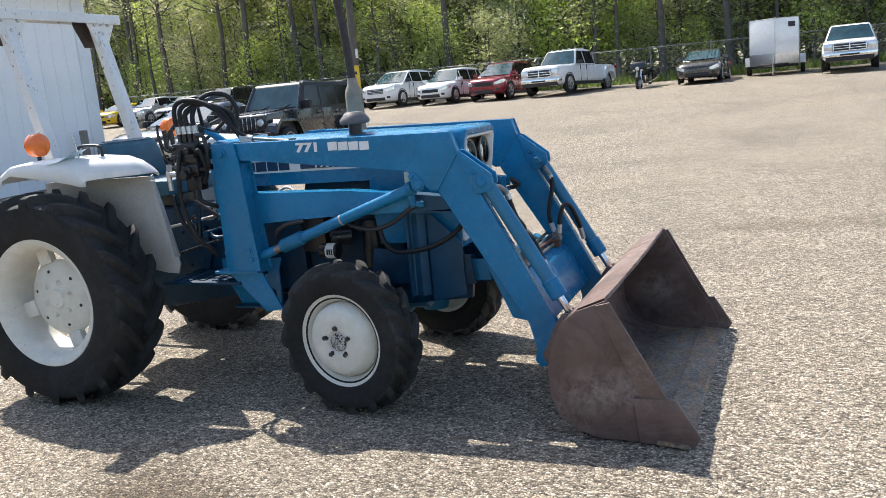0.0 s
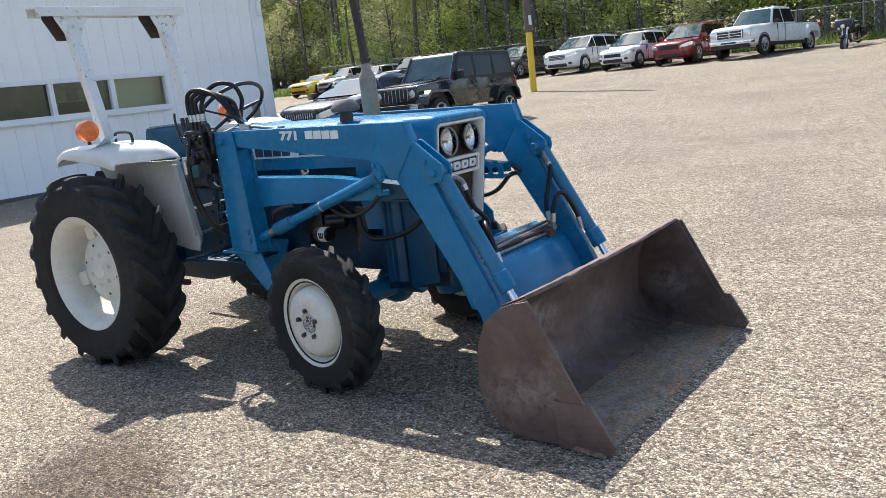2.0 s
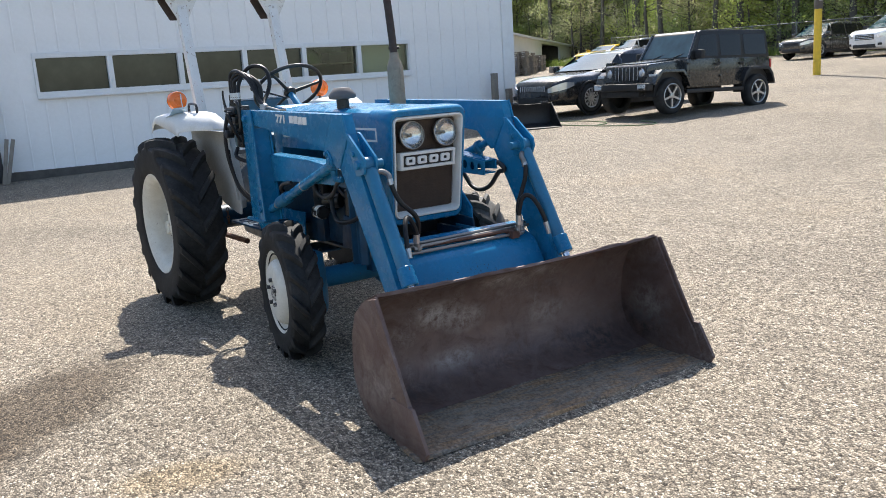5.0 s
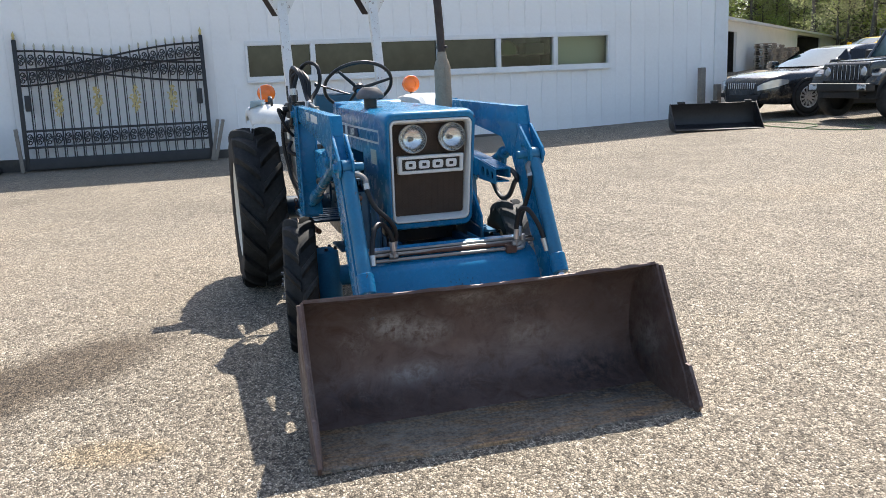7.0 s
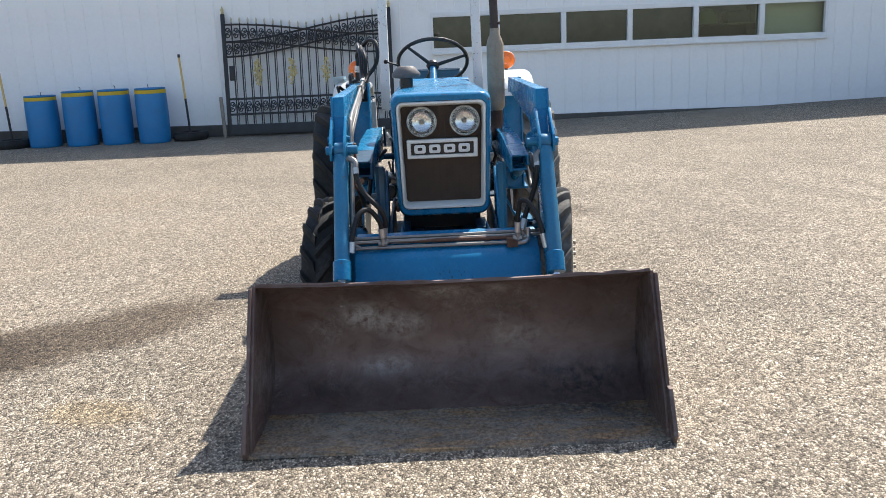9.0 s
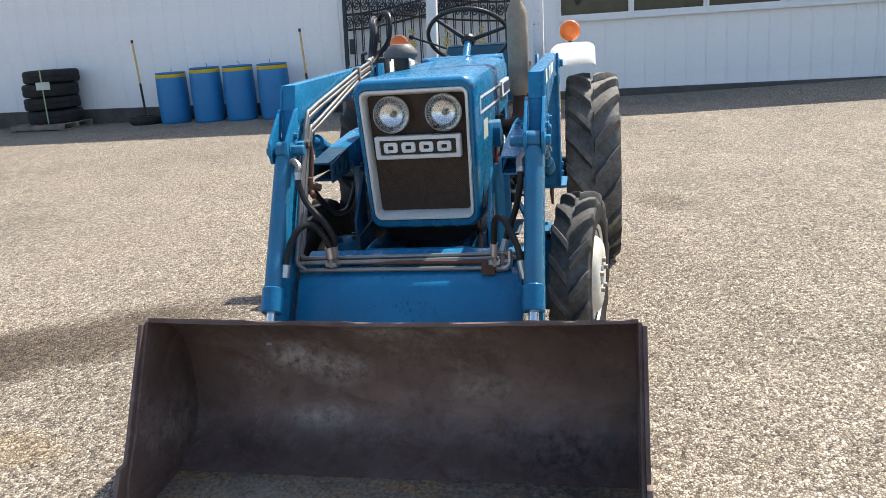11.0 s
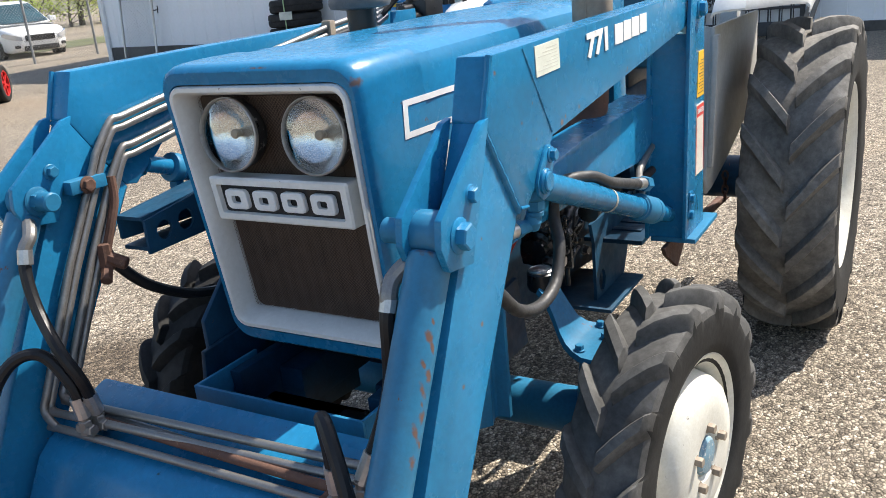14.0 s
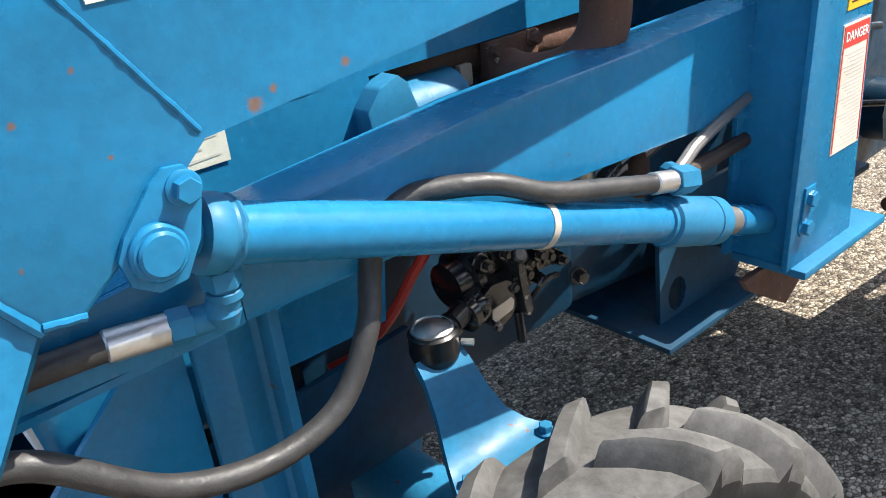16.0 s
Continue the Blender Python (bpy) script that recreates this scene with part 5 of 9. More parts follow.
# linkage and small parts on the flanks of the transmission
for s in (-1, 1):
    flank = part("brake_shaft", rod(B(), (-0.46, s * 0.16, 0.86), (-0.46, s * 0.40, 0.86), 0.020, seg=14, chamfer=0.003), BLUE_GRIMY, tractor, "greasy blue cross shaft")
    for k, (x, z) in enumerate(((-0.46, 0.86), (-0.40, 0.74), (-0.55, 0.95))):
        part("crank", prism(B(), [(x - 0.03, z - 0.03), (x + 0.03, z - 0.03), (x + 0.045, z + 0.09), (x + 0.005, z + 0.10)], s * (0.24 + 0.05 * k), s * (0.252 + 0.05 * k), 0.002), BLUE_GRIMY, flank)
        bolt(flank, (x, s * (0.252 + 0.05 * k), z), (0, s, 0), 0.014, 0.014, BRIGHT if k == 1 else BLACK_SCUFFED, "pivot_nut")
    for p, q, r, mat in (((-0.43, s * 0.27, 0.95), (-0.86, s * 0.29, 0.88), 0.009, BRIGHT), ((-0.37, s * 0.32, 0.83), (-0.90, s * 0.33, 0.70), 0.008, BLACK_SCUFFED), ((-0.52, s * 0.36, 1.04), (-0.28, s * 0.37, 0.90), 0.010, BLACK_PART)):
        part("linkage_rod", rod(B(), p, q, r, seg=10), mat, flank)
    part("pedal_arm", pipe(B(), [(-0.46, s * 0.37, 0.87), (-0.40, s * 0.38, 0.84), (-0.30, s * 0.39, 0.86), (-0.24, s * 0.395, 0.93)], 0.011, 8, 4), BLUE_GRIMY, flank)
    part("pedal", box(B(), -0.26, -0.19, s * 0.36, s * 0.43, 0.925, 0.940, 0.004), BLACK_PART, flank, "ribbed black pedal")
    part("side_cover", prism(B(), [(-0.78, 0.62), (-0.62, 0.62), (-0.58, 0.74), (-0.62, 0.88), (-0.78, 0.90), (-0.84, 0.76)], s * 0.165, s * 0.205, 0.008), BLUE_GRIMY, flank)
    for k in range(6):
        a = k * math.tau / 6 + 0.2
        bolt(flank, (-0.71 + 0.095 * math.cos(a), s * 0.205, 0.76 + 0.115 * math.sin(a)), (0, s, 0), 0.010, 0.011, BLUE_GRIMY, "cover_bolt")
    part("hydraulic_line", pipe(B(), [(-0.30, s * 0.30, 0.99), (-0.36, s * 0.32, 1.02), (-0.44, s * 0.31, 0.99), (-0.50, s * 0.26, 0.93), (-0.62, s * 0.21, 0.92)], 0.008, 8), BRIGHT, flank, "bright steel line")
    part("knob", lathe(B(), [(0.0, 0.0), (0.018, 0.006), (0.022, 0.022), (0.014, 0.036), (0.0, 0.038)], (0.2, s, 0.3), (-0.30, s * 0.42, 1.14), 14), BLACK_PART, flank)
# rear axle and hitch
bm = B()
rod(bm, (-1.245, -0.72, 0.565), (-1.245, 0.72, 0.565), 0.085, seg=20, chamfer=0.01)
part("rear_axle", bm, BLUE_GRIMY, tractor)
for s in (-1, 1):
    bm = B()
    rod(bm, (-1.0, s * 0.30, 0.40), (-1.75, s * 0.36, 0.42), 0.020, seg=10)
    part("lift_link", bm, RUSTED, tractor, "rusty lift arm")
    bm = B()
    for k in range(4):
        pipe(bm, [(-0.86 + 0.010 * math.cos(a) * (k % 2), s * 0.47 + 0.010 * math.cos(a) * ((k + 1) % 2), 0.665 - 0.026 * k + 0.018 * math.sin(a)) for a in (math.tau * j / 8 for j in range(8))], 0.004, 6, smooth=False, closed=True)
    tagged(part("check_chain", bm, RUSTED, tractor), "rusty hanging chain", kind="stuff")
# roll-over frame
for s in (-1, 1):
    y0 = -0.005 + s * 0.36
    bm = B()
    lo, hi = (-1.44, 1.10), (-1.70, 2.155)
    prism(bm, [(lo[0] - 0.035, lo[1]), (lo[0] + 0.035, lo[1]), (hi[0] + 0.035, hi[1]), (hi[0] - 0.035, hi[1])], y0 - 0.035, y0 + 0.035, 0.006)
    rops = part("roll_bar_post", bm, ROPS_WHITE, tractor, "chipped white roll-bar post with rust spots")
    for x0, mat in ((-1.655, ROPS_WHITE), (-1.745, EXHAUST)):
        bm = B()
        prism(bm, [(-0.115, 0.0), (0.115, 0.0), (0.115, -0.055), (0.040, -0.19), (-0.040, -0.19), (-0.115, -0.055)], 0.0, 0.008, 0.002)
        bmesh.ops.transform(bm, matrix=Matrix.Translation((x0, y0 - (0.0 if mat is ROPS_WHITE else 0.03), 2.20)) @ Matrix.Rotation(radians(90), 4, "Z"), verts=bm.verts)
        part("bracket", bm, mat, rops, "chipped bracket plate" if mat is ROPS_WHITE else "rust-brown bracket plate")
    for dy, z in ((-0.06, 2.15), (0.06, 2.15), (0.0, 2.09), (0.005, 2.035)):
        bolt(rops, (-1.655, y0 + dy, z), (1, 0, 0), 0.011, 0.012, BRIGHT, "bracket_bolt")
bm = B()
prism(bm, [(-1.76, 2.215), (-1.64, 2.215), (-1.64, 2.155), (-1.648, 2.155), (-1.648, 2.205), (-1.752, 2.205), (-1.752, 2.155), (-1.76, 2.155)], -0.60, 0.525, 0.002)
part("roll_bar_top", bm, ROPS_WHITE, tractor, "chipped white channel-iron top bar with rust along its edge")


# ---- the loader on the tractor ----
for s in (-1, 1):
    off = -0.010 if s > 0 else 0.020          # the loader sits a little off the tractor's middle
    i0, i1 = s * 0.44 + off, s * 0.53 + off
    ia = s * 0.473 + off
    # upper arm
    bm = B()
    prism(bm, [(-0.245, 1.35), (1.066, 1.328), (1.099, 1.232), (0.985, 1.065), (0.955, 1.06), (0.88, 1.12), (0.838, 1.165), (-0.10, 1.262), (-0.245, 1.258)], ia, i1, 0.005)
    arm = part("lift_arm", bm, BLUE_ARM, tractor, "blue box-section loader arm with weld seams")
    bm = B()
    for p, q, r, sunk in (((1.099, 1.228), (0.985, 1.060), 0.0062, 0.006), ((0.985, 1.065), (0.955, 1.06), 0.004, 0.002), ((0.838, 1.167), (0.945, 1.325), 0.0030, 0.0015), ((1.067, 1.328), (1.100, 1.232), 0.006, 0.0), ((1.106, 1.222), (1.128, 1.160), 0.0042, 0.001), ((1.140, 1.128), (1.166, 1.062), 0.0036, 0.001)):
        rnd = random.Random(int(p[0] * 1000))
        beads = max(6, int(math.hypot(q[0] - p[0], q[1] - p[1]) / 0.007))
        pipe(bm, [(p[0] + (q[0] - p[0]) * j / beads + rnd.uniform(-0.0003, 0.0003), i1 + s * (0.0005 - sunk + rnd.uniform(-0.0008, 0.0008)), p[1] + (q[1] - p[1]) * j / beads + rnd.uniform(-0.0003, 0.0003)) for j in range(beads + 1)], r, 8, smooth=False)
    part("weld_seam", bm, BLUE, arm)
    # leg down to the bucket
    bm = B()
    prism(bm, [(1.097, 1.232), (0.982, 1.06), (1.39, 0.42), (1.42, 0.30), (1.40, 0.24), (1.43, 0.205), (1.50, 0.225), (1.56, 0.34)], ia + s * 0.001, i1 - s * 0.006, 0.005)
    part("arm_leg", bm, BLUE_ARM, arm)
    bm = B()
    prism(bm, [(1.095, 1.240), (1.12, 1.235), (1.262, 1.125), (1.268, 1.085), (1.25, 1.045), (1.178, 1.035)], ia - s * 0.012, ia, 0.002)
    prism(bm, [(1.095, 1.240), (1.12, 1.235), (1.262, 1.125), (1.268, 1.085), (1.25, 1.045), (1.178, 1.035)], i1 - s * 0.004, i1 + s * 0.008, 0.002)
    part("pivot_plate", bm, BLUE, arm)
    bm = B()
    rod(bm, (1.215, i0 - s * 0.03, 1.09), (1.215, i1 + s * 0.010, 1.09), 0.02, seg=14, chamfer=0.003)
    part("pivot_pin", bm, BLUE_WORN, arm)
    bolt(arm, (1.215, i1 + s * 0.006, 1.09), (0, s, 0), 0.0205, 0.022, BLUE, "pivot_bolt", "painted pivot bolt")
    bolt(arm, (1.172, i1 + s * 0.006, 1.14), (0, s, 0), 0.012, 0.014, BLUE, "pivot_bolt", "painted pivot bolt")
    bolt(arm, (1.215, ia - s * 0.012, 1.09), (0, -s, 0), 0.022, 0.020, BLUE_WORN, "pivot_bolt", "painted pivot bolt")
    bolt(arm, (1.172, ia - s * 0.012, 1.14), (0, -s, 0), 0.012, 0.014, BLUE_WORN, "pivot_bolt", "painted pivot bolt")
    bm = B()
    lathe(bm, [(0.0235, 0.0), (0.0235, 0.004), (0.021, 0.007), (0.0185, 0.007), (0.0185, 0.009), (0.016, 0.011), (0.0, 0.011)], (0, s, 0), (0.895, i1 + s * 0.006, 1.09), 24)
    part("pin_cap", bm, BLUE, arm)
    bolt(arm, (0.864, i1 + s * 0.006, 1.131), (0, s, 0), 0.011, 0.012, BLUE, "pivot_bolt", "painted pivot bolt")
    bm = B()
    prism(bm, [(0.8772, 1.0599), (0.9006, 1.0574), (0.9201, 1.0697), (0.9248, 1.0927), (0.9162, 1.1091), (0.8889, 1.1403), (0.8749, 1.1501), (0.8593, 1.1485), (0.8507, 1.1353), (0.8522, 1.1173), (0.8593, 1.0886)], i1, i1 + s * 0.006, 0.002)
    part("pin_link", bm, BLUE, arm)
    # lettering on the arm
    base = Matrix.Translation((0.25 if s < 0 else 0.652, i1 + s * 0.0016, 1.284 if s < 0 else 1.274)) @ Matrix.Rotation(radians(180 if s > 0 else 0), 4, "Z") @ Matrix.Rotation(radians(90), 4, "X") @ Matrix.Rotation(radians(-2 if s < 0 else 1.5), 4, "Z")
    lettering("arm_number", "771", 0.060, DECAL_WHITE, base, arm, 0.0008, 0.0030, 1.50)
    for k in range(4):
        x0 = (0.432 + k * 0.0575) if s < 0 else (0.484 - k * 0.0575)
        z0 = 1.279 - 0.0025 * k if s < 0 else 1.279 + 0.002 * k
        bm = B()
        prism(bm, [(x0, z0), (x0 + s * -0.051, z0), (x0 + s * -0.051, z0 + 0.041), (x0, z0 + 0.041)], i1, i1 + s * 0.0018)
        part("arm_name_block", bm, DECAL_WHITE, arm, smooth=False)
    if s > 0:
        bm = B()
        prism(bm, [(0.79, 1.273), (0.895, 1.270), (0.898, 1.322), (0.792, 1.325)], i1, i1 + s * 0.0016)
        plate = part("arm_notice", bm, PAPER, arm, "worn white sticker", smooth=False)
        bm = B()
        for k in range(7):
            x1, z0 = 0.886 - 0.018 * (k * 5 % 4), 1.280 + 0.0058 * k
            prism(bm, [(0.80, z0), (x1, z0 - 0.001), (x1, z0), (0.80, z0 + 0.001)], i1 + s * 0.0016, i1 + s * 0.0019)
        part("fine_print", bm, FAINT_PRINT, plate, smooth=False)
    # post
    bm = B()
    prism(bm, [(-0.25, 1.352), (-0.11, 1.352), (-0.092, 1.25), (-0.042, 0.68), (-0.25, 0.68), (-0.25, 1.25)], i1 + s * 0.003, i1 + s * 0.013, 0.002)
    prism(bm, [(-0.25, 1.352), (-0.11, 1.352), (-0.092, 1.25), (-0.042, 0.68), (-0.25, 0.68), (-0.25, 1.25)], i0 - s * 0.013, i0 - s * 0.003, 0.002)
    prism(bm, [(-0.112, 1.24), (-0.060, 0.68), (-0.075, 0.68), (-0.127, 1.24)], i0 - s * 0.003, i1 + s * 0.003)
    post = part("loader_post", bm, BLUE, tractor, "blue plate loader post")
    for x, z, r in ((-0.19, 1.30, 0.020), (-0.095, 0.79, 0.013), (-0.085, 0.745, 0.013)):
        bolt(post, (x, i1 + s * 0.013, z), (0, s, 0), r, r, BLUE, "post_bolt")
    bm = B()
    prism(bm, [(-0.11, 0.81), (-0.08, 0.81), (-0.07, 0.735), (-0.10, 0.735)], i1 + s * 0.013, i1 + s * 0.017, 0.001)
    part("lock_plate", bm, BLUE, post)
    bm = B()
    box(bm, -0.33, -0.055, s * 0.43, s * (0.558 if s > 0 else 0.53), 0.668, 0.682, 0.003)
    part("base_flange", bm, BLUE_WORN, post)
    bm = B()
    rim_pts = [(-0.50, 0.69), (-0.10, 0.69), (-0.125, 0.62), (-0.130, 0.431), (-0.40, 0.431), (-0.50, 0.61)]
    hole = [(-0.186 + 0.030 * math.cos(math.tau * i / 10), 0.480 + 0.038 * math.sin(math.tau * i / 10)) for i in range(10)]
    loops = []
    for loop in (rim_pts, hole):
        vs = [bm.verts.new((x, s * 0.225, z)) for x, z in loop]
        loops += [bm.edges.new((vs[i], vs[(i + 1) % len(vs)])) for i in range(len(vs))]
    bmesh.ops.triangle_fill(bm, use_beauty=True, edges=loops)
    r = bmesh.ops.extrude_face_region(bm, geom=list(bm.faces))
    bmesh.ops.translate(bm, vec=(0, s * 0.010, 0), verts=[g for g in r["geom"] if isinstance(g, bmesh.types.BMVert)])
    # left bracket wears the shade-darkened blue, the right one plain blue
    part("mount_gusset", bm, BLUE_SHADY if s > 0 else BLUE, post, "blue mounting bracket with a hole, darkened for shade on the left", smooth=False)
    # the foot plate's shade is in its paint too
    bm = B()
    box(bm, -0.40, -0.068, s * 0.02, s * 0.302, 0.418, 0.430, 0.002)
    part("mount_foot", bm, BLUE_SHADY, post, "grimy blue foot plate, darkened for shade")
    bm = B()
    prism(bm, [(-0.29, 0.667), (0.0, 0.667), (-0.02, 0.64), (-0.14, 0.565)] if s > 0 else [(-0.272, 0.667), (-0.066, 0.667), (0.040, 0.464), (-0.063, 0.453)], s * 0.475, s * 0.487, 0.002)
    part("stay_plate", bm, RUSTED if s > 0 else BLUE, post, "rust-red stay plate" if s > 0 else "")
    if s > 0:
        bm = B()
        prism(bm, [(-0.243, 0.84), (-0.150, 0.84), (-0.160, 1.04), (-0.243, 1.04)], i1 + s * 0.013, i1 + s * 0.0145)
        notice = part("danger_sign", bm, DECAL_BEIGE, post, "white danger sticker with red heading", smooth=False)
        bm = B()
        prism(bm, [(-0.241, 1.005), (-0.161, 1.005), (-0.162, 1.037), (-0.241, 1.037)], i1 + s * 0.0145, i1 + s * 0.0152)
        for x0, x1, z0, z1 in ((-0.241, -0.238, 0.843, 1.005), (-0.155, -0.152, 0.843, 1.005)):
            prism(bm, [(x0, z0), (x1, z0), (x1 - (0.008 if x0 > -0.2 else 0), z1), (x0 - (0.008 if x0 > -0.2 else 0), z1)], i1 + s * 0.0145, i1 + s * 0.0152)
        part("red_heading", bm, DECAL_RED, notice, smooth=False)
        lettering("danger_word", "DANGER", 0.020, DECAL_WHITE, Matrix.Translation((-0.166, i1 + s * 0.0156, 1.014)) @ Matrix.Rotation(radians(180), 4, "Z") @ Matrix.Rotation(radians(90), 4, "X"), notice, 0.0003, 0.0003, 0.88)
        bm = B()
        for k in range(24):
            x0, z0, wd = -0.232, 0.850 + 0.0062 * k, 0.070 - 0.009 * (k * 7 % 4)
            prism(bm, [(x0, z0), (x0 + wd, z0), (x0 + wd, z0 + 0.0014), (x0, z0 + 0.0014)], i1 + s * 0.0145, i1 + s * 0.0149)
        part("fine_print", bm, PRINT, notice, smooth=False)
        bm = B()
        prism(bm, [(-0.243, 1.06), (-0.165, 1.06), (-0.185, 1.185), (-0.243, 1.185)], i1 + s * 0.013, i1 + s * 0.0145)
        part("yellow_sticker", bm, DECAL_YELLOW, post, "yellow warning sticker", smooth=False)
        bm = B()
        for k in range(11):
            x1, z0 = -0.176 - 0.008 * (k * 5 % 3) - 0.0013 * k, 1.070 + 0.0088 * k
            prism(bm, [(-0.237, z0), (x1, z0), (x1, z0 + 0.0022), (-0.237, z0 + 0.0022)], i1 + s * 0.0145, i1 + s * 0.0149)
        part("sticker_print", bm, BLACK_PART, post, smooth=False)
    # lower frame beam from the post to the front upright
    bm = B()
    prism(bm, [(-0.12, 1.08), (0.46, 1.068), (0.80, 1.042), (0.80, 0.948), (0.31, 0.938), (-0.04, 0.924), (-0.08, 0.912), (-0.10, 0.88), (-0.12, 0.88)], s * 0.34, s * 0.43, 0.006)
    beam = part("side_beam", bm, BLUE, tractor, "blue box-section side beam")
    # right-hand plates, web, upright and stay take the blue with painted-in shade
    bm = B()
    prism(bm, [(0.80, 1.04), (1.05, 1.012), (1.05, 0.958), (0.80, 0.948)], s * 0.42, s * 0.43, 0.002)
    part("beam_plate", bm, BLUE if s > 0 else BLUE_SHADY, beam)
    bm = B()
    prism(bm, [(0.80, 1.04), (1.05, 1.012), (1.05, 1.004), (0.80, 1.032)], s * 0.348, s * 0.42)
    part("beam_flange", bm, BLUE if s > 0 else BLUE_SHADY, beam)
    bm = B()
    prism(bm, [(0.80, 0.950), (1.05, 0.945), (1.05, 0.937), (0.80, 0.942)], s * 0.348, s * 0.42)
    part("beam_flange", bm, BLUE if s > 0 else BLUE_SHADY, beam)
    bm = B()
    rims = [[(0.80, 0.935), (1.05, 0.93), (1.05, 1.005), (0.80, 1.04)]] + [[(cx + hr * math.cos(math.tau * i / 12), cz + hr * math.sin(math.tau * i / 12)) for i in range(12)] for cx, cz, hr in ((0.865, 0.982, 0.026), (0.935, 0.977, 0.024), (1.000, 0.972, 0.022))]
    loops = []
    for loop in rims:
        vs = [bm.verts.new((x, s * 0.34, z)) for x, z in loop]
        loops += [bm.edges.new((vs[i], vs[(i + 1) % len(vs)])) for i in range(len(vs))]
    bmesh.ops.triangle_fill(bm, use_beauty=True, edges=loops)
    r = bmesh.ops.extrude_face_region(bm, geom=list(bm.faces))
    bmesh.ops.translate(bm, vec=(0, s * 0.008, 0), verts=[g for g in r["geom"] if isinstance(g, bmesh.types.BMVert)])
    part("beam_web", bm, BLUE_SHADY if s < 0 else BLUE_WORN, beam, "grimy beam web with three round holes, darkened for shade on the right", smooth=False)
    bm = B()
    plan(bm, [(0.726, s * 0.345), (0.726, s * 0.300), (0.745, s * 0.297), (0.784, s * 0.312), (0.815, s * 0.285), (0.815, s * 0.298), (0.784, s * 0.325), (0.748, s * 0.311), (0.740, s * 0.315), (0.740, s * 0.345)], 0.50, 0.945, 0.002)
    part("front_upright", bm, BLUE_WORN if s > 0 else BLUE_SHADY, beam, "" if s > 0 else "grimy blue upright, darkened for shade")
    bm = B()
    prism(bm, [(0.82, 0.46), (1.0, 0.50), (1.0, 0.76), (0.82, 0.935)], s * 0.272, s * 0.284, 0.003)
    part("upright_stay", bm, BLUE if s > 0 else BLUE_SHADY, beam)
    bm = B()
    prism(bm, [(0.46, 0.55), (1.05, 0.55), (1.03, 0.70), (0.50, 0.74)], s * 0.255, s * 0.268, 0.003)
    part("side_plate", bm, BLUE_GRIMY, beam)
    # lift cylinder
    yc = s * 0.485 + off
    front, rear = Vector((0.895, yc, 1.09)), Vector((-0.10, yc, 0.737))
    d = (rear - front).normalized()
    bm = B()
    rod(bm, front + d * 0.055, front + d * 0.735, 0.028, seg=28, chamfer=0.003)
    rod(bm, front - d * 0.02, front + d * 0.06, 0.020, seg=18)
    cyl = part("lift_cylinder", bm, BLUE, tractor, "blue hydraulic lift cylinder")
    bm = B()
    lathe(bm, [(0.028, 0.724), (0.0315, 0.726), (0.0315, 0.733), (0.030, 0.735), (0.0355, 0.738), (0.0362, 0.742), (0.0362, 0.836), (0.0345, 0.837), (0.0345, 0.841), (0.0362, 0.842), (0.0362, 0.868), (0.034, 0.873), (0.018, 0.874)], d, front, 30)
    part("gland", bm, BLUE_WORN, cyl)
    bm = B()
    lathe(bm, [(0.026, 0.052), (0.034, 0.053), (0.0355, 0.058), (0.0355, 0.072), (0.033, 0.076), (0.0335, 0.079), (0.0305, 0.083), (0.028, 0.086)], d, front, 28)
    rnd = random.Random(8)
    u, v, _ = basis(d)
    pipe(bm, [front + d * (0.082 + rnd.uniform(-0.0015, 0.0015)) + (u * math.cos(a) + v * math.sin(a)) * (0.0305 + rnd.uniform(-0.0008, 0.0008)) for a in (math.tau * i / 30 for i in range(30))], 0.0042, 6, closed=True, smooth=False)
    part("end_cap", bm, BLUE_WORN, cyl, "welded end cap")
    bm = B()
    rod(bm, front + d * 0.87, rear, 0.022, seg=18)
    part("piston_rod", bm, TUBE_STEEL, cyl)
    part("rod_eye", rod(B(), rear - d * 0.135, rear + d * 0.02, 0.0245, seg=16, chamfer=0.004), BLUE, cyl)
    bm = B()
    rod(bm, front + d * 0.478, front + d * 0.489, 0.0292, seg=24)
    part("cable_tie", bm, TIE_GREY, cyl, "grubby off-white plastic cable tie")
    # bucket cylinder
    yb = s * 0.485 + (0.0 if s > 0 else 0.015)
    top, low = Vector((1.215, yb, 1.09)), Vector((1.59, yb, 0.435))
    d = (low - top).normalized()
    bm = B()
    rod(bm, top + d * 0.03, top + d * 0.545, 0.034, seg=24, chamfer=0.004)
    lathe(bm, [(0.034, -0.026), (0.036, -0.02), (0.036, 0.02), (0.034, 0.026)], (0, 1, 0), top, 20)
    bcyl = part("bucket_cylinder", bm, BLUE_RUSTY, tractor, "blue bucket cylinder with rust streaks")
    bm = B()
    rod(bm, top + d * 0.54, top + d * 0.635, 0.041, seg=24, chamfer=0.004)
    part("gland", bm, BLUE, bcyl)
    bm = B()
    rod(bm, top + d * 0.63, low, 0.018, seg=16)
    part("piston_rod", bm, CHROME, bcyl)
    # hose behind the lift cylinder and the elbow at its front
    bm = B()
    pipe(bm, [(0.832, yc, 1.06), (0.832, yc, 1.008), (0.838, yc - s * 0.006, 0.992), (0.855, yc - s * 0.015, 0.988), (0.885, yc - s * 0.02, 0.990)], 0.0135, 12, 4)
    rod(bm, (0.832, yc, 1.036), (0.832, yc, 1.018), 0.0185, seg=6, chamfer=0.001)
    rod(bm, (0.832, yc, 1.015), (0.832, yc, 1.006), 0.0165, seg=16, chamfer=0.001)
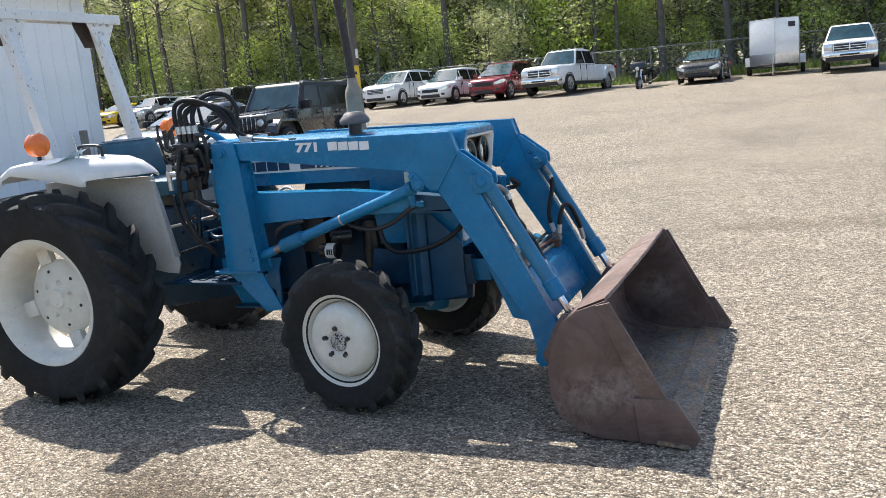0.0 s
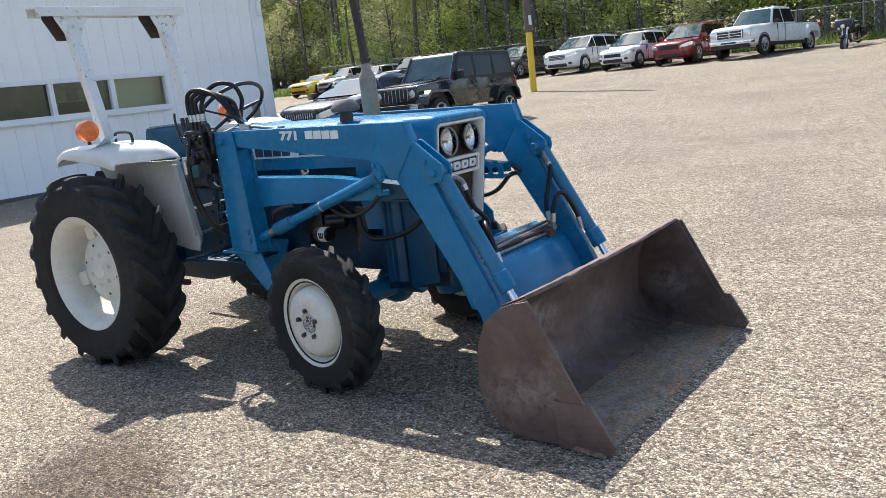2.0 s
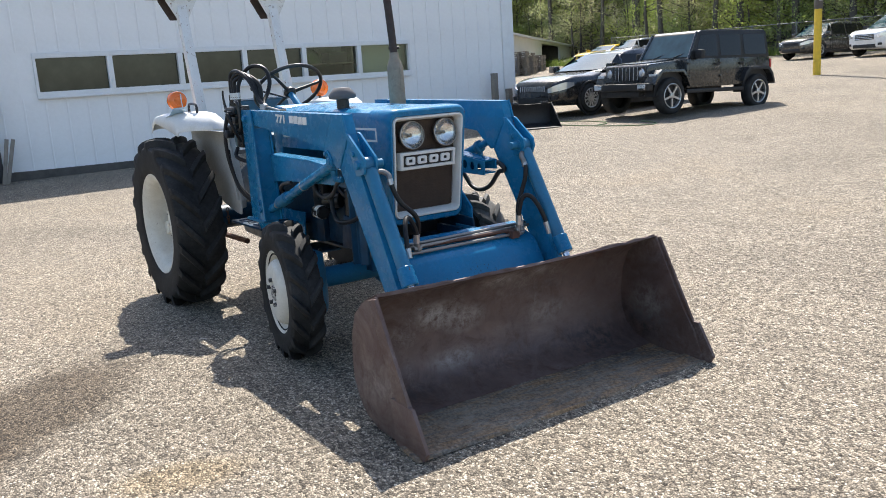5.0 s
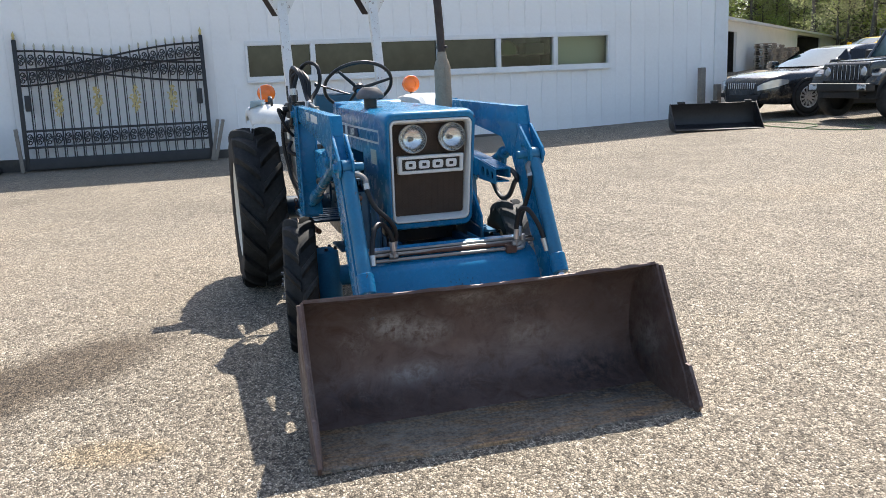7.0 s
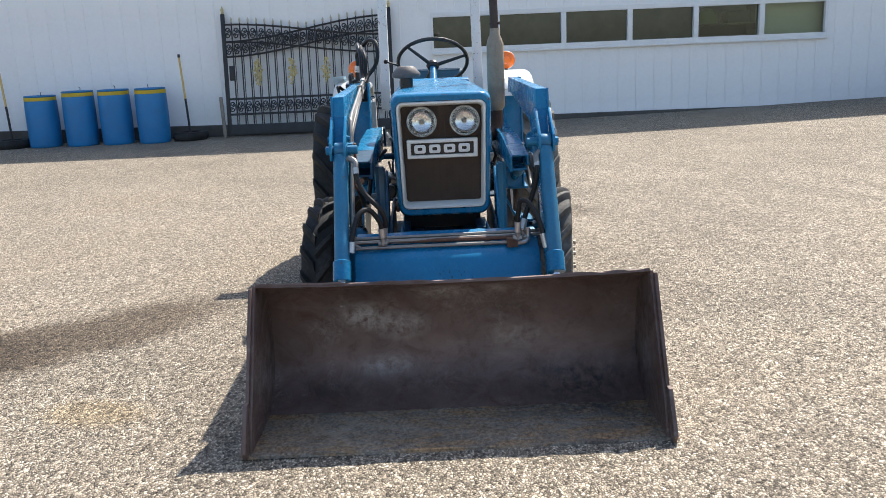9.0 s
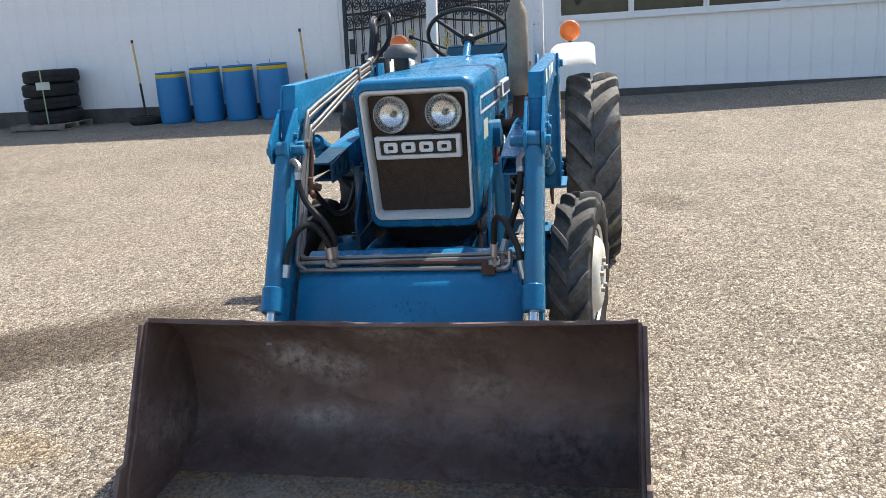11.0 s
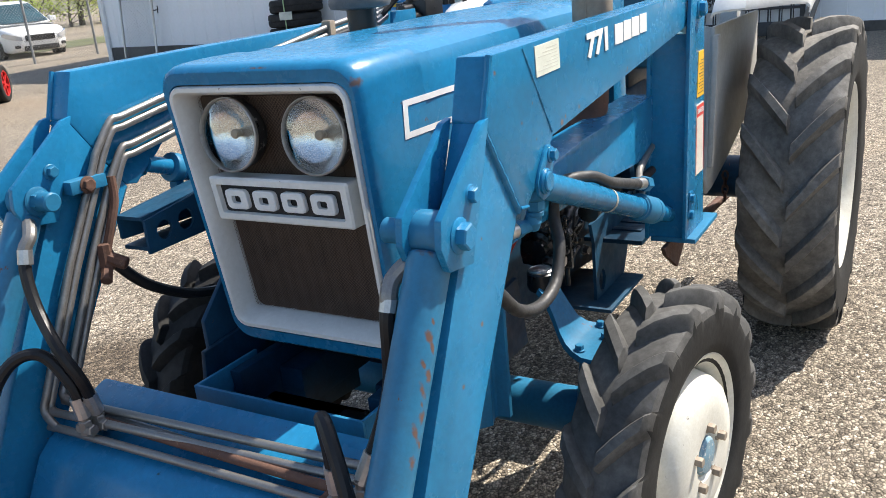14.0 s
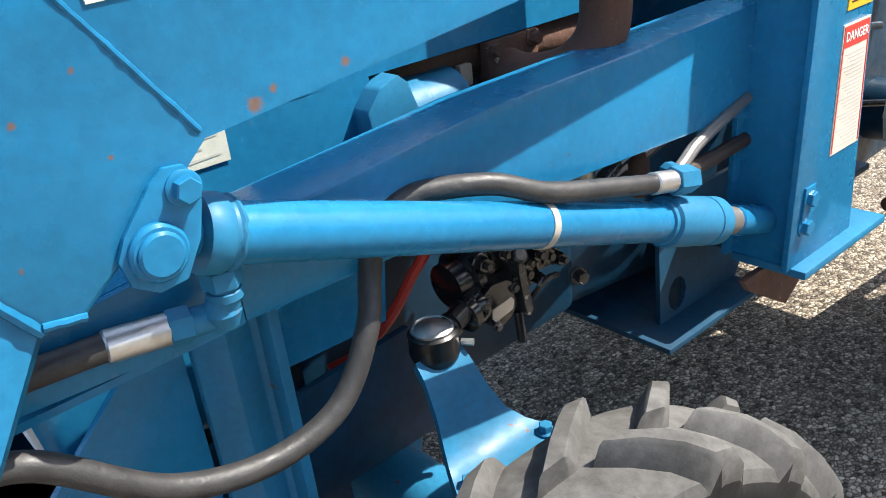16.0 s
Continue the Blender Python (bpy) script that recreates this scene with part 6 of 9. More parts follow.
    rod(bm, (0.862, yc - s * 0.016, 0.9885), (0.882, yc - s * 0.02, 0.990), 0.017, seg=6, chamfer=0.001)
    lathe(bm, [(0.0, -0.018), (0.012, -0.015), (0.018, 0.0), (0.012, 0.015), (0.0, 0.018)], (0, 0, 1), (0.836, yc - s * 0.005, 0.993), 16)
    part("elbow", bm, BLUE_WORN, cyl)
    if s > 0:
        bm = B()
        pipe(bm, [(0.87, yc - s * 0.02, 0.990), (0.95, yc - s * 0.028, 0.995), (1.04, yc - s * 0.035, 0.992), (1.09, yc - s * 0.03, 0.965), (1.07, yc - s * 0.02, 0.945), (1.015, yc - s * 0.01, 0.930), (0.924, yc - s * 0.005, 0.850), (0.826, yc - s * 0.005, 0.818), (0.742, yc - s * 0.005, 0.836), (0.687, yc - s * 0.015, 0.898), (0.660, yc - s * 0.035, 0.945), (0.640, yc - s * 0.042, 0.985), (0.590, yc - s * 0.040, 1.008), (0.505, yc - s * 0.010, 1.000), (0.430, yc + s * 0.008, 0.968), (0.330, yc + s * 0.012, 0.940), (0.235, yc + s * 0.012, 0.914)], 0.0130, 12)
        part("cylinder_hose", bm, HOSE, tractor, "thick black hydraulic hose")
        bm = B()
        rod(bm, (0.88, yc - s * 0.02, 0.990), (0.935, yc - s * 0.027, 0.9945), 0.0150, seg=14, chamfer=0.002)
        part("hose_fitting", bm, BRIGHT, tractor)
        bm = B()
        rod(bm, (0.240, yc + s * 0.012, 0.9155), (0.196, yc + s * 0.012, 0.905), 0.0155, seg=14, chamfer=0.002)
        part("hose_fitting", bm, BRIGHT, tractor, "bright crimped hose end")
        bm = B()
        rod(bm, (0.196, yc + s * 0.012, 0.905), (0.150, yc + s * 0.010, 0.893), 0.0200, seg=6, chamfer=0.001)
        rod(bm, (0.165, yc + s * 0.010, 0.897), (0.145, yc - s * 0.030, 0.892), 0.0160, seg=10)
        part("hose_elbow", bm, BLUE_WORN, tractor, "blue-painted hexagon union")
        part("rear_pipe", pipe(B(), [(0.155, yc - s * 0.010, 0.897), (0.12, yc - s * 0.020, 0.902), (0.06, yc - s * 0.035, 0.912), (-0.08, yc - s * 0.045, 0.940)], 0.0095, 10, 4), TUBE_STEEL, tractor, "dull grey pipe to the post")
        part("rear_pipe", pipe(B(), [(0.14, yc - s * 0.035, 0.880), (0.08, yc - s * 0.040, 0.872), (0.02, yc - s * 0.045, 0.868), (-0.08, yc - s * 0.045, 0.872)], 0.0120, 10, 4), EXHAUST, tractor)
        # a standing valve, its linkage and a dull hose in the gap under the beam
        bm = B()
        lathe(bm, [(0.010, 0.0), (0.014, 0.004), (0.014, 0.030), (0.017, 0.034), (0.017, 0.058), (0.012, 0.066), (0.010, 0.090), (0.015, 0.094), (0.015, 0.110), (0.0, 0.114)], (0, 0, 1), (0.06, 0.33, 0.80), 14)
        rod(bm, (0.045, 0.33, 0.902), (0.085, 0.345, 0.905), 0.011, seg=6)
        fuel = part("shut_off_valve", bm, RUSTED, tractor, "greasy brown shut-off valve")
        part("valve_rod", rod(B(), (0.085, 0.345, 0.905), (0.155, 0.355, 0.885), 0.0085, seg=10), TIE_GREY, fuel)
        part("valve_sleeve", rod(B(), (0.145, 0.353, 0.888), (0.235, 0.365, 0.855), 0.0120, seg=12, chamfer=0.002), BLACK_SCUFFED, fuel)
        part("valve_bell", lathe(B(), [(0.014, 0.0), (0.026, 0.010), (0.030, 0.030), (0.026, 0.055), (0.0, 0.060)], (1, 0.1, -0.3), (0.225, 0.364, 0.858), 16), BLACK_PART, fuel)
    else:
        for pts in ([(0.87, yc + 0.02, 0.990), (0.80, yc + 0.03, 0.965), (0.70, yc + 0.05, 0.90), (0.58, yc + 0.06, 0.865), (0.46, yc + 0.07, 0.885), (0.36, yc + 0.11, 0.94), (0.28, yc + 0.16, 0.98)],
                    [(0.20, yc + 0.03, 0.925), (0.12, yc + 0.02, 0.915), (0.04, yc + 0.03, 0.885), (0.00, yc + 0.06, 0.84)]):
            part("cylinder_hose", pipe(B(), pts, 0.0115, 10), HOSE, tractor, "thin black hydraulic hose")

# cross beam between the legs, with its pipes
bm = B()
prism(bm, [(1.17, 0.68), (1.33, 0.615), (1.36, 0.59), (1.47, 0.40), (1.455, 0.385), (1.28, 0.42)], -0.425, 0.436, 0.01)
part("cross_tube", bm, BLUE_SCRAPED, tractor, "blue folded cross beam, scraped on its face")
upper = [(-0.07, 1.366), (0.19, 1.336), (0.867, 1.236), (1.012, 1.213), (1.062, 1.156), (1.185, 0.941), (1.305, 0.700), (1.318, 0.668)]
lower = [(-0.07, 1.338), (0.19, 1.308), (0.857, 1.172), (0.996, 1.150), (1.042, 1.092), (1.135, 0.930), (1.235, 0.735), (1.270, 0.685)]
for run, dz, (xe, ye, z) in ((upper, 0.0, (1.312, 0.345, 0.636)), (upper, -0.021, (1.262, 0.430, 0.660)), (lower, 0.0, (1.235, 0.430, 0.670)), (lower, -0.021, (1.285, 0.20, 0.650))):
    line = [Vector((x + dz * 0.75 * (x > 1.02), -0.436 + 0.004 * (x > 0.9), zz + dz * (1.0 if x < 1.02 else 0.45 if x < 1.25 else 0.0))) for x, zz in run]
    line += [Vector((line[-1].x + 0.003, -0.395, z + 0.004)), Vector((xe, ye, z))]
    pts = []
    for p, q in zip(line, line[1:]):
        d = (q - p).length
        pts += [p] if d < 0.08 else [p, p.lerp(q, 0.03 / d), p.lerp(q, 1 - 0.03 / d)]
    part("steel_pipe", pipe(B(), pts + [line[-1]], 0.0085, 12, 4), TUBE_STEEL, tractor, "thin steel hydraulic pipe")
part("rusted_pipe", rod(B(), (1.288, -0.33, 0.660), (1.296, 0.36, 0.655), 0.009, seg=12), RUSTED, tractor, "thin rusted hydraulic pipe")
part("pipe_bracket", box(B(), 1.285, 1.345, 0.285, 0.335, 0.618, 0.658, 0.004), RUSTED, tractor, "rusted pipe bracket")
part("pipe_elbow", pipe(B(), [(1.312, 0.33, 0.636), (1.312, 0.375, 0.638), (1.30, 0.385, 0.66), (1.30, 0.385, 0.70)], 0.014, 10, 4), BRIGHT, tractor)
bm = B()
pipe(bm, [(1.10, -0.425, 0.955), (1.08, -0.42, 0.91), (1.016, -0.40, 0.838), (0.88, -0.40, 0.769), (0.71, -0.40, 0.745), (0.63, -0.39, 0.79), (0.60, -0.38, 0.86)], 0.013, 10)
part("feed_hose", bm, HOSE_BLACK, tractor, "sagging black hose")
part("drop_pipe", pipe(B(), [(1.045, -0.425, 1.10), (1.052, -0.42, 1.05), (1.075, -0.418, 1.00), (1.100, -0.42, 0.945)], 0.0100, 10, 4), RUSTED, tractor, "rusted drop pipe")
bm = B()
rod(bm, (1.100, -0.425, 0.965), (1.104, -0.422, 0.905), 0.017, seg=8, chamfer=0.003)
rod(bm, (1.102, -0.424, 0.935), (1.080, -0.385, 0.915), 0.015, seg=8, chamfer=0.003)
rod(bm, (1.104, -0.422, 0.912), (1.130, -0.40, 0.890), 0.013, seg=8, chamfer=0.002)
part("pipe_tee", bm, RUSTED, tractor, "rusty pipe tee")
for s in (-1, 1):
    top = Vector((1.215, s * 0.485 + (0.0 if s > 0 else 0.015), 1.09))
    tip = Vector((1.262, 0.436, 1.030)) if s > 0 else Vector((1.276, -0.400, 1.036))
    part("port_elbow", pipe(B(), [top + Vector((0.028, -s * 0.025, -0.042)), tip.lerp(top, 0.3), tip, tip + Vector((0.016, 0.0, -0.02)), tip + Vector((0.020, 0.0, -0.05))], 0.0135, 10, 4), TUBE_STEEL, tractor, "corroded pipe elbow")
for y, x in ((-0.292, 1.325), (-0.285, 1.300), (0.335, 1.338), (0.361, 1.306)):
    bm = B()
    rod(bm, (x, y, 0.650), (x, y, 0.682), 0.0135, seg=6, chamfer=0.002)
    rod(bm, (x, y - 0.022, 0.662), (x, y + 0.022, 0.662), 0.0125, seg=6, chamfer=0.002)
    rod(bm, (x, y, 0.68), (x + 0.002, y, 0.702), 0.0105, seg=12)
    part("pipe_union", bm, TUBE_STEEL, tractor, "dull steel pipe union")
for pts in ([(1.325, -0.292, 0.688), (1.330, -0.300, 0.76), (1.348, -0.345, 0.824), (1.388, -0.39, 0.812), (1.440, -0.42, 0.73), (1.468, -0.426, 0.655)],
            [(1.300, -0.285, 0.690), (1.322, -0.275, 0.765), (1.335, -0.300, 0.83), (1.318, -0.365, 0.90), (1.305, -0.395, 0.97), (1.292, -0.400, 1.015)],
            [(1.338, 0.335, 0.690), (1.346, 0.338, 0.77), (1.366, 0.350, 0.836), (1.395, 0.385, 0.832), (1.425, 0.430, 0.74), (1.446, 0.452, 0.635)],
            [(1.306, 0.361, 0.690), (1.275, 0.385, 0.77), (1.275, 0.415, 0.85), (1.288, 0.432, 0.92), (1.290, 0.437, 0.975), (1.278, 0.437, 1.005)]):
    bm = B()
    pipe(bm, pts, 0.012, 10)
    part("short_hose", bm, HOSE_BLACK, tractor, "looped black hydraulic hose")
    for a, b in ((pts[0], pts[1]), (pts[-1], pts[-2])):
        part("hose_fitting", rod(B(), a, Vector(a).lerp(Vector(b), 0.6), 0.0145, seg=10), BRIGHT, tractor)
for args in ((1.060, 1.150, -0.452, -0.418, 1.084, 1.112), (0.178, 0.204, -0.454, -0.422, 1.275, 1.352)):
    part("pipe_clamp", box(B(), *args, 0.003), BLUE_WORN if args[0] > 1 else MUFFLER, tractor)
bolt(tractor, (1.110, -0.418, 1.098), (0, 1, 0), 0.014, 0.012, RUSTED, "clamp_bolt", "rusted clamp bolt")
# hydraulic valve and its hoses behind the right post
valve = part("control_valve", box(B(), -0.43, -0.31, -0.565, -0.47, 1.15, 1.33, 0.010), BLACK_PART, tractor, "black hydraulic control valve")
valve.location = (-0.04, 0.045, 0.045)
for k in range(3):
    z = 1.17 + 0.055 * k
    part("spool_section", box(B(), -0.445, -0.295, -0.585, -0.555, z, z + 0.044, 0.008), BLACK_PART, valve)
    part("spool_cap", rod(B(), (-0.50, -0.53, z + 0.022), (-0.24, -0.53, z + 0.022), 0.017, seg=14, chamfer=0.004), BLACK_PART, valve)
    bolt(valve, (-0.43, -0.585, z + 0.022), (0, -1, 0), 0.008, 0.01, BLACK_PART, "valve_bolt")
part("relief_cap", rod(B(), (-0.37, -0.625, 1.16), (-0.37, -0.575, 1.16), 0.026, seg=14, chamfer=0.004), BLACK_PART, valve)
part("relief_cap", rod(B(), (-0.335, -0.615, 1.285), (-0.335, -0.575, 1.285), 0.018, seg=6, chamfer=0.003), BLACK_PART, valve)
part("valve_foot", box(B(), -0.42, -0.32, -0.54, -0.48, 1.07, 1.152, 0.012), BLACK_PART, valve)
for k in range(4):
    part("port", rod(B(), (-0.42 + 0.035 * k, -0.535, 1.325), (-0.42 + 0.035 * k, -0.535, 1.385), 0.014, seg=8), BLACK_PART, valve)
for k in range(2):
    part("control_lever", pipe(B(), [(-0.49, -0.53, 1.21 + 0.07 * k), (-0.53, -0.54, 1.25 + 0.05 * k), (-0.55, -0.55, 1.36 + 0.03 * k), (-0.545, -0.55, 1.43)], 0.006, 8, 4), BLACK_PART, valve)
for k in range(4):
    x = -0.46 + 0.035 * k
    if k < 3:
        up, out = 0.014 * (2 - k), 0.018 * k
        pts = [(x, -0.490, 1.43), (x - 0.018, -0.488, 1.48), (x - 0.012, -0.485, 1.53 + up), (x + 0.04, -0.480 + out, 1.560 + up), (x + 0.13, -0.475 + out, 1.550 + up), (x + 0.22, -0.455 + out, 1.495 + up), (-0.13, -0.445 + 0.4 * out, 1.405 - 0.01 * k), (-0.06, -0.438, 1.368 - 0.014 * k)]
    else:
        pts = [(x, -0.490, 1.43), (x - 0.02, -0.475, 1.50), (x + 0.0, -0.44, 1.575), (x + 0.06, -0.40, 1.612), (x + 0.13, -0.355, 1.592), (x + 0.17, -0.345, 1.52), (x + 0.175, -0.365, 1.45), (x + 0.21, -0.41, 1.395), (-0.08, -0.436, 1.345)]
    part("valve_hose", pipe(B(), pts, 0.0125, 10), HOSE_BLACK, tractor, "looped black hydraulic hose")
    part("hose_fitting", rod(B(), (x, -0.490, 1.415), (x - 0.006, -0.489, 1.455), 0.0155, seg=10), BRIGHT, tractor)
    z = 1.368 - 0.014 * k
    part("hose_fitting", rod(B(), (-0.115, -0.441, z + 0.016), (-0.045, -0.437, z - 0.004), 0.0145, seg=10), BRIGHT, tractor)
part("guard_frame", pipe(B(), [(-0.29, -0.57, 1.36), (-0.25, -0.575, 1.355), (-0.235, -0.575, 1.33), (-0.228, -0.575, 1.22), (-0.24, -0.572, 1.19), (-0.30, -0.565, 1.185)], 0.011, 8, 4), BLACK_PART, valve)
part("cross_bar", rod(B(), (-0.30, -0.50, 1.275), (-0.18, -0.50, 1.275), 0.016, seg=12), BLACK_PART, valve)
part("end_plug", lathe(B(), [(0.024, 0.0), (0.024, 0.022), (0.019, 0.027), (0.012, 0.024), (0.0, 0.024)], (0, -1, 0), (-0.36, -0.575, 1.185), 16), BLACK_SCUFFED, valve)
part("side_fitting", rod(B(), (-0.445, -0.555, 1.165), (-0.505, -0.565, 1.165), 0.015, seg=8), BRIGHT, valve)
part("side_fitting", rod(B(), (-0.505, -0.566, 1.18), (-0.500, -0.566, 1.08), 0.014, seg=10), BRIGHT, valve)
for x in (-0.545, -0.50):
    part("lever_stub", rod(B(), (x, -0.50, 1.30), (x - 0.004, -0.50, 1.40), 0.012, seg=10, chamfer=0.002), BLACK_PART, valve)
for pts, r in (([(-0.500, -0.566, 1.10), (-0.495, -0.565, 1.03), (-0.455, -0.56, 0.93), (-0.40, -0.55, 0.86), (-0.33, -0.50, 0.78)], 0.012),
               ([(-0.41, -0.575, 1.33), (-0.42, -0.60, 1.22), (-0.425, -0.60, 1.08), (-0.41, -0.58, 0.95), (-0.37, -0.56, 0.85), (-0.32, -0.50, 0.76)], 0.012),
               ([(-0.34, -0.56, 1.12), (-0.30, -0.58, 1.06), (-0.22, -0.46, 1.0), (-0.15, -0.42, 0.96)], 0.012),
               ([(-0.30, -0.60, 1.30), (-0.24, -0.64, 1.33), (-0.235, -0.60, 1.22), (-0.30, -0.55, 1.16)], 0.010)):
    part("return_hose", pipe(B(), [(x - 0.02, y + 0.03, z) for x, y, z in pts], r, 10), HOSE_BLACK, tractor, "hanging black hose")

# ---- the loader bucket ----
bucket = thing("loader_bucket", pose(-2.520, 4.176, 0.0, 0, 0, -1.05) @ Matrix.Diagonal((1, 0.988, 0.985, 1)), "browned bare steel loader bucket resting on the gravel", "bucket")
prof = [(2.16, 0.006), (1.95, 0.008), (1.80, 0.018), (1.70, 0.048), (1.63, 0.105), (1.595, 0.19), (1.592, 0.30), (1.61, 0.41), (1.65, 0.50), (1.73, 0.565), (1.84, 0.612)]


def skin_strip(bm, pts, y0, y1, t, wave=0.0):
    """A bent plate of thickness t along pts, cut into stations so that its edges can be uneven."""
    n = 24
    rnd = random.Random(5)
    dents = [rnd.uniform(-1, 1) * wave for _ in range(n + 1)]
    front, back = [], []
    for i, (x, z) in enumerate(pts):
        a, b = pts[max(i - 1, 0)], pts[min(i + 1, len(pts) - 1)]
        d = Vector((b[0] - a[0], 0, b[1] - a[1])).normalized()
        nrm = Vector((-d.z, 0, d.x)) * -t
        ragged = 1.0 if i == len(pts) - 1 else 0.0
        sag = 0.5 if i == len(pts) - 2 else ragged
        bow = [sag * wave * 2.0 * ((2 * k / n - 1) ** 2 - 1) for k in range(n + 1)]
        front.append([bm.verts.new((x + sag * dents[k] * 0.8, y0 + (y1 - y0) * k / n, z + bow[k] + sag * dents[k])) for k in range(n + 1)])
        back.append([bm.verts.new(Vector((x + sag * dents[k] * 0.8, y0 + (y1 - y0) * k / n, z + bow[k] + sag * dents[k])) + nrm) for k in range(n + 1)])
    for grid in (front, back):
        for a, b in zip(grid, grid[1:]):
            for k in range(n):
                bm.faces.new((a[k], a[k + 1], b[k + 1], b[k]))
    for a, b in ((front[0], back[0]), (front[-1], back[-1]), ([r[0] for r in front], [r[0] for r in back]), ([r[-1] for r in front], [r[-1] for r in back])):
        for k in range(len(a) - 1):
            bm.faces.new((a[k], a[k + 1], b[k + 1], b[k]))
    return bm


bm = skin_strip(B(), [(x, z + 0.008) for x, z in prof[2:]], -0.82, 0.82, -0.008, 0.006)
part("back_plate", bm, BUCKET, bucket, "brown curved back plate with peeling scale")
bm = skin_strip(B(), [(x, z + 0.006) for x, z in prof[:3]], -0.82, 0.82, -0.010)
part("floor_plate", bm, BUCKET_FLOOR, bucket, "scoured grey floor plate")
bm = B()
prism(bm, [(2.165, 0.002), (2.155, 0.016), (2.03, 0.026), (2.03, 0.014)], -0.87, 0.87, 0.001)
part("cutting_edge", bm, BUCKET_FLOOR, bucket, "worn steel cutting edge")
bm = B()
rnd = random.Random(12)
rings = []
for k in range(25):
    dip = 0.012 * ((k / 12 - 1) ** 2 - 1) - 0.003 + rnd.uniform(-0.0015, 0.0015)
    rings.append([bm.verts.new((x + rnd.uniform(-0.001, 0.001), -0.82 + 1.64 * k / 24, z + dip)) for x, z in ((1.842, 0.618), (1.838, 0.626), (1.83, 0.628), (1.72, 0.583), (1.725, 0.572))])
for a, b in zip(rings, rings[1:]):
    for i in range(5):
        bm.faces.new((a[i], a[(i + 1) % 5], b[(i + 1) % 5], b[i]))
bm.faces.new(rings[0])
bm.faces.new(rings[-1])
part("top_lip", bm, BUCKET, bucket)
for s in (-1, 1):
    bm = B()
    prism(bm, [(1.845, 0.62), (1.72, 0.572), (1.64, 0.505), (1.598, 0.41), (1.58, 0.30), (1.583, 0.19), (1.62, 0.098), (1.69, 0.04), (1.79, 0.008), (2.15, 0.004), (2.10, 0.15), (2.02, 0.27)], s * 0.820, s * 0.832, 0.002)
    part("side_plate", bm, BUCKET, bucket, "brown flat side plate")
    bm = B()
    prism(bm, [(1.862, 0.615), (1.80, 0.60), (1.98, 0.19), (2.085, 0.19)], s * 0.832, s * 0.846, 0.003)
    part("edge_strap", bm, BUCKET, bucket)
    bm = B()
    prism(bm, [(1.94, 0.205), (2.11, 0.205), (2.205, 0.045), (2.18, 0.006), (1.96, 0.006)], s * 0.832, s * 0.850, 0.004)
    part("side_cutter", bm, BUCKET, bucket, "bolted-on side cutter plate")
    for y in (0.435, 0.535):
        bm = B()
        prism(bm, [(1.575, 0.475), (1.63, 0.48), (1.60, 0.40), (1.582, 0.30), (1.584, 0.215), (1.50, 0.215), (1.47, 0.27), (1.54, 0.42)], s * (y - 0.006), s * (y + 0.006), 0.002)
        part("pivot_ear", bm, BUCKET, bucket)
    part("pin", rod(B(), (1.59, s * 0.43, 0.435), (1.59, s * 0.54, 0.435), 0.012, seg=12), BUCKET, bucket)
    part("pin", rod(B(), (1.50, s * 0.43, 0.265), (1.50, s * 0.545, 0.265), 0.016, seg=12), BUCKET, bucket)


# ---- the white building and what stands along it ----
FX = -14.5                                   # its face
SOUTH, NORTH = -12.3, 15.15
W0, W1, WZ0, WZ1 = 4.25, 12.15, 1.58, 2.27   # the strip of windows
EAVE = 4.35
bm = B()
box(bm, FX - 0.20, FX - 0.03, SOUTH, W0, -0.3, EAVE)
wall = part("wall_east", bm, SIDING, None, smooth=False)
tagged(wall, "long white ribbed metal wall of a shed", "wall", kind="structure")
bm = B()
box(bm, FX - 0.20, FX - 0.03, W0, W1, -0.3, WZ0)
box(bm, FX - 0.20, FX - 0.03, W0, W1, WZ1, EAVE)
box(bm, FX - 0.20, FX - 0.03, W1, NORTH, -0.3, EAVE)
part("wall_core", bm, SIDING, wall, smooth=False)


def panel_mesh(z0, z1):
    """One sheet of siding, with a folded rib along its edge."""
    me = bpy.data.meshes.new("panel")
    w = 0.362
    prof = [(0.0, 0.0), (0.0, 0.015), (0.020, 0.015), (0.032, 0.008), (w - 0.002, 0.008), (w - 0.002, 0.0)]
    vs = [(FX - 0.03 + d, y, z) for z in (z0, z1) for y, d in prof]
    n = len(prof)
    me.from_pydata(vs, [], [tuple(range(n)), tuple(range(2 * n - 1, n - 1, -1))] + [(i, i + n, (i + 1) % n + n, (i + 1) % n) for i in range(n)])
    me.materials.append(SIDING)
    return me


tall, low, high = panel_mesh(0.0, EAVE - 0.06), panel_mesh(0.0, WZ0 - 0.07), panel_mesh(WZ1 + 0.06, EAVE - 0.06)
y = SOUTH
while y < NORTH - 0.3:
    inside = y + 0.362 > W0 - 0.05 and y < W1 + 0.05
    for me in ((low, high) if inside else (tall,)):
        ob = new("panel", me)
        ob.location = (0, y, 0)
        ob.parent = wall
    y += 0.362
PANELS_END = y
bm = B()
ends = ((SOUTH, 0.47), (-5.0, 0.38), (4.0, 0.25), (NORTH, 0.20))
ring_skin(bm, [[bm.verts.new((x, y, z)) for x, z in ((FX - 0.03, -0.3), (FX + 0.02, -0.3), (FX + 0.02, top - 0.01), (FX + 0.01, top), (FX - 0.03, top))] for y, top in ends])
tagged(part("baseboard", bm, PLINTH), "dark weathered board along the wall's foot", "plinth", kind="structure")
bm = B()
box(bm, -26.0, FX - 0.03, NORTH - 0.17, NORTH, -0.3, EAVE)
tagged(part("wall_north", bm, SIDING), "white metal end wall", "wall", kind="structure")
bm = B()
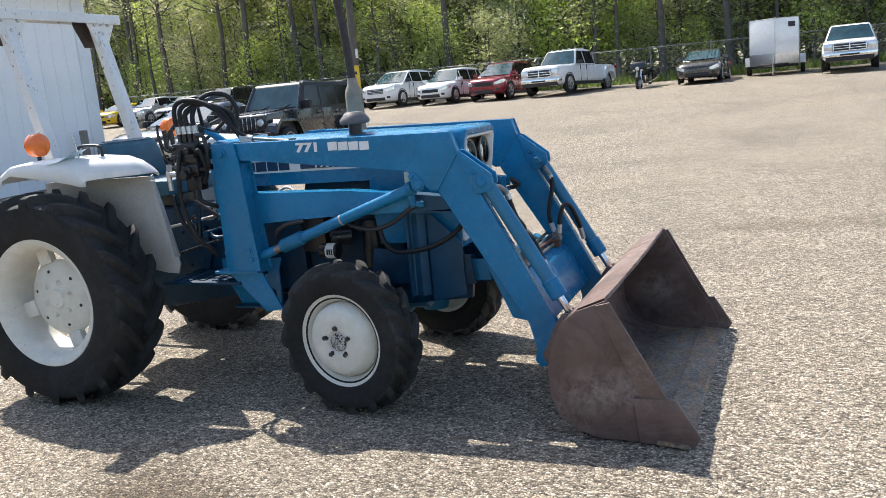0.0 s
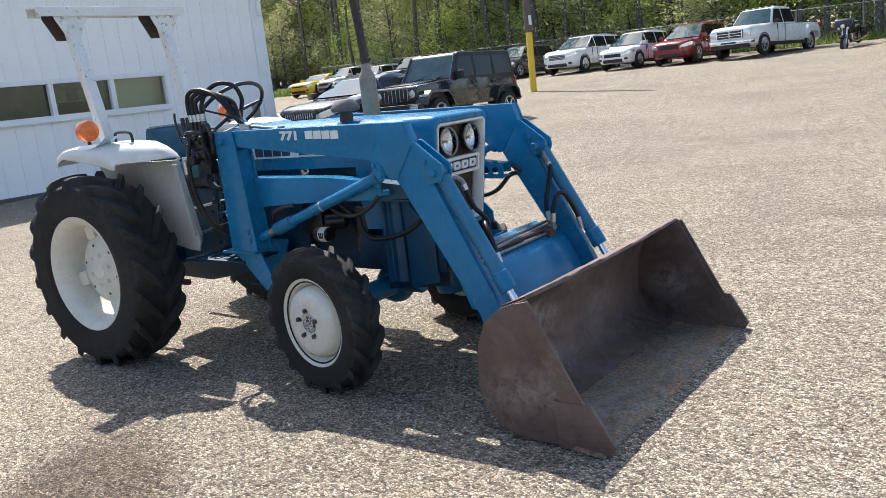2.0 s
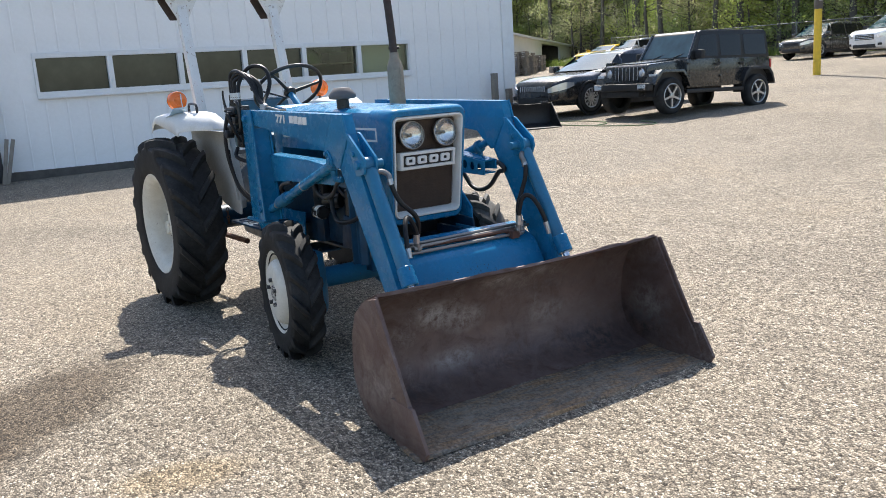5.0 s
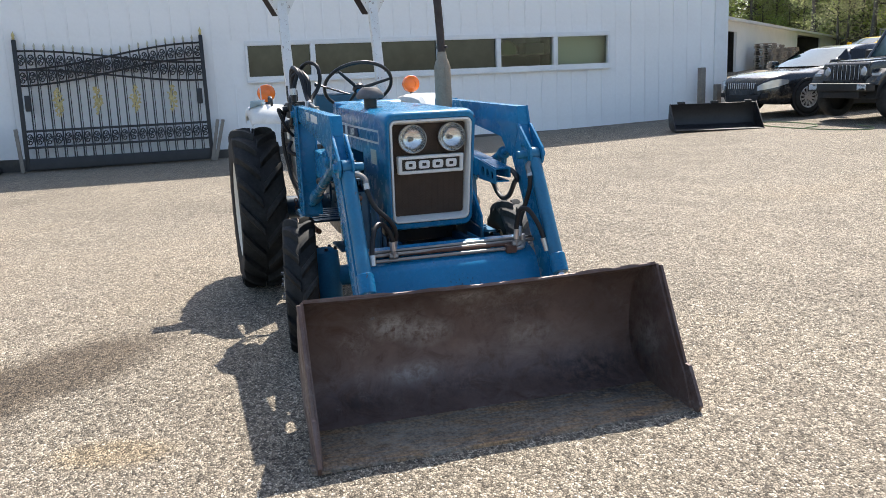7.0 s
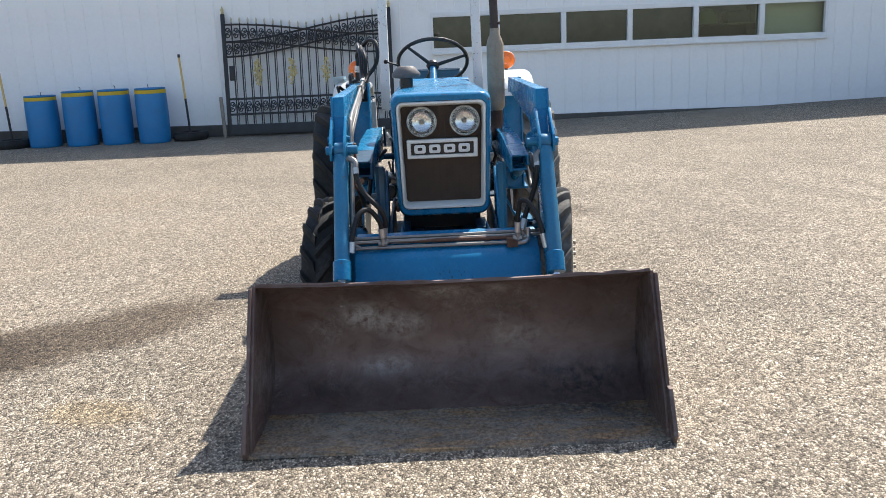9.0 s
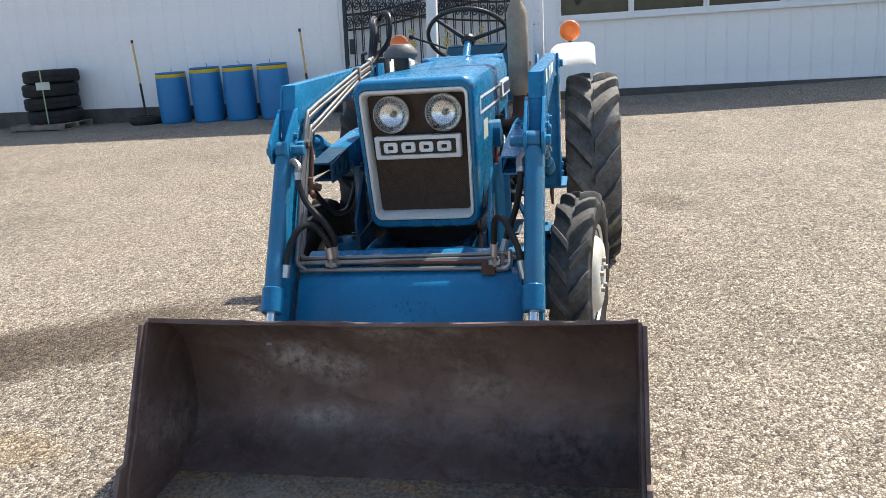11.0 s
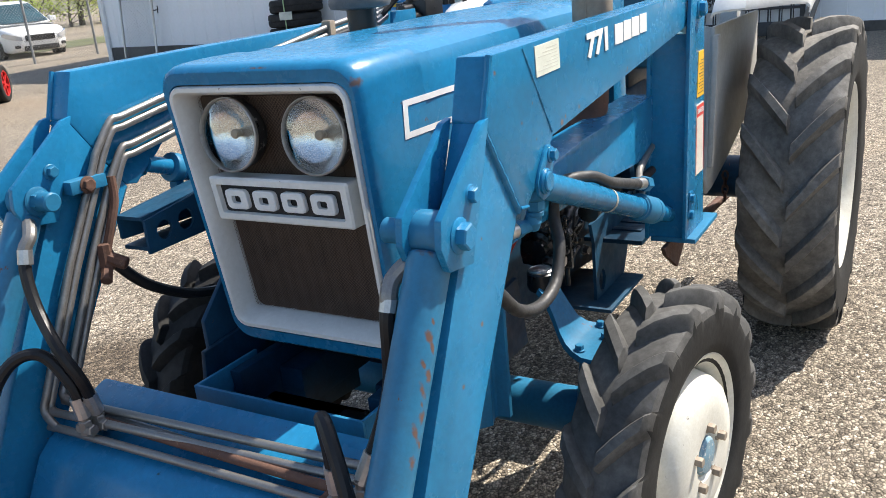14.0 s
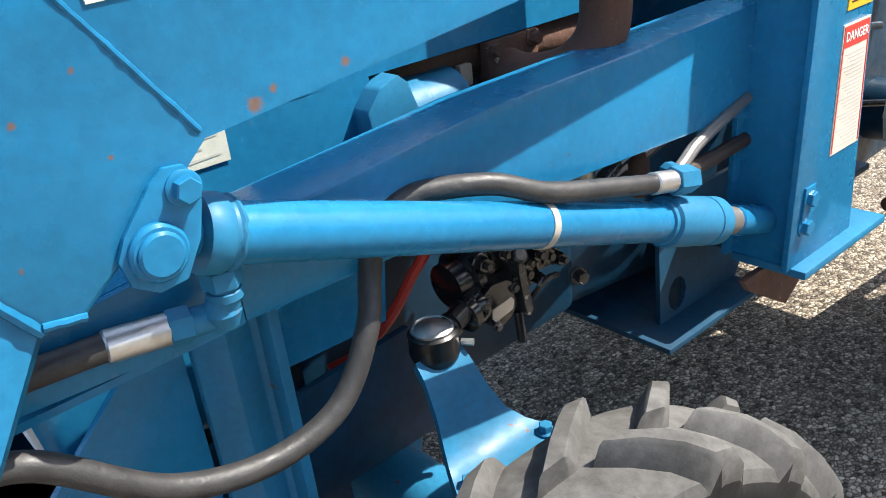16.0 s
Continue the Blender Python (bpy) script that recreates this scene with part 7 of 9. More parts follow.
box(bm, -26.0, FX - 0.03, SOUTH, SOUTH + 0.17, -0.3, EAVE)
tagged(part("wall_south", bm, SIDING), "white metal end wall", "wall", kind="structure")
bm = B()
box(bm, -26.17, -26.0, SOUTH, NORTH, -0.3, EAVE)
tagged(part("wall_west", bm, SIDING), "white metal back wall", "wall", kind="structure")
bm = B()
prism(bm, [(FX + 0.32, EAVE - 0.02), (FX + 0.32, EAVE + 0.12), (-20.2, EAVE + 1.2), (-26.5, EAVE + 0.12), (-26.5, EAVE - 0.02)], SOUTH - 0.25, NORTH + 0.25)
roof = tagged(part("roof", bm, TRIM_WHITE, smooth=False), "low-pitched white metal roof", "roof", kind="structure")
bm = B()
box(bm, FX - 0.028, FX + 0.03, min(PANELS_END - 0.01, NORTH - 0.12), NORTH + 0.03, 0.0, EAVE - 0.06, 0.004)
box(bm, FX - 0.02, FX + 0.05, SOUTH - 0.03, SOUTH + 0.10, 0.0, EAVE - 0.06, 0.004)
tagged(part("trim", bm, TRIM_WHITE), "white folded corner trim", "trim", kind="structure")
bm = B()
box(bm, FX + 0.02, FX + 0.10, NORTH - 0.15, NORTH - 0.05, 3.45, 3.95, 0.01)
tagged(part("vent_box", bm, TRIM_WHITE), "small white box high on the wall corner", "wall box")
# windows
edges = [W0 + (W1 - W0) * k / 6 for k in range(7)]
for k in range(6):
    a, b = edges[k], edges[k + 1]
    bm = B()
    f = 0.05
    for args in ((a, b, WZ0 - 0.04, WZ0 + f), (a, b, WZ1 - f, WZ1 + 0.04), (a, a + f, WZ0 + f, WZ1 - f), (b - f, b, WZ0 + f, WZ1 - f)):
        box(bm, FX - 0.10, FX + 0.035, args[0], args[1], args[2], args[3], 0.003)
    win = tagged(part("window_%d" % (k + 1), bm, TRIM_WHITE), "fixed window in a white frame", "window", kind="structure")
    bm = B()
    box(bm, FX - 0.062, FX - 0.054, a + f, b - f, WZ0 + f, WZ1 - f)
    if k == 0:
        GLAZING, CLEAR = tinted("window_glass", (0.030, 0.034, 0.024)), clear_glass("clear_window_glass", 0.13, (0.80, 0.84, 0.76))
    part("pane", bm, CLEAR if k in (4, 5) else GLAZING, win, smooth=False)
    bm = B()
    box(bm, FX - 0.02, FX + 0.06, a, b, WZ0 - 0.075, WZ0 - 0.041, 0.003)
    part("window_sill", bm, TRIM_WHITE, win)


# stand-ins added behind the clear panes for pale, dark and green tones there
bm = B()
box(bm, FX - 0.42, FX - 0.38, 10.95, 13.4, -0.1, 2.9, 0.004)
tagged(part("partition", bm, TRIM_WHITE), "pale panel added inside to lighten the last pane", "partition", kind="structure")
e = thing("stock_shelf", pose(FX - 0.60, 10.15, lie(FX, 9) + 0.1), "dark shelf and green mound added behind the window as stand-ins", "shelf")
for z in (1.62, 2.25):
    part("shelf_board", box(B(), -0.25, 0.25, -0.75, 0.75, z - 0.03, z, 0.003), WOOD_GREY, e)
for y in (-0.72, 0.72):
    part("upright", box(B(), -0.25, 0.25, y - 0.02, y + 0.02, 0.0, 2.25, 0.003), WOOD_GREY, e)
bm = B()
lathe(bm, [(0.0, 0.0), (0.20, 0.0), (0.21, 0.1), (0.17, 0.22), (0.08, 0.30), (0.0, 0.31)], (0, 0, 1), (0.0, -0.2, 1.62), 14)
part("standin_mound", bm, paint("standin_green", (0.10, 0.15, 0.05), 0.7, 0.3, scale=8), e)
bm = B()
box(bm, -0.2, 0.2, 0.15, 0.6, 1.62, 1.85, 0.02)
part("standin_box", bm, CAR_TRIM, e)


# ornamental double gate leaning on the wall
def iron_gate():
    """Wrought-iron gate leaf pair, x along the gate, y its thickness."""
    Wd, Hh = 3.24, 2.36
    g = thing("iron_gate", pose(FX + 0.34, 0.20, lie(FX, 1.0) + 0.02) @ pose(0, 0, 0, 0, -7, 0) @ pose(0, 0, 0, 0, 0, 90), "black wrought-iron driveway gate with gilt flowers leaning on the wall", "gate")

    for x in (0.0, Wd):
        bm = B()
        box(bm, x - 0.035, x + 0.035, -0.035, 0.035, 0.0, Hh, 0.005)
        post = part("gate_post", bm, IRON, g)
        bm = B()
        lathe(bm, [(0.012, 0.0), (0.03, 0.02), (0.02, 0.05), (0.032, 0.08), (0.0, 0.16)], (0, 0, 1), (x, 0, Hh), 10)
        part("finial", bm, GILT, post)

    def top_of(x, up):
        u = x / Wd
        return (2.16 - 0.30 * math.sin(u * math.pi / 2) ** 2) if up else (1.83 + 0.40 * math.sin(u * math.pi / 2) ** 2)

    for dz, up in ((0.0, True), (0.0, False), (-0.34, True), (-0.34, False)):
        bm = B()
        pipe(bm, [(x, 0.0 if up else 0.03, top_of(x, up) + dz * (1.0 if up else 0.85)) for x in [Wd * i / 12 for i in range(13)]], 0.018, 6, 2)
        part("curved_rail", bm, IRON, g)
    for z in (0.72, 0.42):
        bm = B()
        box(bm, 0.03, Wd - 0.03, -0.02, 0.02, z - 0.02, z + 0.02, 0.003)
        part("rail", bm, IRON, g)
    bm = B()
    box(bm, 0.0, Wd, -0.025, 0.025, 0.02, 0.22, 0.004)
    part("kick_plate", bm, IRON, g)
    n = 19
    for k in range(n):
        x = Wd * (k + 1) / (n + 1)
        t = max(top_of(x, True), top_of(x, False))
        bm = B()
        box(bm, x - 0.011, x + 0.011, -0.011, 0.011, 0.22, t + 0.03)
        part("bar", bm, IRON, g, smooth=False)
        bm = B()
        box(bm, x + 0.028, x + 0.042, -0.008, 0.008, 0.22, min(top_of(x, True), top_of(x, False)) - 0.02)
        part("thin_bar", bm, IRON, g, smooth=False)
        bm = B()
        lathe(bm, [(0.008, 0.0), (0.022, 0.015), (0.014, 0.035), (0.024, 0.06), (0.0, 0.12)], (0, 0, 1), (x, 0, t + 0.03), 8)
        part("spear_tip", bm, TIP_CREAM, g)
    for k in range(n + 1):
        x = Wd * (k + 0.5) / (n + 1)
        for z in (0.57, min(top_of(x, True), top_of(x, False)) - 0.15, max(top_of(x, True), top_of(x, False)) - 0.16):
            bm = B()
            for sz in (1, -1):
                turns = [(0.052 * (1 - i / 20), 3.1 * math.pi * i / 16) for i in range(15)]
                pipe(bm, [(x + sz * (q * math.sin(a)), 0.0, z + sz * (0.052 - q * math.cos(a))) for q, a in turns], 0.011, 5, 1, smooth=False)
                pipe(bm, [(x + sz * (0.046 + 0.012 * math.sin(a)), 0.0, z + sz * 0.05 * math.cos(a)) for a in (math.pi * i / 6 for i in range(7))], 0.009, 5, 1, smooth=False)
            part("scroll", bm, IRON, g)
    for k in range(4):
        x = Wd * (0.195 + 0.204 * k)
        bm = B()
        rnd = random.Random(k)
        for i in range(42):
            a, r = rnd.uniform(0, math.tau), rnd.uniform(0.01, 0.13)
            c = Vector((x + 0.65 * r * math.cos(a), -0.035 + rnd.uniform(-0.01, 0.01), 1.22 + 2.0 * r * math.sin(a)))
            u = Vector((rnd.uniform(-1, 1), 0.3, rnd.uniform(-1, 1))).normalized() * 0.042
            v = Vector((-u.z, 0.01, u.x)) * 0.55
            bm.faces.new([bm.verts.new(c + q) for q in (-u, v, u, -v)])
        pipe(bm, [(x - 0.02, -0.03, 0.95), (x + 0.02, -0.035, 1.1), (x - 0.01, -0.035, 1.25), (x + 0.01, -0.03, 1.42)], 0.010, 6)
        part("gilt_flower", bm, GILT, g, "gilded flower spray", smooth=False)
    for x in (0.12, Wd - 0.12):
        bm = B()
        box(bm, x - 0.05, x + 0.05, -0.04, 0.04, 1.08, 1.36, 0.01)
        part("lock_box", bm, IRON, g)
    return g


iron_gate()
for y, lean in ((0.12, 4), (3.44, -12), (3.50, -15)):
    bm = B()
    box(bm, -0.02, 0.02, -0.032, 0.032, 0.0, 0.80, 0.004)
    ob = part("prop_board", bm, WOOD_GREY)
    ob.matrix_basis = pose(FX + 0.42, y, lie(FX, y), lean, -10, 0)
    tagged(ob, "short weathered board propping the gate", "board", "boards at the gate")


# blue barrels
def barrel():
    e = thing("barrel", pose(0, 0, 0), "blue plastic drum with a yellow band", "barrel", "barrels by the wall")
    bm = B()
    lathe(bm, [(0.0, 0.0), (0.27, 0.0), (0.285, 0.015), (0.292, 0.05), (0.297, 0.28), (0.300, 0.45), (0.297, 0.62), (0.292, 0.82), (0.287, 0.84)], seg=40)
    part("drum", bm, BARREL_BLUE, e)
    bm = B()
    lathe(bm, [(0.2870, 0.838), (0.2890, 0.841), (0.2890, 0.897), (0.280, 0.90)], seg=40)
    part("yellow_band", bm, YELLOW, e, "hand-painted yellow band")
    bm = B()
    lathe(bm, [(0.0, 0.898), (0.25, 0.898), (0.262, 0.905), (0.285, 0.905), (0.290, 0.915), (0.286, 0.93), (0.266, 0.932), (0.255, 0.912), (0.0, 0.912)], seg=40)
    part("lid_rim", bm, BARREL_BLUE, e)
    bm = B()
    pipe(bm, [(0.05, 0.02, 0.91), (0.055, 0.03, 0.97), (0.03, 0.03, 0.99)], 0.006, 6)
    part("wire", bm, IRON, e)
    return e


drum = barrel()
first = True
for x, y, turn in ((-13.95, -3.33, 20), (-13.93, -2.60, 70), (-13.92, -1.91, 130), (-13.88, -1.19, 200)):
    m = pose(x, y, lie(x, y) - 0.005, 0, 0, turn) @ Matrix.Diagonal((1, 1, 1.06, 1))
    if first:
        drum.matrix_basis, first = m, False
    else:
        copy_thing(drum, m)


def pallet(m, label="grey weathered wooden pallet", group="pallets"):
    e = thing("pallet", m, label, "pallet", group)
    for k in range(3):
        bm = B()
        box(bm, -0.6, 0.6, -0.5 + 0.45 * k, -0.41 + 0.45 * k, 0.02, 0.105, 0.004)
        part("stringer", bm, WOOD_GREY, e)
    for k in range(7):
        bm = B()
        box(bm, -0.6 + 0.185 * k, -0.51 + 0.185 * k, -0.5, 0.5, 0.107, 0.125, 0.003)
        part("deck_board", bm, WOOD_GREY, e)
    for k in range(3):
        bm = B()
        box(bm, -0.6 + 0.55 * k, -0.5 + 0.55 * k, -0.5, 0.5, 0.0, 0.018, 0.003)
        part("base_board", bm, WOOD_GREY, e)
    return e


pallet(pose(-13.95, -6.07, lie(-14, -6.3), 0, 0, 86), "grey wooden pallet under stacked tyres")


def loose_tyre(m, label, group, r=0.47, w=0.23):
    e = thing("tyre", m, label, "tyre", group)
    bm = B()
    half = [(r * 0.56, 0.36 * w), (r * 0.60, 0.46 * w), (r * 0.75, 0.5 * w), (r * 0.92, 0.47 * w), (r * 0.98, 0.38 * w), (r, 0.2 * w), (r, 0.04 * w), (r * 0.975, 0.03 * w), (r * 0.975, 0.0)]
    pr = half + [(a, -h) for a, h in reversed(half[:-1])]
    u = [[bm.verts.new((q * math.cos(a), q * math.sin(a), h)) for a in (math.tau * i / 40 for i in range(40))] for q, h in pr + [(r * 0.55, -0.2 * w), (r * 0.55, 0.2 * w)]]
    ring_skin(bm, u, closed=True)
    part("casing", bm, CAR_TYRE, e)
    return e


rnd = random.Random(8)
for k in range(4):
    loose_tyre(pose(-14.0 + rnd.uniform(-0.03, 0.03), -6.03 + rnd.uniform(-0.04, 0.04) + 0.015 * k, lie(-14, -6.3) + 0.125 + 0.132 + k * 0.262, rnd.uniform(-1.5, 1.5), rnd.uniform(-2, 2), 30 * k), "black lorry tyre stacked on a pallet", "stacked tyres", 0.535, 0.262)
bm = B()
for a in (0.35, 3.4):
    x, y = 0.548 * math.cos(a), 0.548 * math.sin(a)
    box(bm, x - 0.006, x + 0.006, y - 0.012, y + 0.012, 0.13, 1.18)
box(bm, -0.49, 0.49, -0.012, 0.012, 1.18, 1.184, 0, Matrix.Rotation(0.35, 4, "Z"))
ob = part("strap", bm, paint("green_strap", (0.30, 0.42, 0.22), 0.6, 0.1, scale=10), None, smooth=False)
ob.matrix_basis = pose(-14.0, -6.02, lie(-14, -6.3), 0, 0, 0)
tagged(ob, "pale green strap round stacked tyres", "strap")
bm = B()
box(bm, 0.538, 0.55, -0.13, 0.13, 0.80, 0.95, 0.002)
ob = part("paper_label", bm, PAPER, None, smooth=False)
ob.matrix_basis = pose(-14.0, -5.98, lie(-14, -6.3), 0, 0, 18)
tagged(ob, "white paper label on a tyre", "label")


def marker(x, y):
    """A snow stake in a weighted tyre foot."""
    e = thing("marker_stake", pose(x, y, lie(x, y)), "yellow and black marker stake in a tyre base", "stake", "marker stakes")
    bm = B()
    u = [[bm.verts.new((q * math.cos(a), q * math.sin(a), h)) for a in (math.tau * i / 28 for i in range(28))] for q, h in ((0.20, 0.0), (0.30, 0.0), (0.335, 0.05), (0.335, 0.11), (0.30, 0.16), (0.20, 0.16), (0.17, 0.12), (0.17, 0.04))]
    ring_skin(bm, u, closed=True)
    lathe(bm, [(0.0, 0.02), (0.19, 0.02), (0.19, 0.12), (0.0, 0.12)], seg=20)
    part("tyre_base", bm, CAR_TYRE, e)
    bm = B()
    rod(bm, (0, 0, 0.1), (0.0, -0.03, 0.80), 0.022, seg=10)
    part("stake_foot", bm, IRON, e)
    bm = B()
    rod(bm, (0.0, -0.03, 0.80), (0.0, -0.07, 1.62), 0.020, seg=10)
    part("stake_top", bm, YELLOW_FADED, e)
    bm = B()
    rod(bm, (0.0, -0.069, 1.58), (0.0, -0.071, 1.64), 0.024, seg=10)
    part("stake_cap", bm, IRON, e)


marker(-13.95, -3.97)
marker(-14.05, -0.55)
# pipe-framed gate panel at the south end
e = thing("panel_gate", pose(FX + 0.30, -11.42, lie(FX, -12) + 0.12, 0, -6, 0) @ pose(0, 0, 0, 0, 0, 90) @ Matrix.Diagonal((0.88, 1, 0.66, 1)), "galvanised pipe-framed gate leaning on the wall", "gate")
bm = B()
pipe(bm, [(0.05, 0, 0.0), (1.15, 0, 0.0), (1.2, 0, 0.05), (1.2, 0, 2.0), (1.15, 0, 2.05), (0.05, 0, 2.05), (0, 0, 2.0), (0, 0, 0.05)], 0.03, 8, 2, closed=True)
part("frame", bm, BRIGHT, e)
bm = B()
for k in range(26):
    a = k * 0.12
    for sgn in (1, -1):
        x0, x1 = (a - 2.05, a) if sgn > 0 else (a, a - 2.05)
        p = [Vector((x0, 0, 0)), Vector((x1, 0, 2.05))]
        d = p[1] - p[0]
        ts = sorted(((0 - p[0].x) / d.x, (1.2 - p[0].x) / d.x))
        t0, t1 = max(0, ts[0]), min(1, ts[1])
        if t1 > t0:
            rod(bm, p[0] + d * t0, p[0] + d * t1, 0.003, seg=3)
part("mesh", bm, BRIGHT, e)
bm = B()
rod(bm, (1.2, 0.0, 1.6), (1.34, 0.05, 1.62), 0.02)
rod(bm, (1.33, 0.05, 1.5), (1.33, 0.05, 1.75), 0.012)
pipe(bm, [(0.5 + 0.08 * k, 0.0, 2.08 + 0.05 * (k % 2)) for k in range(6)], 0.008, 6)
part("latch", bm, IRON, e)
# black attachment bucket at the north corner
e = thing("spare_bucket", pose(-11.9, 13.0, lie(-11.9, 13.0)) @ pose(0, 0, 0, 0, 0, -20) @ Matrix.Diagonal((0.9, 0.9, 0.86, 1)), "black steel loader bucket lying on the gravel", "bucket")
bm = B()
pr = [(0.75, 0.01), (0.25, 0.02), (0.06, 0.10), (0.0, 0.28), (0.06, 0.50), (0.10, 0.58)]
skin_strip(bm, pr, -0.92, 0.92, 0.012)
part("shell", bm, CAR_TRIM, e)
for s in (-1, 1):
    bm = B()
    prism(bm, [(0.75, 0.0), (0.25, 0.0), (0.05, 0.09), (-0.012, 0.28), (0.05, 0.50), (0.12, 0.60)], s * 0.92, s * 0.935, 0.002)
    part("side", bm, CAR_TRIM, e)
for k in range(3):
    bm = B()
    box(bm, 0.02, 0.12, -0.75 + 0.72 * k, -0.60 + 0.72 * k, 0.58, 0.63, 0.006)
    part("hook", bm, CAR_TRIM, e)
# weathered posts at the corner
for x, y, h in ((-14.25, 14.35, 1.12), (-14.2, 14.74, 0.72)):
    bm = B()
    box(bm, -0.06, 0.06, -0.07, 0.07, -0.2, h, 0.012)
    ob = part("wooden_post", bm, WOOD_GREY)
    ob.matrix_basis = pose(x, y, lie(x, y), 0, 0, 10)
    tagged(ob, "weathered grey wooden post by the corner", "post", "posts at the corner")
# thin hose lying on the ground
bm = B()
pts = [(-11.2 + 0.9 * math.cos(a) * (1 + 0.1 * a) * 0.9 + 0.1 * a, 14.0 + 0.45 * math.sin(a) + 0.05 * a, 0) for a in [0.5 * i for i in range(16)]]
pipe(bm, [(x, y, lie(x, y) + 0.012) for x, y, z in pts], 0.011, 6, 3)
tagged(part("garden_hose", bm, paint("green_hose", (0.20, 0.26, 0.13), 0.5, 0.2, scale=10)), "thin green hose coiled loosely on the gravel", "hose")


# ---- parked vehicles: x forward, the base under the middle ----
def car_paint(name, colour, flake=0.0):
    return paint(name, colour, 0.25, 0.05, scale=3, coat=0.7, metal=flake, bumpy=0.0)


WHITE_CAR, SILVER_CAR = car_paint("white_car_paint", (0.72, 0.72, 0.71)), car_paint("silver_car_paint", (0.42, 0.42, 0.42), 0.4)
RED_CAR, GREY_CAR = car_paint("red_car_paint", (0.20, 0.006, 0.016), 0.2), car_paint("grey_car_paint", (0.085, 0.080, 0.072), 0.4)
BLACK_CAR, JEEP_GREY = car_paint("black_car_paint", (0.010, 0.011, 0.013), 0.1), car_paint("granite_car_paint", (0.030, 0.031, 0.031), 0.3)
YELLOW_CAR = car_paint("yellow_car_paint", (0.70, 0.45, 0.01))


def car_wheel(parent, x, y, r, w, spokes=5, rim=ALLOY):
    e = new("wheel")
    e.empty_display_size = 0.1
    e.parent, e.location = parent, (x, y, r)
    s = 1 if y > 0 else -1
    bm = B()
    half = [(r * 0.66, 0.44), (r * 0.72, 0.5), (r * 0.88, 0.5), (r * 0.96, 0.44), (r, 0.34), (r, 0.0)]
    pr = half + [(q, -h) for q, h in reversed(half[:-1])]
    ring_skin(bm, [[bm.verts.new((q * math.cos(a), h * w, q * math.sin(a))) for a in (math.tau * i / 30 for i in range(30))] for q, h in pr], False)
    part("tyre", bm, CAR_TYRE, e)
    # dark backing disc stands in for the shade between the spokes
    bm = B()
    lathe(bm, [(r * 0.0, 0.20 * w), (r * 0.62, 0.16 * w), (r * 0.66, 0.2 * w)], (0, s, 0), seg=30, cap=False)
    part("rim_backing", bm, CAR_TRIM, e)
    bm = B()
    lathe(bm, [(r * 0.70, 0.46 * w), (r * 0.66, 0.49 * w), (r * 0.62, 0.46 * w), (r * 0.60, 0.2 * w)], (0, s, 0), seg=30, cap=False)
    lathe(bm, [(r * 0.17, 0.25 * w), (r * 0.16, 0.42 * w), (r * 0.10, 0.45 * w), (0, 0.45 * w)], (0, s, 0), seg=16)
    for k in range(spokes):
        a = math.tau * k / spokes + 0.3
        box(bm, r * 0.12, r * 0.63, s * 0.33 * w if s > 0 else -0.42 * w, s * 0.42 * w if s > 0 else -0.33 * w, -r * 0.055, r * 0.055, 0.0, Matrix.Rotation(a, 4, "Y"))
    part("rim", bm, rim, e)
    return e


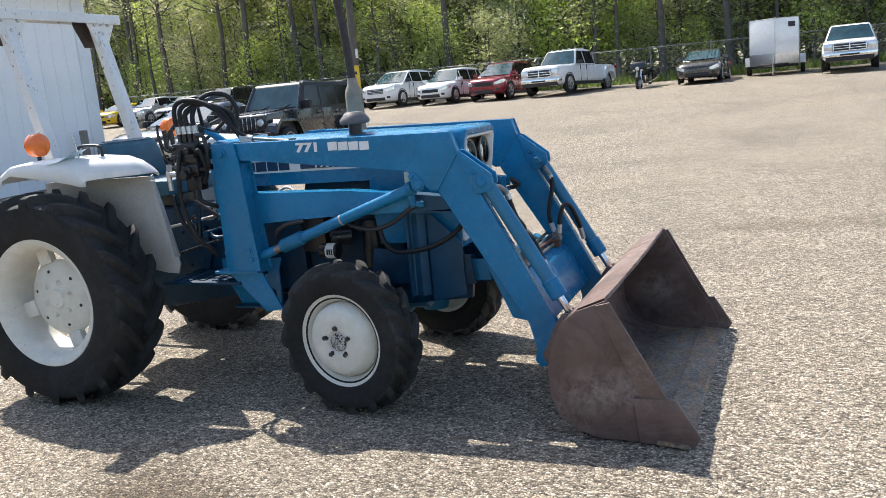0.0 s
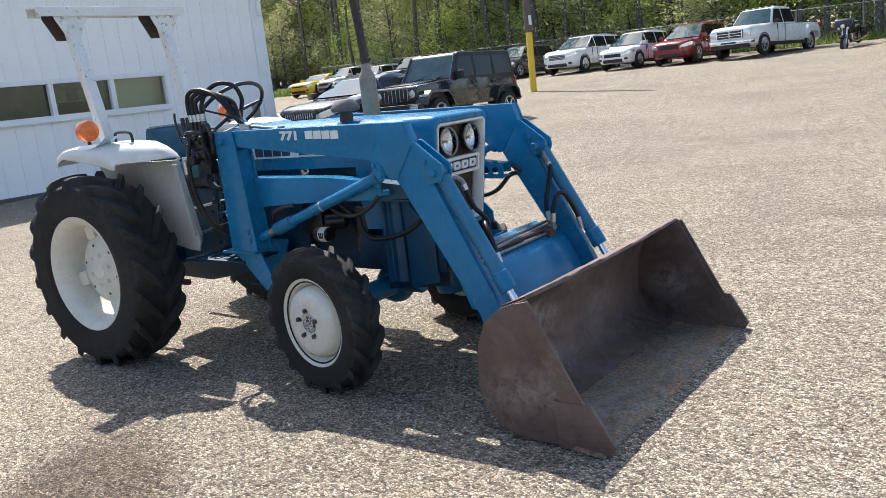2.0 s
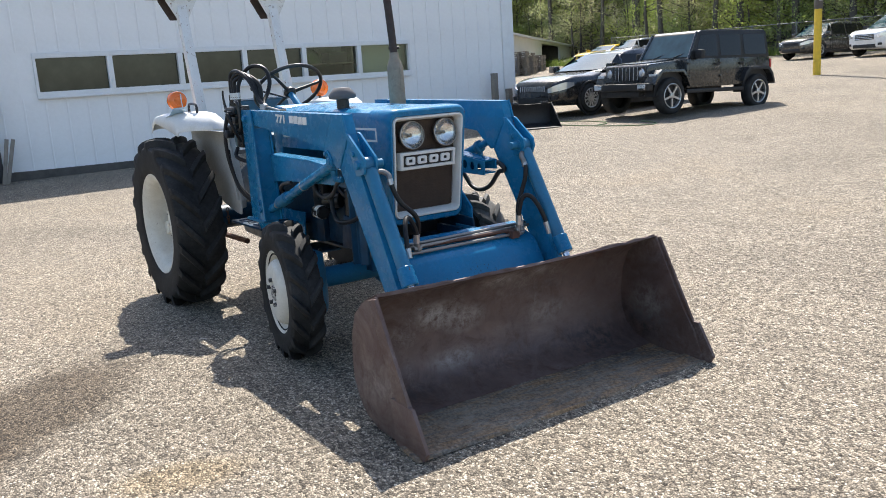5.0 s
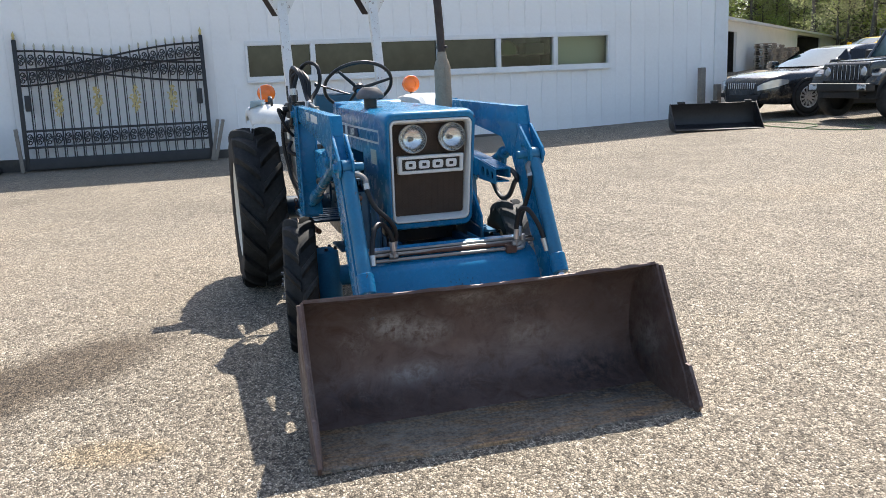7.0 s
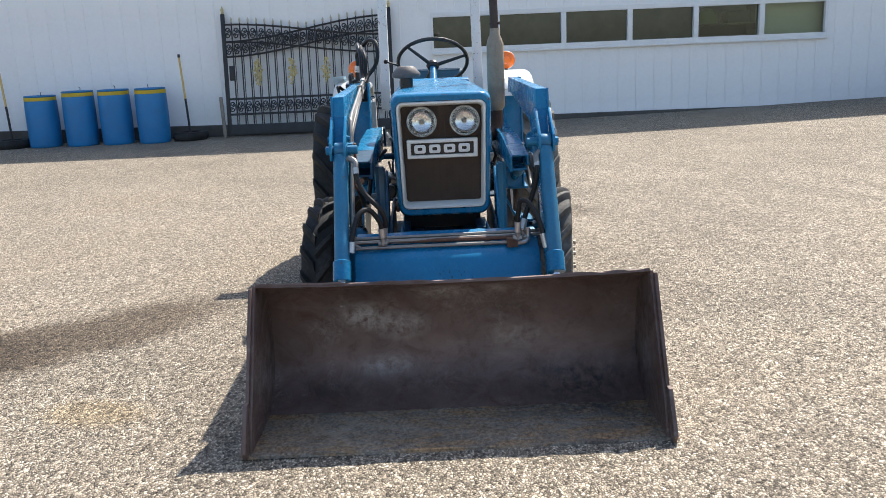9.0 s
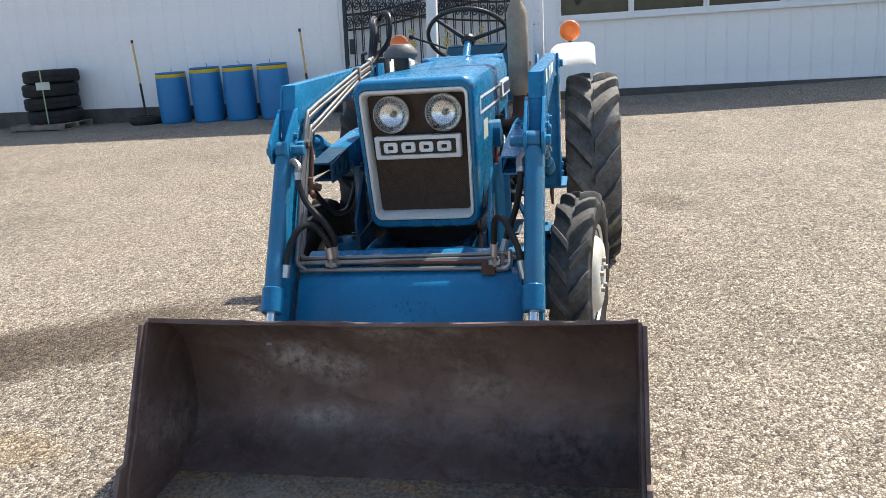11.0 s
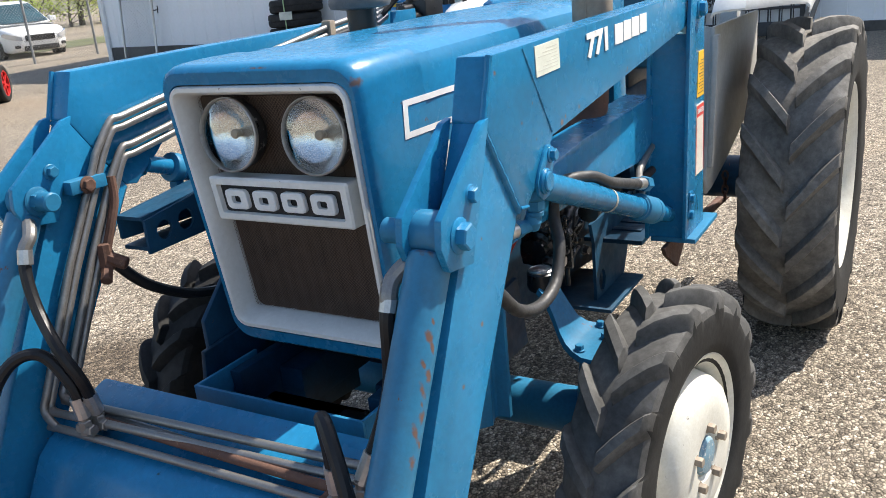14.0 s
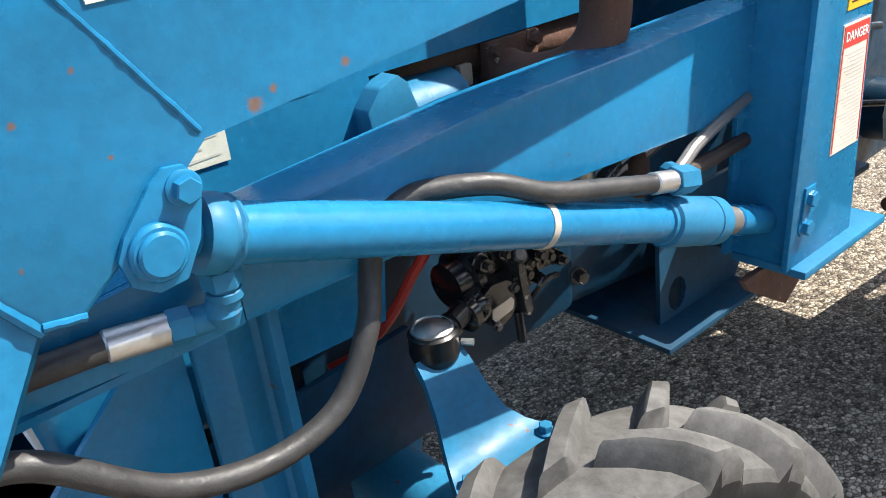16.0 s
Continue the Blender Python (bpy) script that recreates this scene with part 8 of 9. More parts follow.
def car(name, x, y, heading, label, mat, L=4.6, W=1.86, H=1.68, belt=1.0, hood=0.98, nose=0.82, clear=0.22, r=0.35, wb=2.75, base_f=1.05, roof_f=0.25, roof_r=-1.75, base_r=-2.1, cuts=(0.55, -0.45, -1.35), group="cars parked in a row", category="car", front_x=None, spokes=5, bed=False, cladding=False, grille_z=(0.55, 0.80), rails=False, bluff=False):
    """A car by its main lines; (x, y) is the middle of its front axle."""
    if not bluff:
        base_f, roof_f = base_f + 0.10, roof_f - 0.12
    fa = wb / 2 + (L * 0.5 - wb / 2 - 0.90) * 0.5
    h = radians(heading)
    cx, cy = x - fa * math.cos(h), y - fa * math.sin(h)
    e = thing(name, pose(cx, cy, lie(cx, cy), 0, 0, heading) @ pose(0, 0, 0, 0, -math.degrees(0.028) * 0.9 * -math.sin(h), 0), label, category, group)
    hw = W / 2
    ra = fa - wb
    if bluff:
        tip = [(L / 2, 0.86, clear + 0.12, nose - 0.10), (L / 2 - 0.06, 0.93, clear + 0.05, nose - 0.01), (L / 2 - 0.25, 0.98, clear, nose + 0.05)]
    else:
        tip = [(L / 2, 0.58, clear + 0.10, nose - 0.13), (L / 2 - 0.05, 0.74, clear + 0.06, nose - 0.07), (L / 2 - 0.14, 0.86, clear + 0.03, nose - 0.01), (L / 2 - 0.30, 0.95, clear, nose + 0.04), (L / 2 - 0.55, 0.99, clear, nose + 0.10)]
    st = tip + [(fa - 0.15, 1.0, clear, hood - 0.05), (base_f, 1.0, clear, hood + 0.01), (base_f - 0.3, 1.0, clear, belt), (0.0, 1.0, clear, belt), (ra, 1.0, clear, belt + 0.02), (-L / 2 + 0.35, 0.97, clear + 0.04, belt + 0.02), (-L / 2 + 0.12, 0.91, clear + 0.1, belt - 0.01), (-L / 2 + 0.02, 0.80, clear + 0.14, belt - 0.08), (-L / 2, 0.70, clear + 0.18, belt - 0.16)]
    bm = B()
    rows = []
    for px, ws, z0, z1 in st:
        w = hw * ws
        sec = [(w * 0.88, z0), (w * 0.97, z0 + 0.08), (w, z0 + 0.45 * (z1 - z0)), (w * 0.985, z0 + 0.72 * (z1 - z0)), (w * 0.95, z1 - 0.05), (w * 0.88, z1 - 0.005), (w * 0.5, z1 + 0.02), (0, z1 + 0.03)]
        sec += [(-a, b) for a, b in reversed(sec[:-1])]
        rows.append([bm.verts.new((px, a, b)) for a, b in sec])
    ring_skin(bm, rows)
    part("body", bm, mat, e, crisp=50)
    # cabin
    top = H
    prof = [(base_f, belt - 0.01), (roof_f + 0.1, top - 0.07), (roof_f - 0.25, top - 0.005), ((roof_f + roof_r) / 2, top), (roof_r + 0.1, top - 0.05), (base_r, belt - 0.01)]

    def side_y(z):
        return hw * (0.93 - 0.22 * (z - belt) / (top - belt))

    bm = B()
    lft = [bm.verts.new((a, side_y(b), b)) for a, b in prof]
    rgt = [bm.verts.new((a, -side_y(b), b)) for a, b in prof]
    bm.faces.new(lft)
    bm.faces.new(list(reversed(rgt)))
    for i in range(len(prof)):
        j = (i + 1) % len(prof)
        bm.faces.new((lft[i], rgt[i], rgt[j], lft[j]))
    bmesh.ops.bevel(bm, geom=[g for g in bm.edges], offset=0.06, segments=3, affect="EDGES", profile=0.5)
    part("cabin", bm, mat, e, crisp=50)

    def edge_x(z, front):
        (x0, z0), (x1, z1) = (prof[0], prof[1]) if front else (prof[5], prof[4])
        return x0 + (x1 - x0) * (z - z0) / (z1 - z0)

    z0, z1 = belt + 0.05, top - 0.12
    # front and rear screens
    for front, nm in ((True, "windscreen"), (False, "rear_window")):
        bm = B()
        q = []
        off = 0.012 if front else -0.012
        for z, k in ((z0, 0.94), (z1 + 0.03, 0.92)):
            q.append([bm.verts.new((edge_x(z, front) + off * (1 + 7 * (1 - v * v)), v * side_y(z) * k, z)) for v in (-1, -0.7, -0.35, 0, 0.35, 0.7, 1)])
        for i in range(6):
            bm.faces.new((q[0][i], q[0][i + 1], q[1][i + 1], q[1][i]))
        part(nm, bm, CAR_GLASS, e)
    bounds = [edge_x(z0, True) - 0.10] + list(cuts) + [edge_x(z0, False) + 0.10]
    for s in (-1, 1):
        for k in range(len(bounds) - 1):
            a0, a1 = bounds[k] - (0.04 if k else 0), bounds[k + 1] + (0.04 if k < len(bounds) - 2 else 0)
            if a0 - a1 < 0.12:
                continue
            hi_a = min(a0, edge_x(z1, True) - 0.10) if k == 0 else a0
            hi_b = max(a1, edge_x(z1, False) + 0.08)
            if hi_a - hi_b < 0.03:
                hi_a = hi_b + 0.03
            bm = B()
            bm.faces.new([bm.verts.new((a, s * (side_y(b) + 0.006), b)) for a, b in ((a0, z0), (a1, z0), (hi_b, z1), (hi_a, z1))])
            part("side_window", bm, SIDE_GLASS, e, smooth=False)
        bm = B()
        box(bm, base_f - 0.35, base_f - 0.15, s * (hw * 0.95), s * (hw + 0.16), belt + 0.02, belt + 0.18, 0.03)
        part("mirror", bm, CAR_TRIM if cladding else mat, e)
        for cx2 in ([base_f - 0.45] + list(cuts[:2])):
            part("door_gap", box(B(), cx2 - 0.006, cx2 + 0.006, s * (hw - 0.03), s * (hw + 0.004), clear + 0.14, belt - 0.02), CAR_TRIM, e, smooth=False)
        for cx2 in cuts[:2]:
            bm = B()
            box(bm, cx2 + 0.10, cx2 + 0.28, s * (hw - 0.02), s * (hw + 0.025), belt - 0.16, belt - 0.12, 0.008)
            part("door_handle", bm, CHROME if not cladding else mat, e)
        bm = B()
        box(bm, ra + 0.35, fa - 0.40, s * (hw - 0.06), s * (hw + 0.006), clear - 0.02, clear + 0.12, 0.01)
        part("sill", bm, CAR_TRIM, e)
        for ax in (fa, ra):
            bm = B()
            lathe(bm, [(r * 0.6, -0.1), (r + 0.07, -0.02), (r + 0.065, 0.012), (r + 0.03, 0.014), (r + 0.02, -0.06), (r * 0.6, -0.08)], (0, s, 0), (ax, s * hw, r), 30, cap=False)
            part("wheel_arch", bm, CAR_TRIM, e)
            car_wheel(e, ax, s * (hw - 0.085), r, 0.23, spokes)
        bm = B()
        if bluff:
            box(bm, L / 2 - 0.30, L / 2 + 0.01, s * hw * 0.60, s * hw * 0.92, grille_z[0] + 0.06, grille_z[1], 0.035)
        else:
            wrap = ((L / 2 - 0.005, 0.56, nose - 0.27, nose - 0.17), (L / 2 - 0.04, 0.735, nose - 0.25, nose - 0.11), (L / 2 - 0.13, 0.865, nose - 0.22, nose - 0.06), (L / 2 - 0.28, 0.955, nose - 0.18, nose - 0.03), (L / 2 - 0.46, 0.995, nose - 0.12, nose - 0.05))
            lens = [[bm.verts.new((lx + dx, s * hw * (lw + dy), lz)) for lz in (lo_z, hi_z)] for dx, dy in ((0.022, 0.014), (-0.02, -0.03)) for lx, lw, lo_z, hi_z in wrap]
            for i in range(4):
                bm.faces.new((lens[i][0], lens[i + 1][0], lens[i + 1][1], lens[i][1]))
                for k in (0, 1):
                    bm.faces.new((lens[i][k], lens[i + 1][k], lens[i + 6][k], lens[i + 5][k]))
        part("headlight", bm, CAR_LAMP, e)
        bm = B()
        box(bm, -L / 2 - 0.01, -L / 2 + 0.18, s * hw * 0.66, s * hw * 0.96, belt - 0.22, belt - 0.04, 0.03)
        part("tail_light", bm, TAIL_RED, e)
        bm = B()
        box(bm, L / 2 - 0.22, L / 2 - 0.02, s * hw * 0.64, s * hw * 0.80, clear + 0.14, clear + 0.24, 0.02)
        part("fog_lamp", bm, CAR_TRIM, e)
    bm = B()
    box(bm, L / 2 - 0.2, L / 2 + 0.012, -hw * (0.56 if bluff else 0.48), hw * (0.56 if bluff else 0.48), grille_z[0], min(grille_z[1], nose - (0.02 if bluff else 0.12)), 0.03)
    g = part("grille", bm, CAR_TRIM, e)
    if group == "cars by the building":
        for k in range(13):
            bm = B()
            yb = hw * 0.45 * (k - 6) / 6
            box(bm, L / 2, L / 2 + 0.024, yb - 0.012, yb + 0.012, grille_z[0] + 0.01, min(grille_z[1], nose - 0.10) - 0.01, 0.004)
            part("grille_bar", bm, CHROME, g)
    for k in range(3 if group != "cars by the building" else 0):
        bm = B()
        z = grille_z[0] + (min(grille_z[1], nose - (0.02 if bluff else 0.12)) - grille_z[0]) * (0.2 + 0.3 * k)
        box(bm, L / 2, L / 2 + 0.022, -hw * 0.46, hw * 0.46, z - 0.010, z + 0.010, 0.004)
        part("grille_bar", bm, CHROME if rails or category == "pickup truck" else CAR_TRIM, g)
    bm = B()
    box(bm, L / 2 - 0.3, L / 2 + 0.010, -hw * 0.56, hw * 0.56, clear + 0.04, clear + 0.20, 0.03)
    part("air_intake", bm, CAR_TRIM, e)
    if rails:
        for s in (-1, 1):
            bm = B()
            pipe(bm, [(roof_f - 0.2, s * hw * 0.66, top - 0.01), (roof_f - 0.35, s * hw * 0.66, top + 0.05), (roof_r + 0.5, s * hw * 0.66, top + 0.05), (roof_r + 0.35, s * hw * 0.66, top - 0.01)], 0.018, 6, 4)
            part("roof_rail", bm, CAR_TRIM, e)
    return e


RH = -97
car("suv", -18.75, 39.3, RH, "white three-row suv with roof rails", WHITE_CAR, L=5.0, W=2.0, H=1.78, belt=1.12, hood=1.10, nose=0.98, clear=0.24, r=0.38, wb=2.87, base_f=1.15, roof_f=0.35, roof_r=-2.2, base_r=-2.4, cuts=(0.35, -0.7, -1.7), rails=True, cladding=True, grille_z=(0.62, 0.92))
car("suv", -15.6, 38.7, RH, "white compact suv with a rosy sheen of its neighbour", WHITE_CAR, L=4.52, W=1.84, H=1.68, grille_z=(0.50, 0.66))
car("suv", -12.8, 38.5, RH, "deep red crossover suv", RED_CAR, L=4.78, W=1.93, H=1.74, belt=1.05, hood=1.03, nose=0.90, r=0.38, base_f=1.12, cuts=(0.45, -0.55, -1.5), grille_z=(0.58, 0.84))
car("sedan", -3.4, 39.2, RH + 4, "dark bronze-grey four-door sedan", GREY_CAR, L=4.85, W=1.83, H=1.46, belt=0.93, hood=0.90, nose=0.74, clear=0.18, r=0.33, wb=2.80, base_f=0.95, roof_f=0.05, roof_r=-1.15, base_r=-1.95, cuts=(0.25, -0.75), grille_z=(0.58, 0.70), spokes=10)
car("suv", -22.4, 39.3, RH, "dark grey crossover suv", GREY_CAR, L=4.6, W=1.86, H=1.66)
car("suv", -29.8, 39.8, RH, "black boxy suv with a bright windscreen", BLACK_CAR, L=4.8, W=1.9, H=1.78, belt=1.08, hood=1.05, nose=0.95, r=0.37, bluff=True)
car("car", -32.6, 39.8, RH, "silver hatchback with a bright windscreen", SILVER_CAR, L=4.3, W=1.78, H=1.52, belt=0.95, hood=0.92, nose=0.78)
car("car", -35.4, 40.2, RH, "silver-white crossover in bright sun", SILVER_CAR, L=4.5, W=1.82, H=1.62)
car("car", -38.6, 41.0, RH + 15, "bright yellow muscle car with black trim", YELLOW_CAR, L=4.8, W=1.92, H=1.38, belt=0.92, hood=0.92, nose=0.76, clear=0.15, r=0.36, base_f=0.70, roof_f=-0.1, roof_r=-1.3, base_r=-1.9, cuts=(-0.4,))
car("sedan", -13.15, 15.55, -88, "black sedan with a bright upright-barred grille", BLACK_CAR, L=4.83, W=1.83, H=1.44, belt=0.92, hood=0.90, nose=0.74, clear=0.18, r=0.33, wb=2.73, base_f=0.95, roof_f=0.05, roof_r=-1.1, base_r=-1.95, cuts=(0.25, -0.75), group="cars by the building", spokes=12, grille_z=(0.50, 0.70))
car("minivan", -17.9, -20.3, 78, "white minivan behind a wire fence", WHITE_CAR, L=5.1, W=1.99, H=1.75, belt=1.05, hood=1.02, nose=0.86, r=0.34, wb=3.05, base_f=1.45, roof_f=0.6, roof_r=-2.2, base_r=-2.45, cuts=(0.55, -0.6, -1.6), group="", category="van")


def pickup(x, y, heading, label, dual, grille_z):
    """A crew-cab pickup truck."""
    L, W, H = (6.4, 2.03, 2.0) if dual else (5.8, 2.03, 1.87)
    e = car("pickup_truck", x, y, heading, label, WHITE_CAR, L=L, W=W, H=H, belt=1.25 if dual else 1.18, hood=1.28 if dual else 1.18, nose=1.18 if dual else 1.08, clear=0.38, r=0.42, wb=L * 0.64, base_f=L / 2 - 1.75, roof_f=L / 2 - 2.35, roof_r=L / 2 - 3.9, base_r=L / 2 - 4.0, cuts=(L / 2 - 2.85,), category="pickup truck", cladding=True, grille_z=grille_z, spokes=6, bluff=True)
    bm = B()
    box(bm, -L / 2 + 0.12, L / 2 - 4.15, -W / 2 * 0.80, W / 2 * 0.80, 1.262 if dual else 1.192, 1.30 if dual else 1.23, 0.01)
    part("bed_liner", bm, CAR_TRIM, e)
    bm = B()
    plan(bm, [(L / 2 - 0.25, -W / 2 * 0.99), (L / 2 + 0.02, -W / 2 * 0.95), (L / 2 + 0.12, -W / 2 * 0.6), (L / 2 + 0.12, W / 2 * 0.6), (L / 2 + 0.02, W / 2 * 0.95), (L / 2 - 0.25, W / 2 * 0.99)], 0.50, 0.66, 0.02)
    bumper = part("front_bumper", bm, CHROME, e)
    part("bumper_intake", box(B(), L / 2 + 0.05, L / 2 + 0.127, -W / 2 * 0.34, W / 2 * 0.34, 0.53, 0.60, 0.01), CAR_TRIM, bumper)
    part("lower_valance", box(B(), L / 2 - 0.15, L / 2 + 0.06, -W / 2 * 0.85, W / 2 * 0.85, 0.34, 0.50, 0.03), CAR_TRIM, e)
    gz0, gz1 = grille_z
    bm = B()
    box(bm, L / 2 - 0.05, L / 2 + 0.03, -W / 2 * 0.60, W / 2 * 0.60, gz0, gz1, 0.02)
    g = part("grille_panel", bm, CAR_TRIM, e)
    for k in range(4):
        z0 = gz0 + 0.02 + k * (gz1 - gz0 - 0.04) / 3
        part("grille_slat", box(B(), L / 2 + 0.02, L / 2 + 0.05, -W / 2 * 0.58, W / 2 * 0.58, z0 - 0.014, z0 + 0.014, 0.005), CHROME, g)
    for k in (-1, 0, 1):
        part("grille_upright", box(B(), L / 2 + 0.02, L / 2 + 0.047, k * W / 2 * 0.57 - 0.02, k * W / 2 * 0.57 + 0.02, gz0 + 0.01, gz1 - 0.01, 0.005), CHROME, g)
    if dual:
        for s in (-1, 1):
            bm = B()
            rx = L / 2 + 0.02 - L * 0.5 - L * 0.32
            prism(bm, [(rx - 0.66, 0.55), (rx - 0.60, 0.98), (rx - 0.40, 1.16), (rx + 0.40, 1.16), (rx + 0.60, 0.98), (rx + 0.66, 0.55), (rx + 0.52, 0.55), (rx + 0.44, 0.80), (rx + 0.26, 0.93), (rx - 0.26, 0.93), (rx - 0.44, 0.80), (rx - 0.52, 0.55)], s * (W / 2 - 0.03), s * (W / 2 + 0.15), 0.05)
            part("wide_fender", bm, WHITE_CAR, e)
        for k in range(5):
            bm = B()
            box(bm, L / 2 - 2.62, L / 2 - 2.54, -0.6 + 0.3 * k - 0.06, -0.6 + 0.3 * k + 0.06, H - 0.005, H + 0.04, 0.015)
            part("cab_lamp", bm, CHROME, e)
    return e


pickup(-9.95, 38.4, RH - 6, "white crew-cab dual-wheel pickup truck", True, (0.72, 1.08))
pickup(2.45, 38.0, RH + 3, "white pickup truck with a chrome bumper", False, (0.70, 1.02))


def jeep(x, y, heading):
    """A four-door boxy off-roader; (x, y) is its front axle's middle."""
    W, hw = 1.60, 0.80
    h = radians(heading)
    cx, cy = x - 1.39 * math.cos(h), y - 1.39 * math.sin(h)
    e = thing("offroader", pose(cx, cy, lie(cx, cy), 0, 0, heading) @ pose(0, 0, 0, 0, -1.5, 0) @ Matrix.Diagonal((0.925, 0.925, 0.925, 1)), "dark grey four-door off-roader with bright wheels", "suv", "cars by the building")
    bm = B()
    prism(bm, [(2.02, 0.62), (2.02, 1.02), (1.96, 1.12), (0.85, 1.20), (0.85, 0.60)], -0.66, 0.66, 0.05)
    part("hood", bm, JEEP_GREY, e)
    bm = B()
    prism(bm, [(1.92, 1.10), (1.90, 1.155), (0.90, 1.235), (0.86, 1.19)], -0.42, 0.42, 0.025)
    part("hood_bulge", bm, JEEP_GREY, e)
    for s in (-1, 1):
        bm = B()
        rod(bm, (0.80, s * 0.745, 1.20), (0.43, s * 0.665, 1.80), 0.035, seg=10)
        part("windscreen_pillar", bm, JEEP_GREY, e)
        bm = B()
        prism(bm, [(2.02, 0.60), (2.00, 0.90), (0.92, 0.98), (0.92, 0.55)], s * 0.60, s * 0.70, 0.03)
        part("inner_fender", bm, JEEP_GREY, e)
    bm = B()
    prism(bm, [(0.90, 0.55), (0.90, 1.21), (-2.05, 1.21), (-2.08, 0.60)], -hw, hw, 0.03)
    part("body", bm, JEEP_GREY, e)
    bm = B()
    pr = [(0.78, 1.20), (0.42, 1.80), (0.30, 1.845), (-1.95, 1.86), (-2.03, 1.82), (-2.06, 1.20)]
    lft = [bm.verts.new((a, 0.78 - 0.16 * (b - 1.2), b)) for a, b in pr]
    rgt = [bm.verts.new((a, -0.78 + 0.16 * (b - 1.2), b)) for a, b in pr]
    bm.faces.new(lft)
    bm.faces.new(list(reversed(rgt)))
    for i in range(6):
        bm.faces.new((lft[i], rgt[i], rgt[(i + 1) % 6], lft[(i + 1) % 6]))
    bmesh.ops.bevel(bm, geom=list(bm.edges), offset=0.025, segments=2, affect="EDGES", profile=0.6)
    part("hard_top", bm, CAR_TRIM, e, "black hard top")
    bm = B()
    bm.faces.new([bm.verts.new(p) for p in ((0.765, -0.70, 1.25), (0.765, 0.70, 1.25), (0.455, 0.62, 1.765), (0.455, -0.62, 1.765))])
    part("windscreen", bm, CAR_GLASS, e, smooth=False)
    bm = B()
    bm.faces.new([bm.verts.new(p) for p in ((-2.072, -0.6, 1.28), (-2.072, 0.6, 1.28), (-2.05, 0.55, 1.74), (-2.05, -0.55, 1.74))])
    part("rear_window", bm, CAR_GLASS, e, smooth=False)
    for s in (-1, 1):
        for q in (((0.60, 1.26), (-0.18, 1.26), (-0.18, 1.74), (0.36, 1.74)), ((-0.28, 1.26), (-1.0, 1.26), (-1.04, 1.74), (-0.28, 1.74)), ((-1.14, 1.28), (-1.95, 1.28), (-1.93, 1.75), (-1.14, 1.75))):
            bm = B()
            bm.faces.new([bm.verts.new((a, s * (0.787 - 0.16 * (b - 1.2)), b)) for a, b in q])
            part("side_window", bm, SIDE_GLASS, e, smooth=False)
        for a0, a1 in ((0.84, -0.22), (-0.24, -1.10)):
            bm = B()
            box(bm, a1 + 0.015, a0 - 0.015, s * (hw - 0.02), s * (hw + 0.008), 0.64, 1.20, 0.006)
            d = part("door", bm, JEEP_GREY, e)
            bm = B()
            box(bm, a1 + 0.06, a1 + 0.20, s * (hw + 0.008), s * (hw + 0.04), 1.06, 1.10, 0.01)
            part("door_handle", bm, CAR_TRIM, d)
            for z in (0.78, 1.08):
                bm = B()
                box(bm, a0 - 0.03, a0 + 0.05, s * (hw + 0.006), s * (hw + 0.03), z, z + 0.05, 0.006)
                part("hinge", bm, JEEP_GREY, d)
        bm = B()
        box(bm, 0.52, 0.66, s * 0.80, s * 1.0, 1.20, 1.40, 0.03)
        part("mirror", bm, CAR_TRIM, e)
        for ax in (1.50, -1.50):
            bm = B()
            prism(bm, [(ax + 0.58, 0.66), (ax + 0.50, 0.86), (ax + 0.36, 0.98), (ax - 0.36, 0.98), (ax - 0.52, 0.84), (ax - 0.60, 0.60), (ax - 0.54, 0.60), (ax - 0.45, 0.82), (ax - 0.32, 0.93), (ax + 0.32, 0.93), (ax + 0.44, 0.82), (ax + 0.52, 0.66)], s * 0.60, s * 0.94, 0.012)
            part("fender_flare", bm, CAR_TRIM if ax < 0 else JEEP_GREY, e)
            bm = B()
            prism(bm, [(ax + 0.48, 0.4), (ax + 0.42, 0.80), (ax + 0.30, 0.92), (ax - 0.30, 0.92), (ax - 0.43, 0.80), (ax - 0.48, 0.4)], s * 0.55, s * 0.805)
            part("wheel_well", bm, CAR_TRIM, e)
            car_wheel(e, ax, s * 0.815, 0.405, 0.25, 5)
        bm = B()
        box(bm, -1.0, 0.98, s * 0.72, s * 0.88, 0.44, 0.53, 0.02)
        part("side_step", bm, CAR_TRIM, e)
        bm = B()
        lathe(bm, [(0.09, 0.0), (0.098, 0.02), (0.09, 0.035)], (1, 0, 0), (2.02, s * 0.50, 0.93), 24, cap=False)
        lathe(bm, [(0.09, 0.01), (0.06, 0.028), (0.0, 0.03)], (1, 0, 0), (2.02, s * 0.50, 0.93), 24, cap=False)
        part("headlight", bm, CAR_LAMP, e)
        bm = B()
        box(bm, 1.94, 2.02, s * 0.70, s * 0.90, 0.84, 0.90, 0.01)
        part("marker_light", bm, CAR_LAMP, e)
        bm = B()
        box(bm, 2.16, 2.235, s * 0.56, s * 0.80, 0.56, 0.68, 0.015)
        part("fog_lamp_bezel", bm, CHROME, e)
        bm = B()
        box(bm, -2.13, -2.06, s * 0.66, s * 0.80, 0.95, 1.16, 0.01)
        part("tail_light", bm, TAIL_RED, e)
    bm = B()
    prism(bm, [(2.02, 0.74), (2.035, 0.74), (2.035, 1.07), (1.99, 1.12), (1.98, 1.10)], -0.62, 0.62, 0.01)
    g = part("grille_panel", bm, JEEP_GREY, e)
